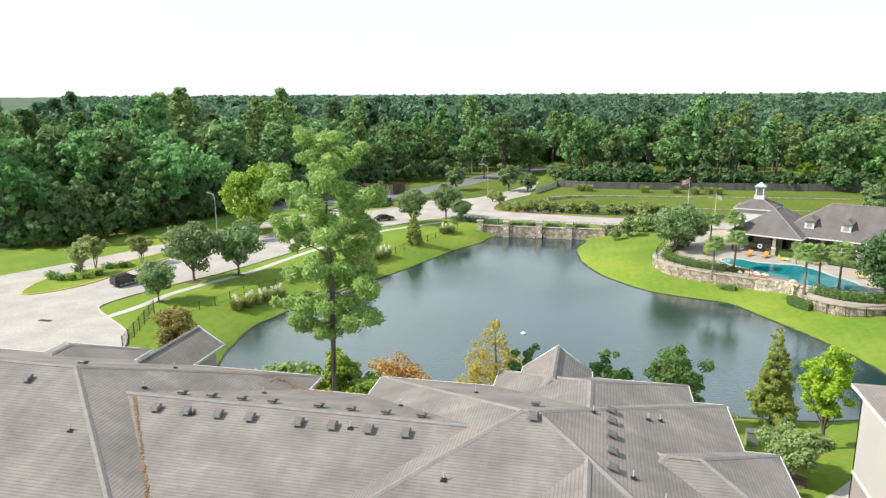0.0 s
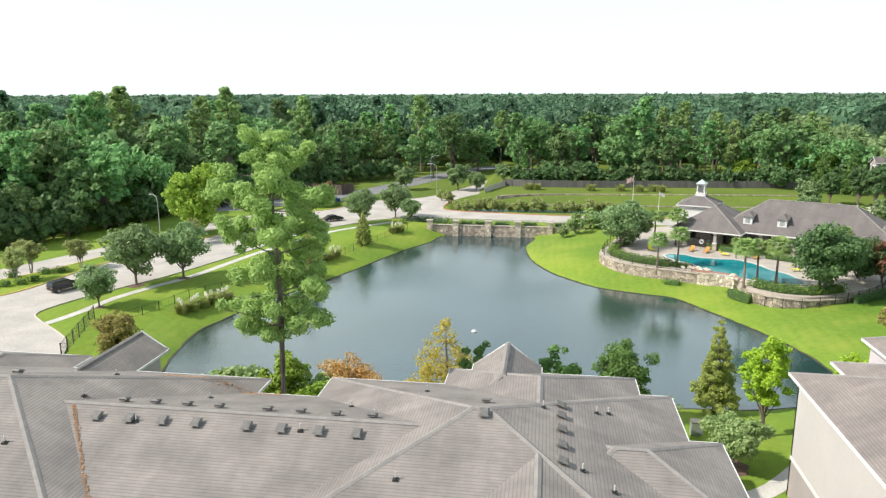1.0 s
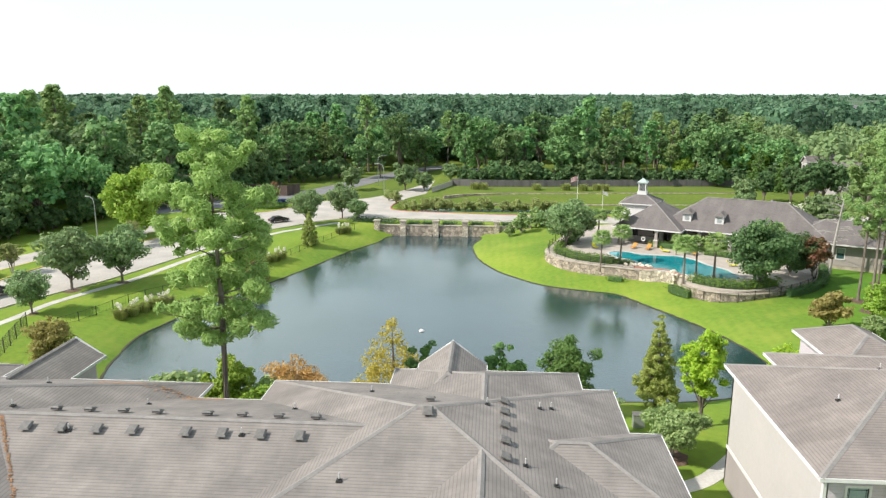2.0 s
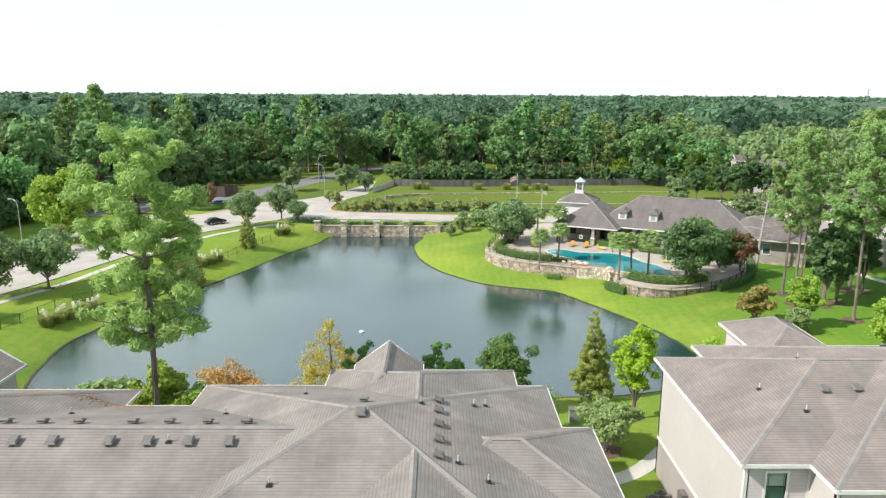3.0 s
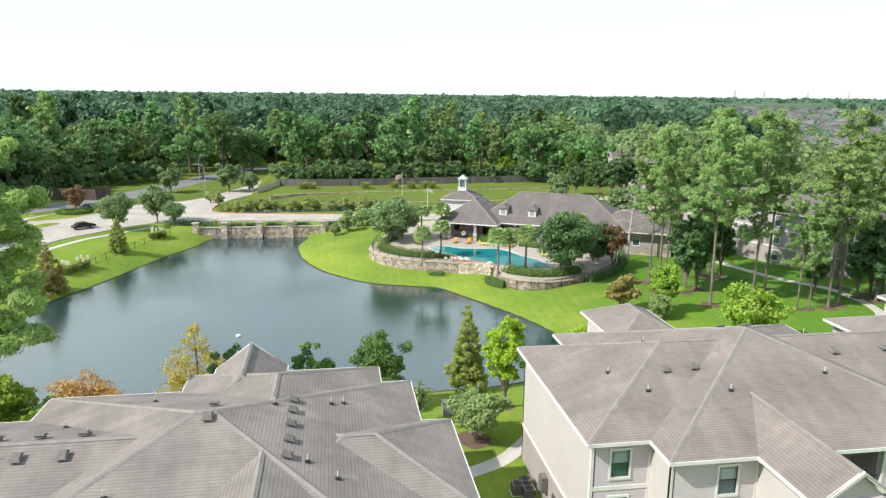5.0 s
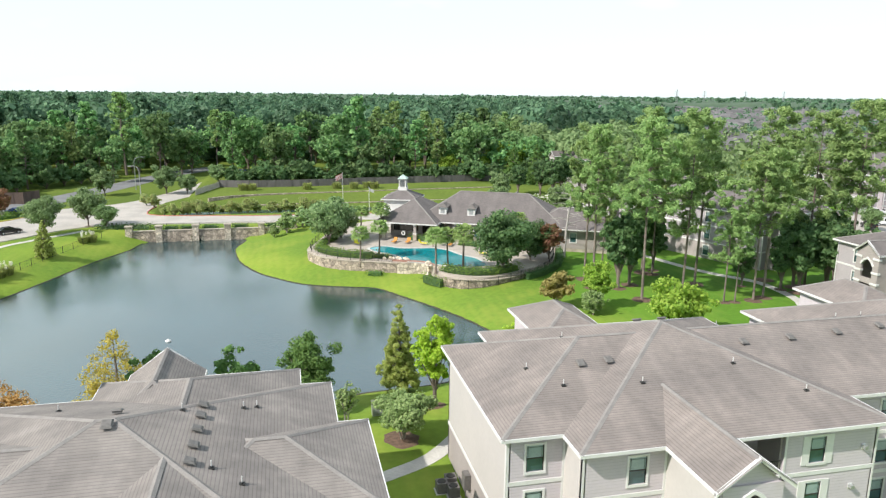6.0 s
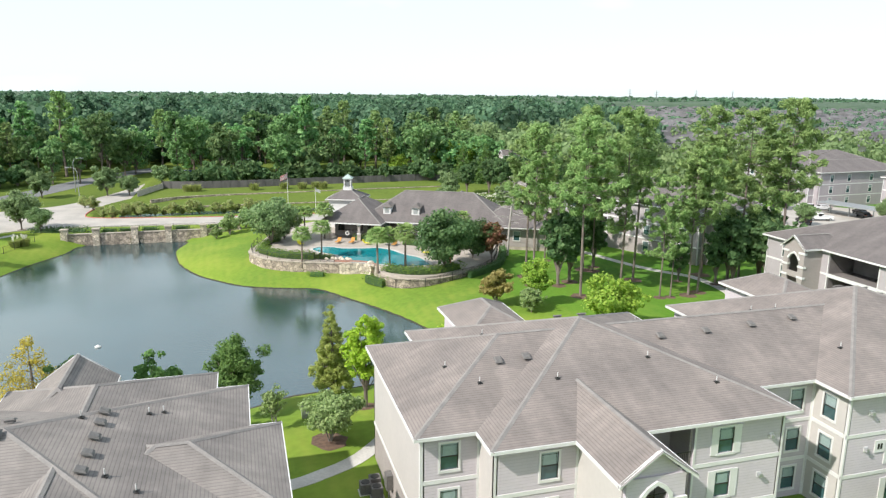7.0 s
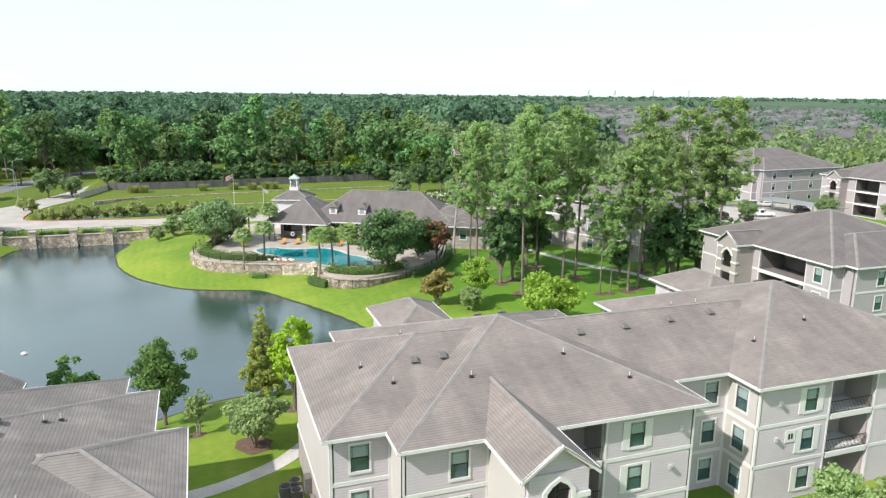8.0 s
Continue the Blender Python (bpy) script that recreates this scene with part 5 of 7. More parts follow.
lo = put(tree("tree", "dark green tree under the pines", 12.5, 3.3, 1.6, L_DARK, 6000, 0.45, 44, mulch=1.4, clumps=60), 55.2, 92.4)
again(lo, 57.8, 93.9, 60, 1.05), again(lo, 66, 101.5, 100, 0.8), again(lo, 82, 88, 20, 1.05), again(lo, 85.5, 85.5, 130, 1.0), again(lo, 79, 87, 220, 0.85), again(lo, 88, 88, 20, 1.1), again(lo, 74.5, 90, 180, 0.6), again(lo, 69, 113, 0, 0.8), again(lo, 84, 82, 50, 1.05), again(lo, 80.5, 85, 250, 1.0), again(lo, 87, 80, 150, 1.0), again(lo, 78.5, 188, 10, 0.95), again(lo, 84, 186, 70, 1.05), again(lo, 87, 189, 70, 1.1), again(lo, 81, 185, 170, 1.0), again(lo, 90, 187, 130, 1.0), again(lo, 97, 186, 10, 1.1), again(lo, 72.5, 190, 10, 0.8)

# dead tree: bare pale branches
dead = thing("dead_tree", "bare dead pine with pale grey branches", "tree")
rng = np.random.default_rng(5)
tb = tube(bmesh.new(), [(0, 0, -0.3), (0.2, 0, 5), (0.8, 0.1, 11), (1.3, 0.2, 15)], [0.24, 0.2, 0.13, 0.04], 8)
for i in range(34):
    z = 5 + 9.5 * i / 34
    a = rng.random() * 6.28
    L = 3.6 * (1 - 0.5 * i / 34) * (0.6 + 0.5 * rng.random())
    x0 = 0.08 * z
    tip = (x0 + L * math.cos(a), L * math.sin(a), z + 0.5 - 0.9 * rng.random())
    tube(tb, [(x0, 0, z), (x0 + 0.6 * L * math.cos(a + 0.1), 0.6 * L * math.sin(a + 0.1), z + 0.35), tip], [0.06, 0.04, 0.012], 4)
    for k in range(3):
        w = 0.5 + 0.16 * k
        p = Vector((x0 + w * L * math.cos(a), w * L * math.sin(a), z + 0.3))
        tube(tb, [p, p + Vector((rng.normal() * 0.7, rng.normal() * 0.7, rng.normal() * 0.35))], [0.022, 0.008], 3)
part("trunk", tb, DEAD, dead)
put(dead, 55.0, 113)


def palm(seed, h):
    """A fan palm: ringed trunk, a ball of folded fans on stalks, a skirt of old ones."""
    r = np.random.default_rng(seed)
    ob = thing("palm_tree", "tall fan palm with a rough trunk beside the pool", "palm tree", group="palms round the pool")
    part("trunk", tube(bmesh.new(), [(0, 0, -0.3), (0.05, 0, h * 0.3), (0.12, 0.04, h * 0.7), (0.1, 0.05, h)], [0.2, 0.14, 0.13, 0.17], 9), PALM_BARK, ob)
    V, F = [], []
    for i in range(40):
        el, az = math.asin(-0.55 + 1.5 * (i + 0.5) / 40), i * 2.4 + r.random() * 0.4
        d = Vector((math.cos(el) * math.cos(az), math.cos(el) * math.sin(az), math.sin(el)))
        c = Vector((0.1, 0.05, h)) + d * (0.8 + 0.25 * r.random())
        side = d.cross(Vector((0, 0, 1))).normalized()
        upv = side.cross(d)
        for k in range(11):
            t = -1.25 + 2.5 * k / 10
            q = (d * math.cos(t) + side * math.sin(t)) * (0.95 if abs(t) < 0.8 else 0.75)
            drop = Vector((0, 0, -0.28 - 0.15 * abs(t)))
            w = (side * math.cos(t) - d * math.sin(t)) * 0.075
            n0 = len(V)
            V += [c - w * 0.3, c + w * 0.3, c + q * 0.6 + w + upv * 0.03, c + q * 0.6 - w + upv * 0.03, c + q + drop]
            F += [(n0, n0 + 1, n0 + 2, n0 + 3), (n0 + 3, n0 + 2, n0 + 4, n0 + 4)]
    part("crown", mesh_of("crown", V, [f if f[2] != f[3] else f[:3] for f in F], L_PALM), L_PALM, ob)
    return ob


p1 = palm(51, 5.4)
put(p1, 18.8, 113.2, dz=0.9)
for i, (x, y, s) in enumerate(((22.2, 114.8, 0.88), (29.6, 103.4, 0.95), (31.9, 105.0, 0.9), (34.2, 104.0, 1.0), (24.6, 130.5, 0.95), (21, 132, 0.85), (47.8, 117, 0.9), (33, 121.5, 0.5))):
    c = copy_thing(p1, pose(x, y, 0.95, 0, 0, 77 * i))
    c.scale = (1.2 * s, 1.2 * s, 1.1 * s)


def hedge(line, w, h, z, label, seed, n=90, size=0.16, leaf=None):
    """A clipped hedge along a line: a ragged band of leaf sprays over a twiggy core."""
    r = np.random.default_rng(seed)
    leaf = leaf or L_HEDGE
    ob = thing("hedge", label, "hedge")
    pts = np.array(line, float)
    d = np.hypot(*np.diff(pts, axis=0).T)
    cum = np.r_[0, np.cumsum(d)]
    m = max(2, int(cum[-1] / (w * 0.5)))
    cs = [(np.interp(s, cum, pts[:, 0]) + r.normal() * 0.05, np.interp(s, cum, pts[:, 1]) + r.normal() * 0.05, z + h * 0.55) for s in np.linspace(0, cum[-1], m)]
    part("core", strip([tuple(p) for p in pts], -w * 0.3, w * 0.3, z, z + h * 0.7), L_DARK, ob)
    V, F = leaf_quads(r, cs, [w * 0.62] * m, int(n * cum[-1]), size, 1.0, h / w * 0.8, 0.8)
    part("foliage", fast_mesh("foliage", V, F, leaf), leaf, ob)
    return ob


hedge(spline([(12.8, 121), (15.2, 117.4), (18.5, 115.2), (21.0, 114.2)], 4), 2.2, 1.5, 0.9, "clipped green hedge above the retaining wall", 61, 220)
hedge(spline([(12.6, 122), (13.5, 127), (16, 131)], 4), 1.4, 1.1, 0.9, "clipped green hedge beside the terrace railing", 62, 130)
hedge(spline([(31.2, 103.2), (34.0, 100.8), (37.8, 100.2), (42.2, 102.2)], 4), 2.2, 1.4, 0.9, "clipped green hedge above the curved wall", 63, 220)
hedge([(21.4, 114.8), (23.4, 113.6)], 1.5, 1.0, 0.9, "clipped hedge beside the pool waterfall", 64, 130)
hedge([(28.2, 104.6), (29.2, 102.6), (30.2, 101.2)], 1.7, 1.6, -0.9, "dense green shrubs at the wall's foot", 65, 130)
hedge([(20.0, 111.6), (22.0, 110.8)], 1.4, 1.2, -1.4, "green shrubs at the wall's foot", 66, 130)
hedge([(30.2, 128.0), (33.0, 126.4), (35.8, 124.6)], 1.4, 1.3, 1.0, "green hedge before the clubhouse porch", 67, 110)
hedge([(38, 122), (45, 117.5), (52, 114)], 1.4, 1.2, 1.0, "green hedge along the clubhouse wall", 68, 110)
hedge(spline([(43.5, 99.8), (47.5, 102.6), (51.8, 107.5), (55.5, 116.5)], 4), 1.2, 1.6, -0.2, "dark clipped hedge along the pool fence", 69, 120, leaf=L_DARK)
for k, (x, y) in enumerate(((-84.3, 92.6), (-82.8, 91.4), (-81.2, 91.0), (-79.6, 91.6), (-78.2, 93.0), (-77.4, 95.0), (-78.8, 99.2), (-77.0, 100.6), (-82.6, 96.6))):
    hedge([(x - 0.4, y), (x + 0.4, y + 0.1)], 1.5, 1.1, 0.1, "round clipped bush on the median", 70 + k, 260, 0.17)
hedge(spline([(-58.2, 170.6), (-55, 169.2), (-52.2, 171.4), (-52.6, 174), (-56, 174.4), (-58.6, 172.6)], 3, True), 1.4, 1.1, 0.1, "round clipped hedge ring under the red tree", 80, 90, 0.22)
hedge([(-30.4, 155.4), (-25.8, 154.9), (-21.4, 154.0)], 3.0, 2.2, -1.2, "loose dark shrubs at the end of the dam", 81, 160, 0.3, L_DARK)

OLEANDER = hedge([(68.8, 172.1), (73.7, 172.1), (77.6, 170.4)], 3.4, 2.6, 0.0, "tall oleander hedge with white flowers behind the clubhouse", 83, 150, 0.3)
r_ = np.random.default_rng(84)
V, F = leaf_quads(r_, [(68.8 + 8.8 * k / 13, 172.1 + -1.7 * k / 13, 1.7) for k in range(14)], [1.9] * 14, 420, 0.3)
part("flowers", fast_mesh("flowers", V, F, PLUME), PLUME, OLEANDER, "white flower heads")


def reeds(x, y, r0, n, seed, h=1.7, plumes=14, label="clump of tall ornamental grass with pale plumes"):
    """Ornamental grass: arching blades from one base, with feathery plumes."""
    r = np.random.default_rng(seed)
    ob = thing("ornamental_grass", label, "grass clump")
    V, F = [], []
    for i in range(n):
        a, q = r.random() * 6.28, r0 * r.random() ** 0.5
        b = np.array([q * math.cos(a), q * math.sin(a), -0.1])
        lean = np.array([math.cos(a), math.sin(a), 0]) * (0.3 + 0.6 * r.random())
        hh = h * (0.6 + 0.5 * r.random())
        s = np.array([-math.sin(a), math.cos(a), 0]) * 0.035
        n0 = len(V)
        V += [b - s, b + s, b + lean * 0.4 + [0, 0, hh * 0.75] + s, b + lean * 0.4 + [0, 0, hh * 0.75] - s, b + lean * 1.1 + [0, 0, hh * 0.9]]
        F += [(n0, n0 + 1, n0 + 2, n0 + 3), (n0 + 3, n0 + 2, n0 + 4)]
    part("blade_tuft", mesh_of("blades", V, F, L_REED), L_REED, ob)
    if plumes:
        cs = [(r.normal() * r0 * 0.5, r.normal() * r0 * 0.5, h * (1.05 + 0.25 * r.random())) for _ in range(plumes)]
        V, F = leaf_quads(r, cs, [0.2] * plumes, plumes * 34, 0.16, 1.0, 1.9)
        part("plume_tuft", fast_mesh("plumes", V, F, PLUME), PLUME, ob, "pale feathery plumes")
    ob.matrix_world = at(x, y)
    return ob


for k, (x, y) in enumerate(((-48.3, 86.2), (-47.6, 88.0), (-47.0, 89.8), (-46.2, 91.6), (-45.4, 93.6), (-38.6, 117.2), (-37.6, 119.4), (-37.0, 121.2), (-30.8, 142.0), (-29.6, 143.4))):
    reeds(x, y, 0.8, 380, 90 + k, h=1.5, plumes=4)
for k, (x, y) in enumerate(((13.5, 205.5), (-2, 206), (-4.5, 206), (22, 206), (27, 205), (31, 206), (33, 205), (12.5, 152.5), (14.5, 153.6))):
    reeds(x, y, 1.2, 420, 110 + k, h=2.2, plumes=0 if y > 160 else 12, label="round clump of tall pale grass")

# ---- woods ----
# distance haze is put into these paler, bluer leaf greens
L_FAR = leaf_mat("hazed_forest_leaves", (0.070, 0.150, 0.085), (0.155, 0.262, 0.145), 0.0, 0.0)


def by_stand(m, scale, low, high):
    """Varies the leaves' lightness from crown to crown and from stand to stand."""
    n, l = m.node_tree.nodes, m.node_tree.links
    hv = next(k for k in n if k.bl_idname == "ShaderNodeHueSaturation")
    geo, rg = n.new("ShaderNodeNewGeometry"), n.new("ShaderNodeMapRange")
    tex = n.new("ShaderNodeTexNoise")
    tex.inputs["Scale"].default_value, tex.inputs["Detail"].default_value, tex.inputs["Roughness"].default_value = scale, 4, 0.7
    rg.inputs["From Min"].default_value, rg.inputs["From Max"].default_value = 0.35, 0.65
    rg.inputs["To Min"].default_value, rg.inputs["To Max"].default_value = low, high
    l.new(geo.outputs["Position"], tex.inputs["Vector"]), l.new(tex.outputs["Fac"], rg.inputs["Value"])
    l.new(rg.outputs["Result"], hv.inputs["Value"])


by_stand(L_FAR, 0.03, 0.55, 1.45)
rng = np.random.default_rng(7)
variants = []
for k in range(6):
    h = (20, 22.5, 19, 23, 21, 17)[k]
    s = (8.6, 6.4, 9.6, 5.8, 7.4, 8.0)[k]
    variants.append(tree("forest_tree", "tall leafy woodland tree with a dense green crown", h, s, (3.5, 5, 2, 6, 4, 1.5)[k], L_FOREST, (2300, 1700, 2700, 1500, 1900, 2000)[k], 0.9, 130 + k, clumps=(34, 30, 40, 28, 32, 30)[k], category="tree"))
fp = [tree("forest_tree", "tall woodland pine above the broadleaved trees", h, s, b, L_PINE_E if k else L_FOREST, 2200, 0.9, 140 + k, kind="pine", category="tree", aspect=1.2) for k, (h, s, b) in enumerate(((25, 5.4, 7), (27, 5.0, 9)))]
variants += fp
for ob_, k in zip(variants, range(8)):
    put(ob_, -120 - 11 * k, 128 + 3 * k)
EDGE = [(-175, 88), (-125, 108), (-102, 112.5), (-97, 123), (-94, 138), (-90, 152), (-84, 172), (-78, 190), (-66, 215), (-56, 238), (-42, 262)]


def in_woods(x, y):
    """Behind the forest's edge on the west, or beyond the back fence."""
    ex = np.interp(y, [p[1] for p in EDGE], [p[0] for p in EDGE])
    west = y > 88 and x < ex
    north = y > (232 if x < -12 else 222) and x > -45 and not (-50 < x < 8 and 225 < y < 300 and abs(x + 30 - (y - 225) * 0.55) < 11)
    return west or (north and x < 95) or (y > 262 and x <= -42)


pts, spots = [], []
i = 0
while len(spots) < 620 and i < 60000:
    i += 1
    y = 88 + 300 * rng.random() ** 1.25
    x = -0.66 * y - 60 + (1.5 * y + 120) * rng.random()
    if not in_woods(x, y) or x > 40 + 0.72 * y:
        continue
    gap = 6.2 if y < 262 else 7.4
    if any((x - a) ** 2 + (y - b) ** 2 < gap * gap for a, b in pts):
        continue
    pts.append((x, y))
    west = x < -78 and y < 240
    k = int(rng.random() * 6) if rng.random() < 0.8 else 6 + int(rng.random() * 2)
    s = (0.82 + 0.3 * rng.random()) if west else (0.62 + 0.42 * rng.random())
    spots.append((math.hypot(x, y), x, y, 360 * rng.random(), s, k))
spots.sort()
for _, x, y, turn, s, k in spots[:250]:
    again(variants[k], x, y, turn, s)
VV, FF, n0 = [], [], 0
for _, x, y, turn, s, k in spots[250:]:
    me = next(c for c in variants[k].children if c.name.startswith("crown")).data
    co = np.empty(len(me.vertices) * 3, np.float32)
    me.vertices.foreach_get("co", co)
    co = co.reshape(-1, 4, 3)[::4]
    ctr = co.mean(1, keepdims=True)
    co = (ctr + (co - ctr) * 1.7).reshape(-1, 3)
    c_, s_ = math.cos(turn), math.sin(turn)
    VV.append(np.stack([x + s * (co[:, 0] * c_ - co[:, 1] * s_), y + s * (co[:, 0] * s_ + co[:, 1] * c_), s * co[:, 2]], 1))
V = np.concatenate(VV)
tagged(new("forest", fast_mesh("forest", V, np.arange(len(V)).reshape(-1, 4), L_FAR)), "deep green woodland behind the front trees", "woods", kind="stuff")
# edge undergrowth: skirts of leaves along the woods' front
und = tree("undergrowth", "dense dark green undergrowth at the woods' edge", 6.5, 3.6, 0.1, L_DARK, 700, 0.85, 150, category="shrub", clumps=36)
front = spline([(-112, 110.5), (-101, 114.5), (-96, 124), (-93, 139), (-88.5, 153), (-82.5, 172), (-76, 190), (-66, 212), (-52, 236)], 10)
for k, (x, y) in enumerate(front[::2]):
    (put if k == 0 else again)(und, x + rng.normal() * 0.8, y + rng.normal() * 0.8, 360 * rng.random(), **({} if k == 0 else {"size": 0.7 + 0.6 * rng.random()}))
for k in range(46):
    again(und, -8 + 2.3 * k, 219.5 + rng.normal() * 1.4, 360 * rng.random(), 0.55 + 0.7 * rng.random())


# far woods: one sheet of small crowns that thins into the distance
def far_crowns(n, y0, y1, size0, seed, keep, h=16, name="far_woods", label="distant woods reaching the horizon", leaf=None, per=26, wide=4.2):
    r = np.random.default_rng(seed)
    cs, rs = [], []
    while len(cs) < n:
        y = y0 * (y1 / y0) ** r.random()
        x = y * (-0.85 + 2.75 * r.random())
        if not keep(x, y):
            continue
        hh = h * (0.45 + 0.85 * r.random() ** 1.3)
        rad = wide * (0.7 + 0.7 * r.random() ** 1.5) * (1 + max(0, y - 600) / 1400)
        cs.append((x, y, hh - rad * 0.9)), rs.append(rad)
    cs, rs = np.array(cs), np.array(rs)
    d = r.normal(size=(n, per, 3))
    d /= np.linalg.norm(d, axis=2)[:, :, None]
    d[:, :, 2] = np.abs(d[:, :, 2]) * 1.3 - 0.45
    pos = cs[:, None, :] + d * rs[:, None, None] * np.array([1, 1, 0.95]) * (0.8 + 0.35 * r.random((n, per, 1)))
    nrm = d + r.normal(size=d.shape) * 0.4
    nrm /= np.linalg.norm(nrm, axis=2)[:, :, None]
    a = np.cross(nrm, r.normal(size=d.shape))
    a /= np.linalg.norm(a, axis=2)[:, :, None]
    b = np.cross(nrm, a)
    s = (rs[:, None, None] * size0 * (0.7 + 0.6 * r.random((n, per, 1))))
    a, b = a * s, b * s
    V = np.stack([pos - a * 0.5 - b * 0.35, pos + a * 0.1 - b * 0.5, pos + a * 0.5 + b * 0.3, pos - a * 0.15 + b * 0.5], 2).reshape(-1, 3)
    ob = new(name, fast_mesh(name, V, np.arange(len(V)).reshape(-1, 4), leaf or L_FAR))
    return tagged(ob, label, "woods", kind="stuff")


def suburb(x, y):
    return x > 0.36 * y + 40 and math.hypot(x, y) > (520 if x < 0.6 * y else 360)


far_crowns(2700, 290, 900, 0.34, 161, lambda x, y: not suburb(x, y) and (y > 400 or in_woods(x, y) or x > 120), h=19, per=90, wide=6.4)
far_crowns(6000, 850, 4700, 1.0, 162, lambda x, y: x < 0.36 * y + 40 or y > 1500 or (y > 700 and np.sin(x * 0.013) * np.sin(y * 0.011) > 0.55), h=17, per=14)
far_crowns(4300, 330, 1700, 0.5, 163, lambda x, y: suburb(x, y) and not (120 < x < 215 and y < 215), h=9, per=16, name="suburb_trees", label="small trees between distant suburban houses")
far_crowns(300, 190, 420, 0.3, 164, lambda x, y: 96 < x < 0.36 * y + 60 and y < 420, h=14, per=190, name="suburb_trees", label="trees behind the apartment buildings", leaf=L_OAK)
far_crowns(560, 182, 430, 0.36, 165, lambda x, y: x > 100 and x > 0.2 * y + 60 and not (104 < x < 200 and y < 172), h=10, per=60, name="suburb_trees", label="leafy trees between the apartments and suburb", leaf=L_OAK)
canopy_r = np.geomspace(420, 4850, 60)
canopy_a = np.linspace(-0.9, 1.2, 240)
V = []
for r_ in canopy_r:
    for a_ in canopy_a:
        x, y = r_ * math.sin(a_), r_ * math.cos(a_)
        low = suburb(x, y) and r_ < 1500
        V.append((x, y, -1.0 if low else 7.5 + 4 * noise.noise(Vector((x * 0.02, y * 0.02, 0))) + min(6, (r_ - 420) / 300)))
gi = np.arange(len(V)).reshape(len(canopy_r), len(canopy_a))
Q = np.stack([gi[:-1, :-1], gi[:-1, 1:], gi[1:, 1:], gi[1:, :-1]], -1).reshape(-1, 4)
FARCANOPY = mat("far_canopy", (0.050, 0.090, 0.048), (0.075, 0.118, 0.062), 0.03, 0.95, 0.0, fine=0.12)
tagged(new("far_canopy", fast_mesh("far_canopy", np.array(V), Q, FARCANOPY)), "distant tree canopy", "woods", kind="stuff")

# distant houses
rng = np.random.default_rng(9)
hv, hf, rv, rf = [], [], [], []
for k in range(2300):
    y = 300 * (1750 / 300) ** rng.random()
    x = 0.36 * y + 55 + (0.75 * y) * rng.random()
    if not suburb(x, y):
        continue
    w, d, h = 6 + 3 * rng.random(), 5 + 2 * rng.random(), 3.2 + 2.6 * (rng.random() < 0.45)
    n0 = len(hv)
    hv += [(x + sx * w, y + sy * d, z) for z in (-1, h) for sx, sy in ((-1, -1), (1, -1), (1, 1), (-1, 1))]
    hf += [(n0, n0 + 1, n0 + 5, n0 + 4), (n0 + 1, n0 + 2, n0 + 6, n0 + 5), (n0 + 2, n0 + 3, n0 + 7, n0 + 6), (n0 + 3, n0, n0 + 4, n0 + 7)]
    n0 = len(rv)
    e = 0.7
    rv += [(x + sx * (w + e), y + sy * (d + e), h) for sx, sy in ((-1, -1), (1, -1), (1, 1), (-1, 1))] + [(x - w * 0.45, y, h + d * 0.55), (x + w * 0.45, y, h + d * 0.55)]
    rf += [(n0, n0 + 1, n0 + 5, n0 + 4), (n0 + 2, n0 + 3, n0 + 4, n0 + 5), (n0 + 1, n0 + 2, n0 + 5, n0 + 5), (n0 + 3, n0, n0 + 4, n0 + 4)]
tagged(new("suburb_walls", mesh_of("suburb_walls", hv, hf, CREAM)), "walls of distant suburban houses", "houses", kind="stuff")
tagged(new("suburb_roofs", mesh_of("suburb_roofs", rv, [f if f[2] != f[3] else f[:3] for f in rf], mat("far_roofs", (0.11, 0.108, 0.112), (0.15, 0.14, 0.138), 0.02, 0.9, island=0.35))), "grey roofs of distant suburban houses", "houses", kind="stuff")

# ---- walls of stone ----
def masonry(name, c1, c2, scale):
    """Rubble masonry: cells of differing stone with recessed joints."""
    m = mat(name, c1, c2, 0.8, 0.9, fine=6)
    n, l = m.node_tree.nodes, m.node_tree.links
    b = n["Principled BSDF"]
    col = b.inputs["Base Color"].links[0].from_socket
    geo = n.new("ShaderNodeNewGeometry")
    v1, v2 = n.new("ShaderNodeTexVoronoi"), n.new("ShaderNodeTexVoronoi")
    v2.feature = "DISTANCE_TO_EDGE"
    for v in (v1, v2):
        v.inputs["Scale"].default_value = scale
        l.new(geo.outputs["Position"], v.inputs["Vector"])
    bw = n.new("ShaderNodeRGBToBW")
    l.new(v1.outputs["Color"], bw.inputs["Color"])
    r = n.new("ShaderNodeMapRange")
    r.inputs["To Min"].default_value, r.inputs["To Max"].default_value = 0.45, 1.5
    l.new(bw.outputs["Val"], r.inputs["Value"])
    e = n.new("ShaderNodeMapRange")
    e.inputs["From Max"].default_value, e.inputs["To Min"].default_value = 0.09, 0.45
    l.new(v2.outputs["Distance"], e.inputs["Value"])
    mu = n.new("ShaderNodeMath")
    mu.operation = "MULTIPLY"
    l.new(r.outputs["Result"], mu.inputs[0]), l.new(e.outputs["Result"], mu.inputs[1])
    mx = n.new("ShaderNodeMix")
    mx.data_type, mx.blend_type = "RGBA", "MULTIPLY"
    mx.inputs["Factor"].default_value = 1.0
    l.new(col, mx.inputs["A"]), l.new(mu.outputs[0], mx.inputs["B"])
    l.new(mx.outputs["Result"], b.inputs["Base Color"])
    bp = n.new("ShaderNodeBump")
    bp.inputs["Strength"].default_value, bp.inputs["Distance"].default_value = 0.8, 0.08
    l.new(e.outputs["Result"], bp.inputs["Height"]), l.new(bp.outputs["Normal"], b.inputs["Normal"])
    return m


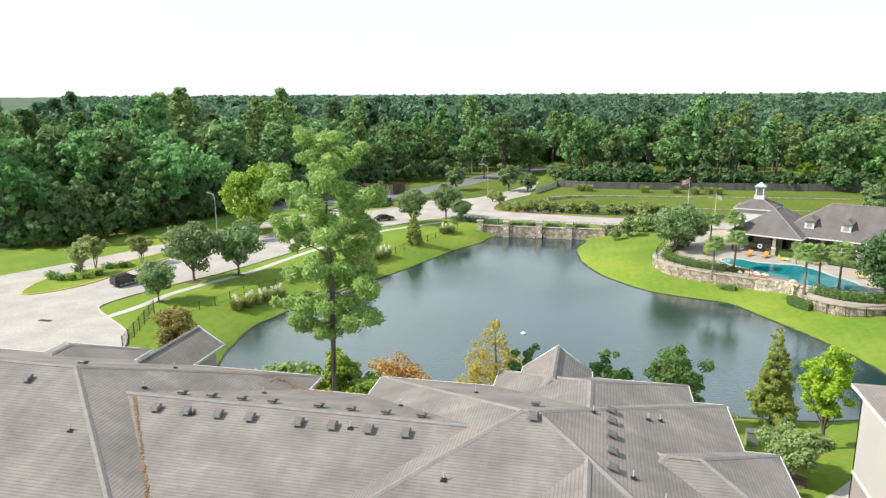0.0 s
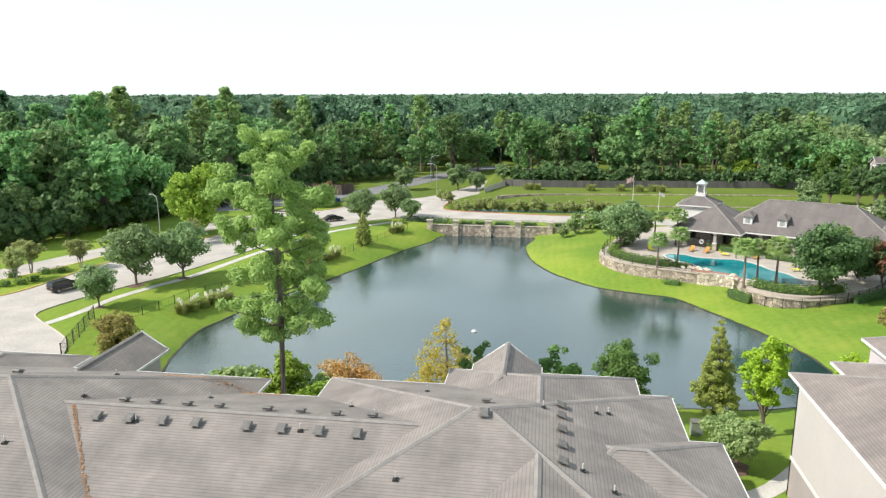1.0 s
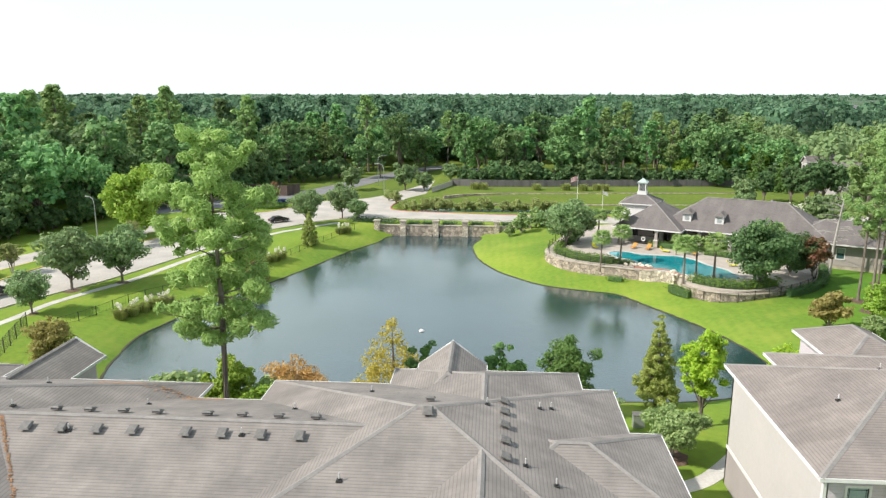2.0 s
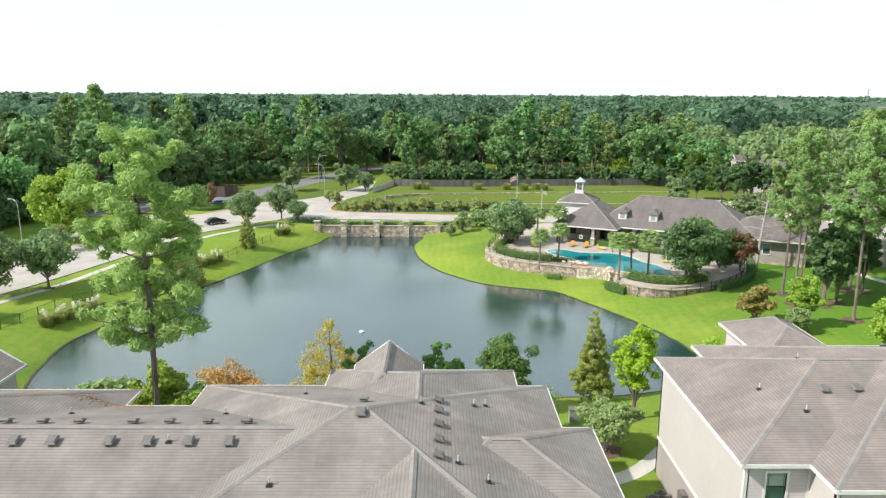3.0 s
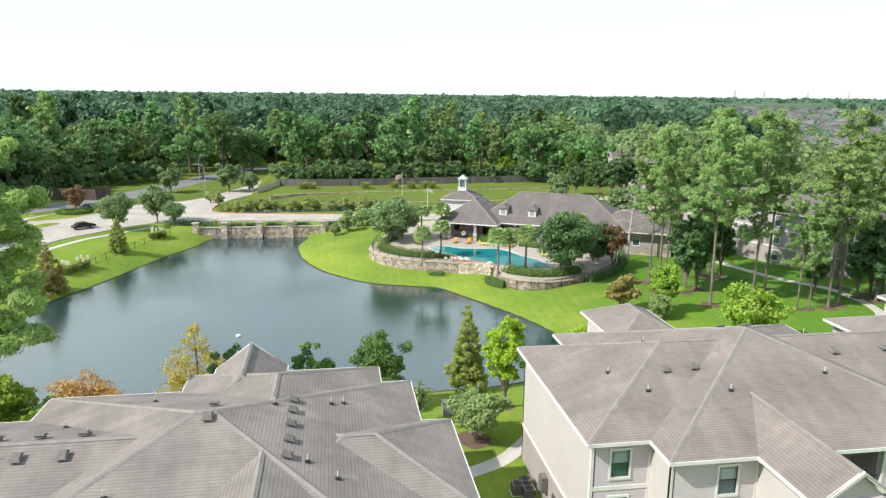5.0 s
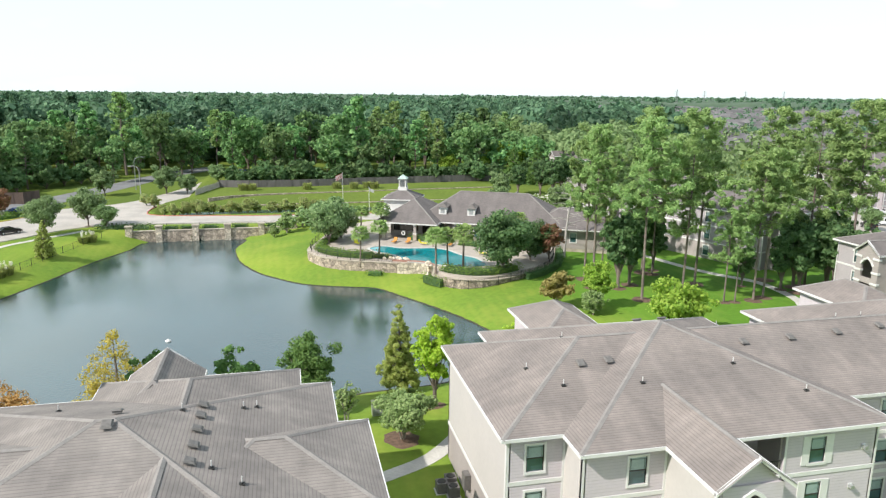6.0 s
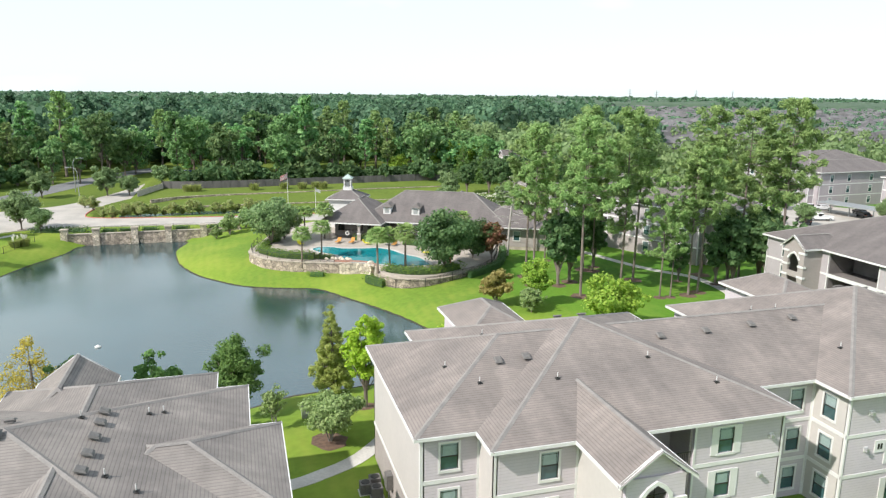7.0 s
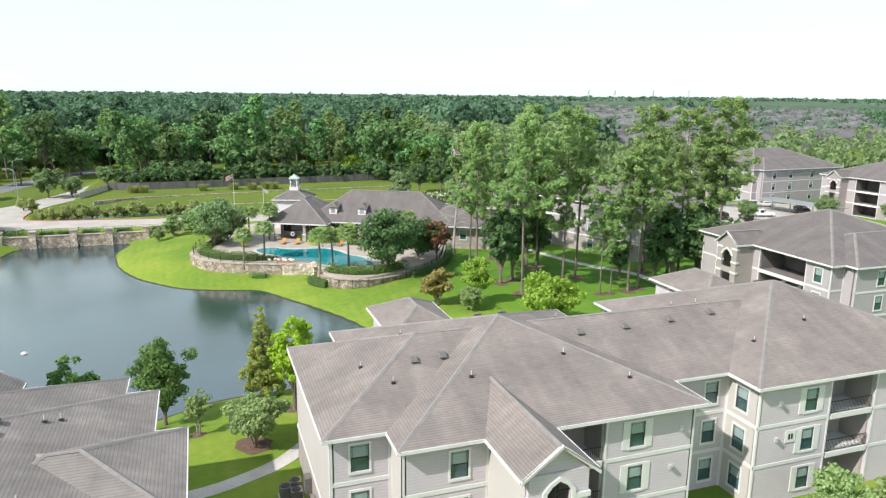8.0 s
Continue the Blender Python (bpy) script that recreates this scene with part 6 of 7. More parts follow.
RUBBLE = masonry("rubble", (0.46, 0.38, 0.30), (0.33, 0.27, 0.22), 1.9)
PALE_RUBBLE = masonry("pale_rubble", (0.60, 0.52, 0.42), (0.48, 0.41, 0.33), 1.6)
dam = thing("stone_dam", "rubble stone dam wall with square piers across the pond's head", "stone wall")
bm = boxes((-24.5, -12.35, 150.5, 151.2, -3.4, 0.0), (-10.25, 9.5, 150.5, 151.2, -3.4, 0.0), (-12.35, -10.25, 150.5, 151.2, -1.25, 0.0))
part("wall", bm, RUBBLE, dam)
bm = bmesh.new()
prev = None
for i in range(13):
    a = math.pi * i / 12
    q = [(-11.3 + r * math.cos(a), -2.35 + r * math.sin(a)) for r in (0.95, 1.2)]
    v = [bm.verts.new((x, y, z)) for y in (150.42, 151.4) for x, z in q]
    if prev:
        for f in ((0, 1), (1, 3), (3, 2), (2, 0)):
            bm.faces.new((prev[f[0]], prev[f[1]], v[f[1]], v[f[0]]))
    prev = v
part("arch", bm, PALE_RUBBLE, dam, "stone arch over the culvert")
# near-black plate closes the arch in place of the tunnel's darkness
part("culvert", boxes((-12.3, -10.3, 151.3, 151.5, -3.0, -1.2)), METAL, dam, "dark plate standing for the shade in the culvert")
for x in (-24.4, -18.6, -11.4, -5.0, 1.9, 8.6):
    p = part("pier", boxes((x - 0.62, x + 0.62, 150.15, 151.4, -3.2, 0.95)), PALE_RUBBLE, dam, "square stone pier")
    part("cap", boxes((x - 0.75, x + 0.75, 150.02, 151.53, 0.95, 1.15)), STONE, p, "flat capstone")
part("coping", boxes((-24.5, 9.5, 150.42, 151.28, 0.0, 0.13)), STONE, dam, "coping stones")
for k, (x0, x1) in enumerate(((-17.6, -15.4), (-14.2, -12.4), (-9.8, -7.4), (-3.6, -1.4), (3.2, 6.6))):
    hedge([(x0, 152.2), (x1, 152.2)], 1.1, 0.8, 0.0, "low dark shrubs behind the dam wall", 200 + k, 120, 0.2, L_DARK)

NT = len(TERRACE)
rw = thing("retaining_wall", "curved stone retaining wall round the pool terrace", "stone wall")
part("wall", strip(TERRACE[0:17], -0.45, -0.02, -2.4, 0.75), RUBBLE, rw)
part("waterfall_wall", strip(TERRACE[16:22], -0.55, -0.02, -2.4, 1.0), PALE_RUBBLE, rw, "pale stone wall below the pool")
part("wall", strip(TERRACE[23:46], -0.45, -0.02, -2.4, 0.55), RUBBLE, rw)
part("coping", strip(TERRACE[0:17], -0.55, 0.06, 0.75, 0.9), STONE, rw, "flat coping stones")
part("coping", strip(TERRACE[23:46], -0.55, 0.06, 0.55, 0.7), STONE, rw, "flat coping stones")
part("brick_edge", strip(TERRACE[15:23], 0.05, 0.6, 1.02, 1.25), COPING, rw, "red brick pool edge")
rng = np.random.default_rng(31)
for k in range(16):
    a = TERRACE[14 + k % 4] if k < 8 else TERRACE[21 + k % 3]
    bm = bmesh.new()
    bmesh.ops.create_icosphere(bm, subdivisions=2, radius=0.45)
    for v in bm.verts:
        v.co *= 0.8 + 0.5 * noise.noise(v.co * 2 + Vector((k, 0, 0)))
        v.co.z *= 0.7
    ob = part("boulder", bm, STONE, None)
    tagged(ob, "rounded pale boulder beside the pool waterfall", "boulder", "boulders at the waterfall")
    ob.location = (a[0] + rng.normal() * 0.7, a[1] + 0.9 + abs(rng.normal()) * 0.5, 1.25)

for pts, lab, zt in (([(-12.5, 190.5), (-6, 194.6), (5.4, 196.9), (26.4, 198.4), (45, 200.5), (70, 202)], "long low stone terrace wall on the far lawn", 0.9), ([(-9, 183), (10, 184.5), (30, 184.5), (58, 186)], "low stone wall along the ditch", -0.1)):
    ob = part("terrace_wall", strip(spline(pts, 5), -0.3, 0.3, -2.0, zt), RUBBLE, None)
    tagged(ob, lab, "stone wall", kind="structure")
dw = part("ditch_water", strip(spline([(-18, 176), (0, 178), (30, 178), (60, 179)], 4), -2.6, 2.6, -1.6, -1.0), WATER, None)
tagged(dw, "dark narrow water channel beyond the drive", "water", kind="structure")


# ---- fences ----
def iron_fence(line, label, h=1.5, step=2.4, base=None, picket=0.24, mt=None):
    """Metal fence: a post at each step, and a panel of rails and pickets between."""
    mt = mt or METAL
    ob = thing("fence", label, "fence")
    pts = np.array(line, float)
    cum = np.r_[0, np.cumsum(np.hypot(*np.diff(pts, axis=0).T))]
    n = max(1, round(cum[-1] / step))
    ps = [(float(np.interp(s, cum, pts[:, 0])), float(np.interp(s, cum, pts[:, 1]))) for s in np.linspace(0, cum[-1], n + 1)]
    zs = [gz(*p) if base is None else base for p in ps]
    for (x, y), z in zip(ps, zs):
        part("post", boxes((x - 0.04, x + 0.04, y - 0.04, y + 0.04, z - 0.3, z + h + 0.08)), mt, ob)
    for (p, za), (q, zb) in zip(zip(ps, zs), zip(ps[1:], zs[1:])):
        a, b = Vector((*p, za)), Vector((*q, zb))
        bm = bmesh.new()
        for hh in (0.15, h):
            tube(bm, [a + Vector((0, 0, hh)), b + Vector((0, 0, hh))], [0.022, 0.022], 4)
        k = int((b - a).length / picket)
        for i in range(1, k):
            c = a.lerp(b, i / k)
            tube(bm, [c + Vector((0, 0, 0.15)), c + Vector((0, 0, h))], [0.009, 0.009], 3)
        part("panel", bm, mt, ob)
    return ob


iron_fence(spline([(-51.6, 66), (-52.6, 68.6), (-56.6, 79.2)], 4), "tall black iron fence beside the drive", 1.8, 2.4, picket=0.13)
iron_fence([(-54.4, 77.4), (-52.5, 81.1), (-49.6, 92.6), (-44.9, 101.4), (-41.2, 107.5), (-36.4, 122), (-33.2, 133), (-28.5, 146)], "low dark wire fence along the pond's bank", 1.2, 3.0, picket=0.5)
iron_fence([TERRACE[i] for i in range(0, 16)], "black iron fence on the terrace wall", 1.2, 2.4, base=0.85)
iron_fence([(p[0], p[1] - 0.8) for p in TERRACE[24:46]], "black iron fence before the curved wall", 1.4, 2.4, picket=0.2)
iron_fence([(11.5, 126), (13, 131), (17, 137)], "black iron fence beside the oak", 1.3, 2.4, base=0.9)
iron_fence([(-24, 153.3), (-5, 153), (9, 152.6)], "slender fence along the dam road", 1.1, 3.2, picket=0.6)


def board_fence(line, h, material, label, step=2.4, base=None):
    """Board fence: each panel of upright boards between posts is a part."""
    ob = thing("board_fence", label, "fence")
    for p, q in zip(line, line[1:]):
        a, b = Vector(p), Vector(q)
        n = max(1, round((b - a).length / step))
        d = (b - a).normalized()
        for i in range(n):
            s = a.lerp(b, i / n)
            L = (b - a).length / n
            z = gz(*s) if base is None else base
            m = Matrix(((d.x, -d.y, 0, s.x), (d.y, d.x, 0, s.y), (0, 0, 1, z), (0, 0, 0, 1)))
            bm = bmesh.new()
            box(bm, 0.0, L - 0.02, -0.02, 0.02, -0.2, h - 0.05 * ((i * 7) % 3) / 2, m=m)
            part("fence_panel", bm, material, ob)
            part("post", boxes((-0.06, 0.06, -0.1, 0.06, -0.3, h + 0.05), m=m), material, ob)
    return ob


board_fence([(-11.5, 214), (-2.9, 211.8), (14.2, 212.3), (31.8, 214.7), (59, 217), (92, 220)], 2.1, WOODFENCE, "weathered grey board fence along the far lawn")
board_fence([(-82, 199), (-73, 195.6), (-57, 192.8), (-54.6, 197.5)], 3.0, BROWNFENCE, "dark brown board fence beside the public road")
board_fence([(-11.5, 214), (-14, 206), (-16.5, 198)], 1.6, KERB, "tan entrance wall beside the drive", step=3)


# ---- roof fittings ----
def roof_z(wings, x, y):
    best = -9
    for x0, x1, y0, y1, z, s, ends in wings:
        if x0 <= x <= x1 and y0 <= y <= y1:
            d = [x - x0, x1 - x, y - y0, y1 - y]
            if ends != "hip":
                d = d[:2]
            best = max(best, z + s * min(d))
    return best


vent_mesh = None


def roof_vent(parent, wings, x, y, face):
    """Low square metal vent hood, tilted with the slope (face: the way the slope falls, in degrees)."""
    global vent_mesh
    z = roof_z(wings, x, y)
    if vent_mesh is None:
        bm = boxes((-0.26, 0.26, -0.26, 0.26, -0.02, 0.14))
        top = [bm.verts.new(p) for p in ((-0.36, -0.4, 0.13), (0.36, -0.4, 0.13), (0.36, 0.34, 0.13), (-0.36, 0.34, 0.13), (-0.26, -0.26, 0.24), (0.26, -0.26, 0.24), (0.26, 0.28, 0.24), (-0.26, 0.28, 0.24))]
        for f in ((0, 1, 5, 4), (1, 2, 6, 5), (2, 3, 7, 6), (3, 0, 4, 7), (4, 5, 6, 7), (3, 2, 1, 0)):
            bm.faces.new([top[i] for i in f])
        vent_mesh = bpy.data.meshes.new("roof_vent")
        bmesh.ops.recalc_face_normals(bm, faces=bm.faces[:])
        bm.to_mesh(vent_mesh), bm.free()
        vent_mesh.materials.append(VENT)
    ob = part("roof_vent", vent_mesh, VENT, parent, "low metal roof vent")
    ob.matrix_local = pose(x, y, z, 0, 0, face) @ pose(0, 0, 0.08, 20, 0, 0) @ Matrix.Scale(0.8, 4)


pipe_mesh = None


def roof_pipe(parent, wings, x, y, h=0.5):
    global pipe_mesh
    if pipe_mesh is None:
        bm = tube(bmesh.new(), [(0, 0, -0.1), (0, 0, 0.12), (0, 0, 0.14), (0, 0, 0.55)], [0.11, 0.1, 0.055, 0.05], 8)
        box(bm, -0.2, 0.2, -0.2, 0.2, -0.1, 0.03)
        for f in bm.faces:
            f.material_index = 1 if f.calc_center_median().z < 0.13 else 0
        pipe_mesh = bpy.data.meshes.new("roof_pipe")
        bm.to_mesh(pipe_mesh), bm.free()
        pipe_mesh.materials.append(PIPE), pipe_mesh.materials.append(METAL)
    ob = part("roof_pipe", pipe_mesh, PIPE, parent, "pale plumbing pipe in a dark flashing")
    ob.matrix_local = pose(x, y, roof_z(wings, x, y) + 0.03) @ Matrix.Scale(0.68, 4)


for x in (-22.7, -20.8, -18.9, -17.0, -14.2, -12.3, -10.3, -8.3):
    roof_vent(bA, WINGS_A, x, 31.55, 0), roof_vent(bA, WINGS_A, x + 0.3, 33.6, 180)
for y in (30.3, 31.9, 33.6, 35.2, 36.5):
    roof_vent(bA, WINGS_A, 2.0, y, 90)
for x, y, f in ((-1.9, 32.7, 0), (-2.0, 35.2, 180), (-29.6, 34.4, 180), (-30.8, 31.4, 0)):
    roof_vent(bA, WINGS_A, x, y, f)
for x, y in ((-24.9, 33.6), (-19.4, 26.0), (-25.6, 28.4), (-25.9, 38.2), (-19.1, 37.2), (-5.6, 28.4), (3.0, 30.3), (4.1, 37.4), (4.8, 37.9), (1.1, 35.6), (-5.9, 38.9), (-10.2, 37.2), (-8.0, 34.2), (-11.3, 31.6), (-20.4, 31.5), (4.4, 29.4)):
    roof_pipe(bA, WINGS_A, x, y)
for x, y, f in ((25.2, 38.9, 0), (27.2, 39.0, 0), (31.4, 43.2, 180), (33.2, 42.9, 180), (38.2, 40.3, 0), (42.1, 40.4, 0), (46.2, 40.6, 0), (50.2, 40.9, 0), (60.6, 44.2, 180), (62.2, 44.0, 180), (58.2, 44.6, 180)):
    roof_vent(bB, WINGS_B, x, y, f)
for x, y in ((22.0, 40.3), (23.4, 37.3), (28.1, 36.0), (25.3, 42.4), (37.5, 42.6), (35.1, 37.0), (38.5, 34.2), (50.6, 43.1), (50.8, 36.6), (56.4, 37.6), (48.0, 42.8)):
    roof_pipe(bB, WINGS_B, x, y)

# dry leaves lying in the roof's valley
r = np.random.default_rng(77)
V, F = [], []
for k in range(620):
    t = r.random() ** 1.3
    if k < 330:
        x, y = -24.6 + 5.6 * t + r.normal() * 0.05, 32.3 - 7.0 * t + r.normal() * 0.05
    else:
        x, y = -24 + 8 * t, 40.9 - 0.4 * abs(r.normal())
    z = roof_z(WINGS_A, x, y) + 0.03
    s = 0.03 + 0.05 * r.random()
    a = r.random() * 6.28
    n0 = len(V)
    V += [(x + s * math.cos(a + q), y + s * math.sin(a + q), z + 0.02 * r.random()) for q in (0, 1.6, 3.1, 4.7)]
    F.append((n0, n0 + 1, n0 + 2, n0 + 3))
tagged(new("fallen_leaves", mesh_of("fallen_leaves", V, F, mat("dry_leaves", (0.36, 0.20, 0.10), (0.28, 0.16, 0.09), 4, 0.9, island=0.3))), "rusty pine straw and leaves in a roof valley", "fallen leaves", kind="stuff")


# ---- poles, lamps, flags ----
def street_lamp(x, y, h, turn, label="grey steel street lamp with a curved arm"):
    ob = thing("street_lamp", label, "street lamp")
    part("pole", tube(bmesh.new(), [(0, 0, -0.2), (0, 0, h * 0.5), (0, 0, h * 0.86), (0.35, 0, h * 0.96), (1.2, 0, h), (2.2, 0, h)], [0.12, 0.1, 0.08, 0.07, 0.06, 0.05], 8), GALV, ob)
    part("lamp_head", boxes((1.9, 2.8, -0.16, 0.16, h - 0.12, h + 0.08)), GALV, ob)
    ob.matrix_world = pose(x, y, gz(x, y), 0, 0, turn)


street_lamp(-29.4, 193.0, 9.2, 165), street_lamp(-35.0, 217, 9.4, 20), street_lamp(-75.0, 127.5, 9.0, 150)


def flag_pole(x, y, h, flag):
    ob = thing("flagpole", "white flagpole with a hanging flag", "flagpole")
    part("pole", tube(bmesh.new(), [(0, 0, -0.2), (0, 0, h)], [0.07, 0.045], 8), TRIM, ob)
    if flag == "stripes":
        red, white, blue = mat("flag_red", (0.45, 0.05, 0.06), None, 2), mat("flag_white", (0.75, 0.75, 0.75), None, 2), mat("flag_blue", (0.05, 0.07, 0.25), None, 2)
        fl = None
        for i in range(13):
            V = [(0.05 + 1.6 * u, 0.12 * math.sin(4 * u), h - 0.25 - 0.085 * (i + w) - 0.55 * u ** 1.3) for w in (0, 1) for u in np.linspace(0, 1, 7)]
            me = mesh_of("flag", V, [(k, k + 1, k + 8, k + 7) for k in range(6)], red if i % 2 == 0 else white)
            if fl is None:
                fl = part("flag", me, red, ob, "striped flag")
            else:
                part("stripe", me, red, fl)
        V = [(0.05 + 0.7 * u, 0.12 * math.sin(4 * u * 0.44) - 0.015, h - 0.25 - 0.085 * w - 0.55 * (0.44 * u) ** 1.3) for w in (0, 7) for u in np.linspace(0, 1, 4)]
        part("canton", mesh_of("canton", V, [(k, k + 1, k + 5, k + 4) for k in range(3)], blue), blue, fl, "dark blue corner")
    elif flag:
        V = [(0.05 + 1.2 * u, 0.1 * math.sin(5 * u), h - 0.3 - 0.75 * w - 0.4 * u) for w in (0, 1) for u in np.linspace(0, 1, 6)]
        part("flag", mesh_of("flag", V, [(k, k + 1, k + 7, k + 6) for k in range(5)], GALV), GALV, ob, "white and blue flag")
    ob.matrix_world = pose(x, y, gz(x, y), 0, 0, 200 if flag == "stripes" else -20)


flag_pole(19.8, 157.6, 10.8, "stripes"), flag_pole(26.8, 166.5, 6.2, "plain")
for x, y, h in ((99, 250, 14), (128, 300, 14), (160, 360, 14), (62, 262, 13)):
    ob = thing("utility_pole", "tall wooden utility pole among the trees", "utility pole")
    part("pole", tube(bmesh.new(), [(0, 0, -0.3), (0, 0, h)], [0.18, 0.11], 7), DEAD, ob)
    part("crossarm", boxes((-1.2, 1.2, -0.08, 0.08, h - 1.0, h - 0.8)), DEAD, ob)
    ob.matrix_world = pose(x, y, 0)
for x, y, h in ((900, 1500, 42), (1180, 1640, 42), (1010, 1560, 40), (1380, 1750, 44)):
    ob = thing("pylon", "distant steel transmission tower on the horizon", "pylon")
    bm = bmesh.new()
    for sx in (-1, 1):
        for sy in (-1, 1):
            tube(bm, [(sx * 3.5, sy * 3.5, 0), (sx * 1.2, sy * 1.2, h * 0.6), (sx * 0.4, sy * 0.4, h)], [0.3, 0.25, 0.2], 4)
    for z in (0.62, 0.75, 0.88):
        box(bm, -6, 6, -0.3, 0.3, h * z, h * z + 0.5)
    part("lattice", bm, GALV, ob)
    ob.matrix_world = pose(x, y, 0)
sign = thing("sign_board", "blue sign board on posts beside the far road", "sign", pose(-5.8, 245, 0, 0, 0, 10))
part("board", boxes((-2.0, 2.0, -0.1, 0.1, 0.9, 2.6)), mat("sign_blue", (0.03, 0.07, 0.42), None, 1.5, 0.5), sign)
part("frame", boxes((-2.15, -2.0, -0.12, 0.12, 0, 2.75), (2.0, 2.15, -0.12, 0.12, 0, 2.75), (-2.0, 2.0, -0.12, 0.12, 2.6, 2.75)), TRIM, sign, "white frame")
part("lettering", boxes((-1.4, 1.4, -0.13, -0.1, 1.9, 2.1), (-1.1, 1.1, -0.13, -0.1, 1.45, 1.6)), TRIM, sign, "white bars")


# ---- vehicles ----
def car(name, x, y, turn, colour, label, kind="car", z=0.03):
    """A parked vehicle: shaped body, cabin glass, four wheels with rims, lamps."""
    ob = thing(name, label, "car")
    paint = mat("car_paint", colour, tuple(c * 0.85 for c in colour), 2, 0.25, spec=0.6)
    prof = {"car": [(-2.2, 0.35), (-2.25, 0.85), (-1.6, 0.95), (-1.1, 1.42), (0.4, 1.45), (1.1, 0.98), (2.15, 0.82), (2.25, 0.4)],
            "suv": [(-2.3, 0.4), (-2.35, 1.05), (-2.1, 1.7), (0.3, 1.75), (1.05, 1.12), (2.2, 1.0), (2.3, 0.45)],
            "pickup": [(-2.8, 0.45), (-2.8, 1.1), (-0.7, 1.12), (-0.5, 1.8), (0.7, 1.82), (1.3, 1.2), (2.7, 1.1), (2.75, 0.5)]}[kind]
    bm = bmesh.new()
    L = [[bm.verts.new((px, s * (0.9 if pz < 1.15 else 0.72), pz)) for px, pz in prof] for s in (-1, 1)]
    n = len(prof)
    for i in range(n):
        bm.faces.new((L[0][i], L[0][(i + 1) % n], L[1][(i + 1) % n], L[1][i]))
    bm.faces.new(L[0]), bm.faces.new(list(reversed(L[1])))
    bmesh.ops.bevel(bm, geom=bm.edges[:], offset=0.05, segments=2, affect="EDGES")
    body = part("body", bm, paint, ob)
    zt, zb = max(p[1] for p in prof) - 0.12, 1.08
    top = [p[0] for p in prof if p[1] > 1.4]
    part("side_window", boxes((min(top), max(top), -0.83, -0.70, zb, zt)), DARKGLASS, body, "dark side glass")
    part("side_window", boxes((min(top), max(top), 0.70, 0.83, zb, zt)), DARKGLASS, body, "dark side glass")
    bm = bmesh.new()
    x0, x1 = max(top), max(top) + 0.72
    q = [bm.verts.new(p) for p in ((x0 + 0.02, -0.66, zt + 0.08), (x0 + 0.02, 0.66, zt + 0.08), (x1, 0.74, zb + 0.02), (x1, -0.74, zb + 0.02))]
    bm.faces.new(q)
    part("windscreen", bm, DARKGLASS, body, "dark windscreen")
    fx, rx = max(p[0] for p in prof), min(p[0] for p in prof)
    for s in (-0.62, 0.62):
        part("headlight", boxes((fx - 0.06, fx + 0.02, s - 0.16, s + 0.16, 0.66, 0.8)), TRIM, body, "clear headlight")
        part("tail_light", boxes((rx - 0.02, rx + 0.06, s - 0.14, s + 0.14, 0.8, 0.95)), RKERB, body, "red tail light")
    for wx in (rx + 0.85, fx - 0.85):
        for s in (-0.86, 0.86):
            w = part("wheel", tube(bmesh.new(), [(wx, s - 0.11, 0.34), (wx, s + 0.11, 0.34)], [0.34, 0.34], 14), METAL, ob, "black tyre")
            part("rim", tube(bmesh.new(), [(wx, s - 0.125, 0.34), (wx, s + 0.125, 0.34)], [0.19, 0.19], 10), GALV, w, "grey rim")
    ob.matrix_world = pose(x, y, z, 0, 0, turn)


car("car", -69.6, 91.4, 66, (0.012, 0.012, 0.016), "black sport utility vehicle on the drive", "suv")
car("car", -47.0, 152.4, 40, (0.015, 0.015, 0.018), "black car on the drive beside the oak", "car")
car("car", -54.0, 177.4, 200, (0.02, 0.04, 0.16), "dark blue car on the far carriageway", "car")
lot = part("car_park", prism([(112, 118), (158, 106), (166, 140), (156, 150), (118, 152)], -0.3, 0.02), ROAD, None)
tagged(lot, "pale concrete car park between apartment buildings", "car park", kind="structure")
lot = part("car_park", prism([(58, 150), (84, 140), (112, 136), (112, 150), (78, 178), (60, 172)], -0.3, 0.018), ROAD, None)
tagged(lot, "pale concrete car park behind the clubhouse", "car park", kind="structure")
for k, (x, y, kd, c, nm) in enumerate(((140, 130, "pickup", (0.75, 0.75, 0.74), "white pickup truck in the car park"), (148, 143.6, "suv", (0.70, 0.70, 0.70), "white car in the far parking row"), (152.5, 142.4, "car", (0.66, 0.67, 0.68), "pale silver car in the far parking row"), (129, 134.5, "car", (0.05, 0.12, 0.40), "blue car in the car park"), (128.4, 130.2, "suv", (0.02, 0.02, 0.025), "black car in the car park"), (133, 127.5, "suv", (0.03, 0.03, 0.03), "dark car behind a small tree"), (157, 135, "car", (0.02, 0.02, 0.02), "black car under the metal carport"), (154, 131, "car", (0.10, 0.10, 0.11), "dark grey car under the metal carport"))):
    car("car", x, y, 160 if k < 3 else 70, c, nm, kd)
cp = thing("carport", "long flat metal carport on posts in the car park", "carport", pose(152, 130, 0, 0, 0, -80))
part("roof", boxes((-10, 10, -3, 3, 2.7, 2.9)), GALV, cp)
for x in (-8, -3, 3, 8):
    part("post", boxes((x - 0.1, x + 0.1, -0.1, 0.1, -0.2, 2.7)), GALV, cp)
again(oak, 126, 141, 0, 0.95), again(oak, 151, 122, 90, 0.62), again(oak, 131, 125, 180, 0.55), again(oak, 141, 146, 45, 0.7), again(oak, 160, 112, 45, 0.6)

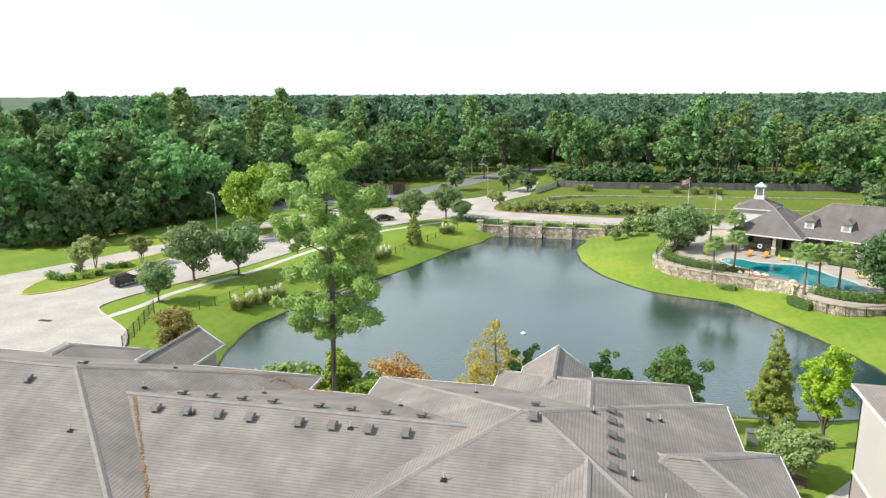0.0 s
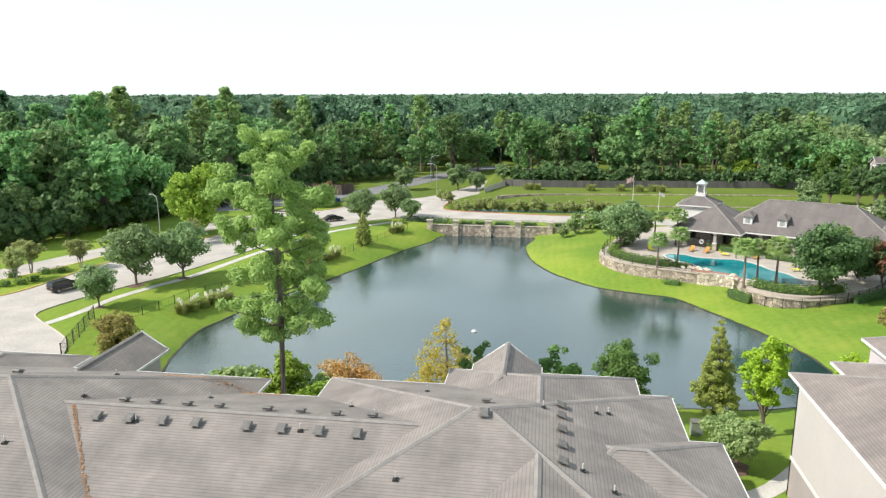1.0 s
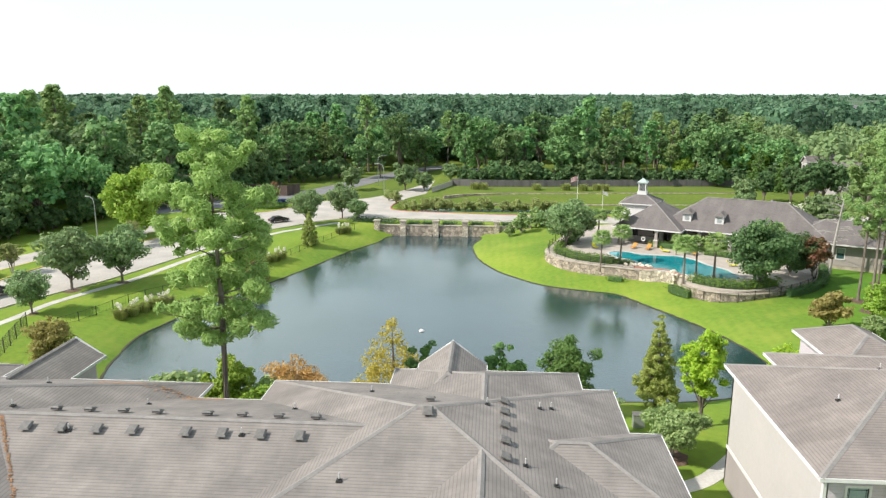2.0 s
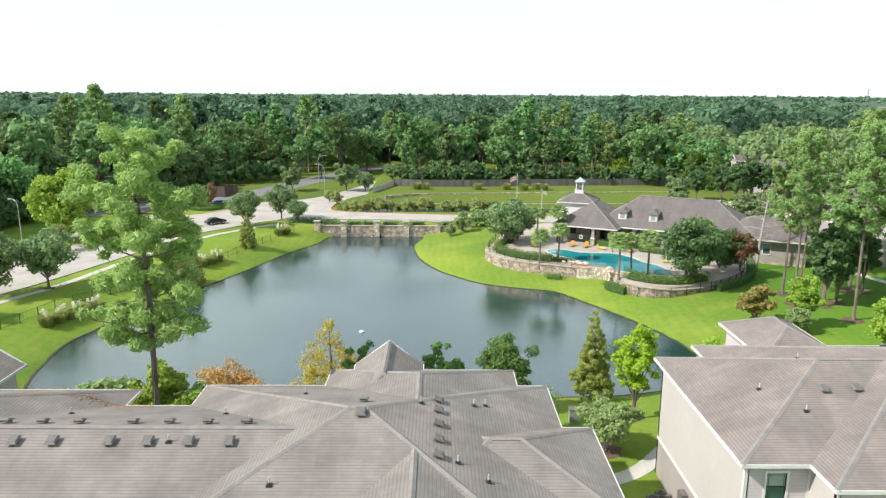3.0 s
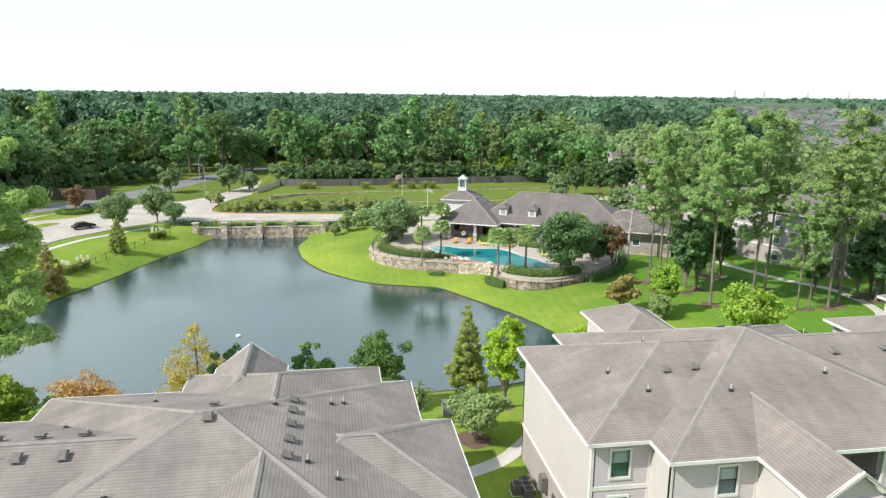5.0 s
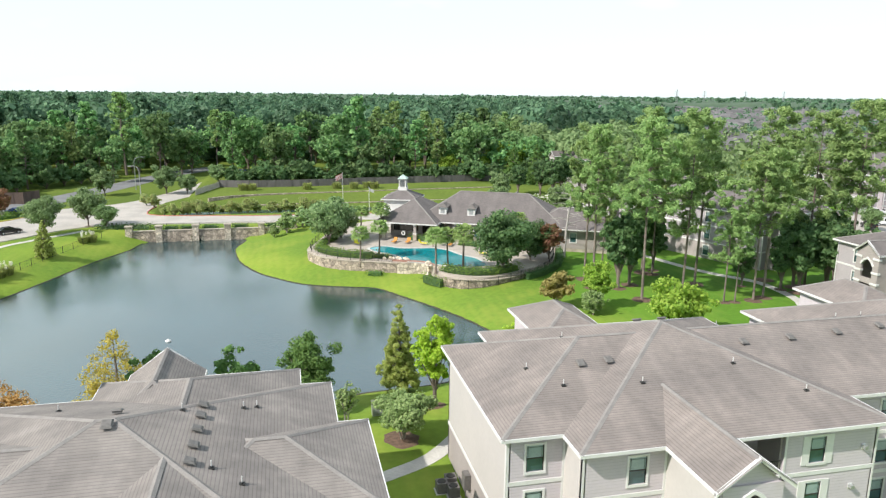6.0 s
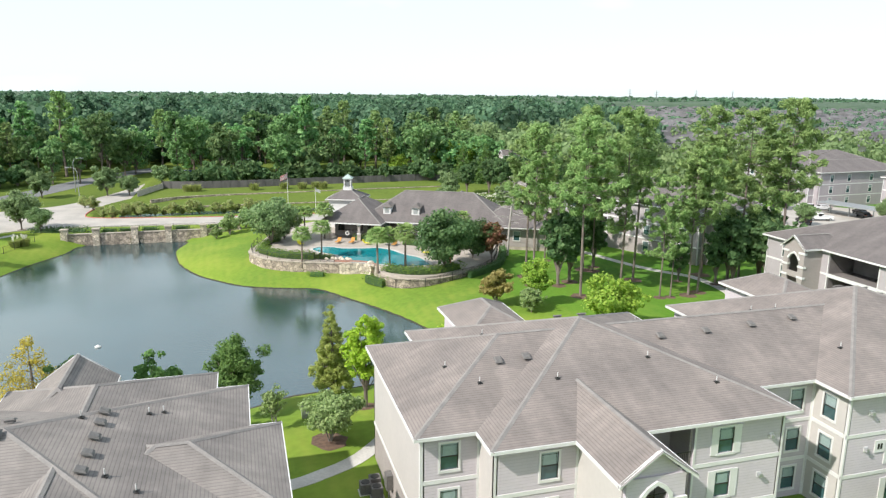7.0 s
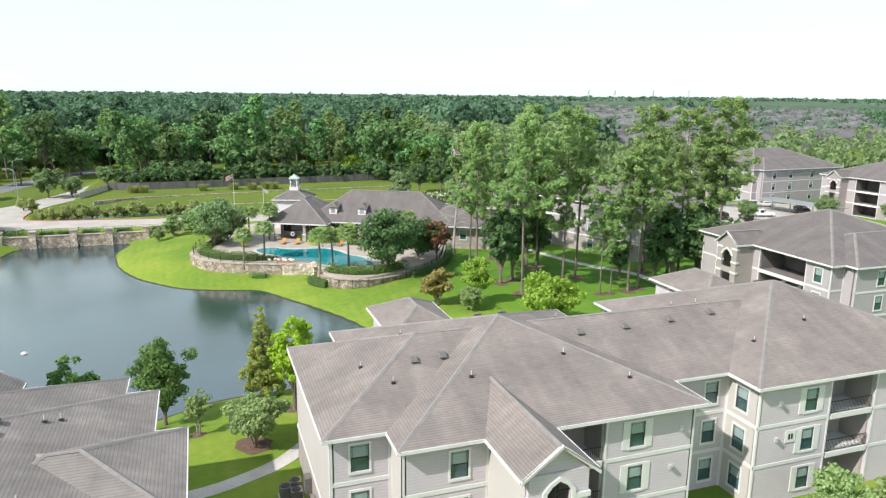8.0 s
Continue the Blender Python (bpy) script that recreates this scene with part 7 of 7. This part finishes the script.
# ---- beside the buildings ----
for x, y in ((18.0, 44.6), (17.9, 43.3), (17.2, 44.0)):
    ob = thing("air_conditioner", "grey air conditioning unit beside the wall", "air conditioner", pose(x, y, gz(x, y)), "air conditioners by the wall")
    part("housing", boxes((-0.4, 0.4, -0.4, 0.4, 0, 0.8)), VENT, ob)
    part("fan_grille", tube(bmesh.new(), [(0, 0, 0.8), (0, 0, 0.84)], [0.33, 0.3], 14), METAL, ob, "round fan grille")
    part("base", boxes((-0.5, 0.5, -0.5, 0.5, -0.3, 0.02)), WALK, ob)
ob = thing("meter_box", "grey electric meter cabinet on the wall", "meter box", pose(18.6, 42.2, 1.2))
part("cabinet", boxes((-0.28, 0.18, -0.4, 0.4, 0, 1.1)), VENT, ob)
part("conduit", tube(bmesh.new(), [(0, 0.3, -1.7), (0, 0.3, 0)], [0.04, 0.04], 6), VENT, ob)
ob = thing("utility_cabinet", "grey-green electrical cabinet on the lawn", "utility box", pose(14.4, 58.4, gz(14.4, 58.4)))
part("cabinet", boxes((-0.5, 0.5, -0.4, 0.4, -0.3, 1.2)), GALV, ob)
part("lid", boxes((-0.54, 0.54, -0.44, 0.44, 1.2, 1.28)), VENT, ob)
for x, z in ((41.0, 7.4), (40.4, 4.8), (49.6, 4.9), (49.6, 7.6)):
    ob = thing("wall_lamp", "small grey wall lamp on the siding", "wall lamp", pose(x, 31.78 if x < 45 else 32.38, z))
    part("housing", boxes((-0.12, 0.12, -0.26, 0, -0.1, 0.12)), GALV, ob)
    part("bracket", boxes((-0.16, 0.16, -0.03, 0, -0.18, 0.2)), TRIM, ob)
# house number plate; two plain bars are put in place of the digits
ob = thing("number_plate", "white house number plate with two dark bars", "plaque", pose(50.8, 32.38, 5.0))
part("plate", boxes((-0.45, 0.45, -0.05, 0, -0.45, 0.45)), TRIM, ob)
part("emblem", boxes((-0.2, -0.05, -0.07, -0.05, -0.2, 0.2), (0.05, 0.2, -0.07, -0.05, -0.2, 0.2)), METAL, ob, "dark bars")
put(tree("tree", "small feathery tree before the balconies", 5.4, 2.4, 0.6, L_GREY, 5000, 0.2, 171, GREYBARK, stems=3), 51.2, 28.2)
again(gb, 56.0, 27.6, 30, 0.7)
grate = part("drain_grate", boxes((-69.6, -67.8, 73.2, 73.9, 0.0, 0.045)), METAL, None)
tagged(grate, "dark iron storm drain grate in the drive", "drain grate")
fl = part("fountain_float", tube(bmesh.new(), [(0, 0, -0.1), (0, 0, 0.1), (0, 0, 0.22), (0, 0, 0.3)], [0.35, 0.38, 0.2, 0.05], 12), TRIM, None)
tagged(fl, "small white float on the pond", "float").location = (-8.0, 87.7, WATER_Z)


# ---- by the pool ----
def lounger(x, y, turn, material, label):
    ob = thing("sun_lounger", label, "sun lounger", group="loungers by the pool")
    part("seat", boxes((-0.35, 0.35, -0.9, 0.35, 0.3, 0.38)), material, ob)
    part("backrest", boxes((-0.35, 0.35, 0, 0.75, 0, 0.08), m=pose(0, 0.33, 0.34, 50)), material, ob)
    for sx in (-0.3, 0.3):
        for sy in (-0.8, 0.3):
            part("leg", boxes((sx - 0.03, sx + 0.03, sy - 0.03, sy + 0.03, 0, 0.3)), GALV, ob)
    ob.matrix_world = pose(x, y, 1.02, 0, 0, turn)


ORANGE, YELLOW = mat("orange_wood", (0.55, 0.25, 0.06), (0.48, 0.22, 0.05), 2), mat("yellow_plastic", (0.75, 0.66, 0.04), (0.68, 0.6, 0.04), 2)
for x, y, t in ((26.6, 126.0, -30), (29.0, 125.2, -30), (36.2, 121.4, -30)):
    lounger(x, y, t, ORANGE, "orange wooden sun lounger beside the pool")
for x, y, t in ((31.4, 123.4, 60), (19.6, 125.8, 20), (41.6, 110.6, 80), (39.8, 113.4, 80)):
    lounger(x, y, t, YELLOW, "bright yellow low chair beside the pool")
ob = thing("parasol", "closed dark red parasol on the terrace", "parasol", pose(41.2, 102.8, 1.02))
part("pole", tube(bmesh.new(), [(0, 0, 0), (0, 0, 2.5)], [0.035, 0.03], 6), GALV, ob)
part("canopy", tube(bmesh.new(), [(0, 0, 0.9), (0, 0, 1.2), (0, 0, 2.4)], [0.22, 0.2, 0.04], 9), RKERB, ob)
part("base", tube(bmesh.new(), [(0, 0, 0), (0, 0, 0.12)], [0.3, 0.28], 12), METAL, ob)
ob = part("lifebuoy", bmesh.new(), TRIM, None)
bm = bmesh.new()
for i in range(16):
    a, b = 2 * math.pi * i / 16, 2 * math.pi * (i + 1) / 16
    tube(bm, [(0.32 * math.cos(a), 0, 0.32 * math.sin(a)), (0.32 * math.cos(b), 0, 0.32 * math.sin(b))], [0.1, 0.1], 6)
bm.to_mesh(ob.data), bm.free()
tagged(ob, "white ring lifebuoy on the porch wall", "lifebuoy").matrix_world = pose(28.6, 127.9, 2.4, 0, 0, -27)
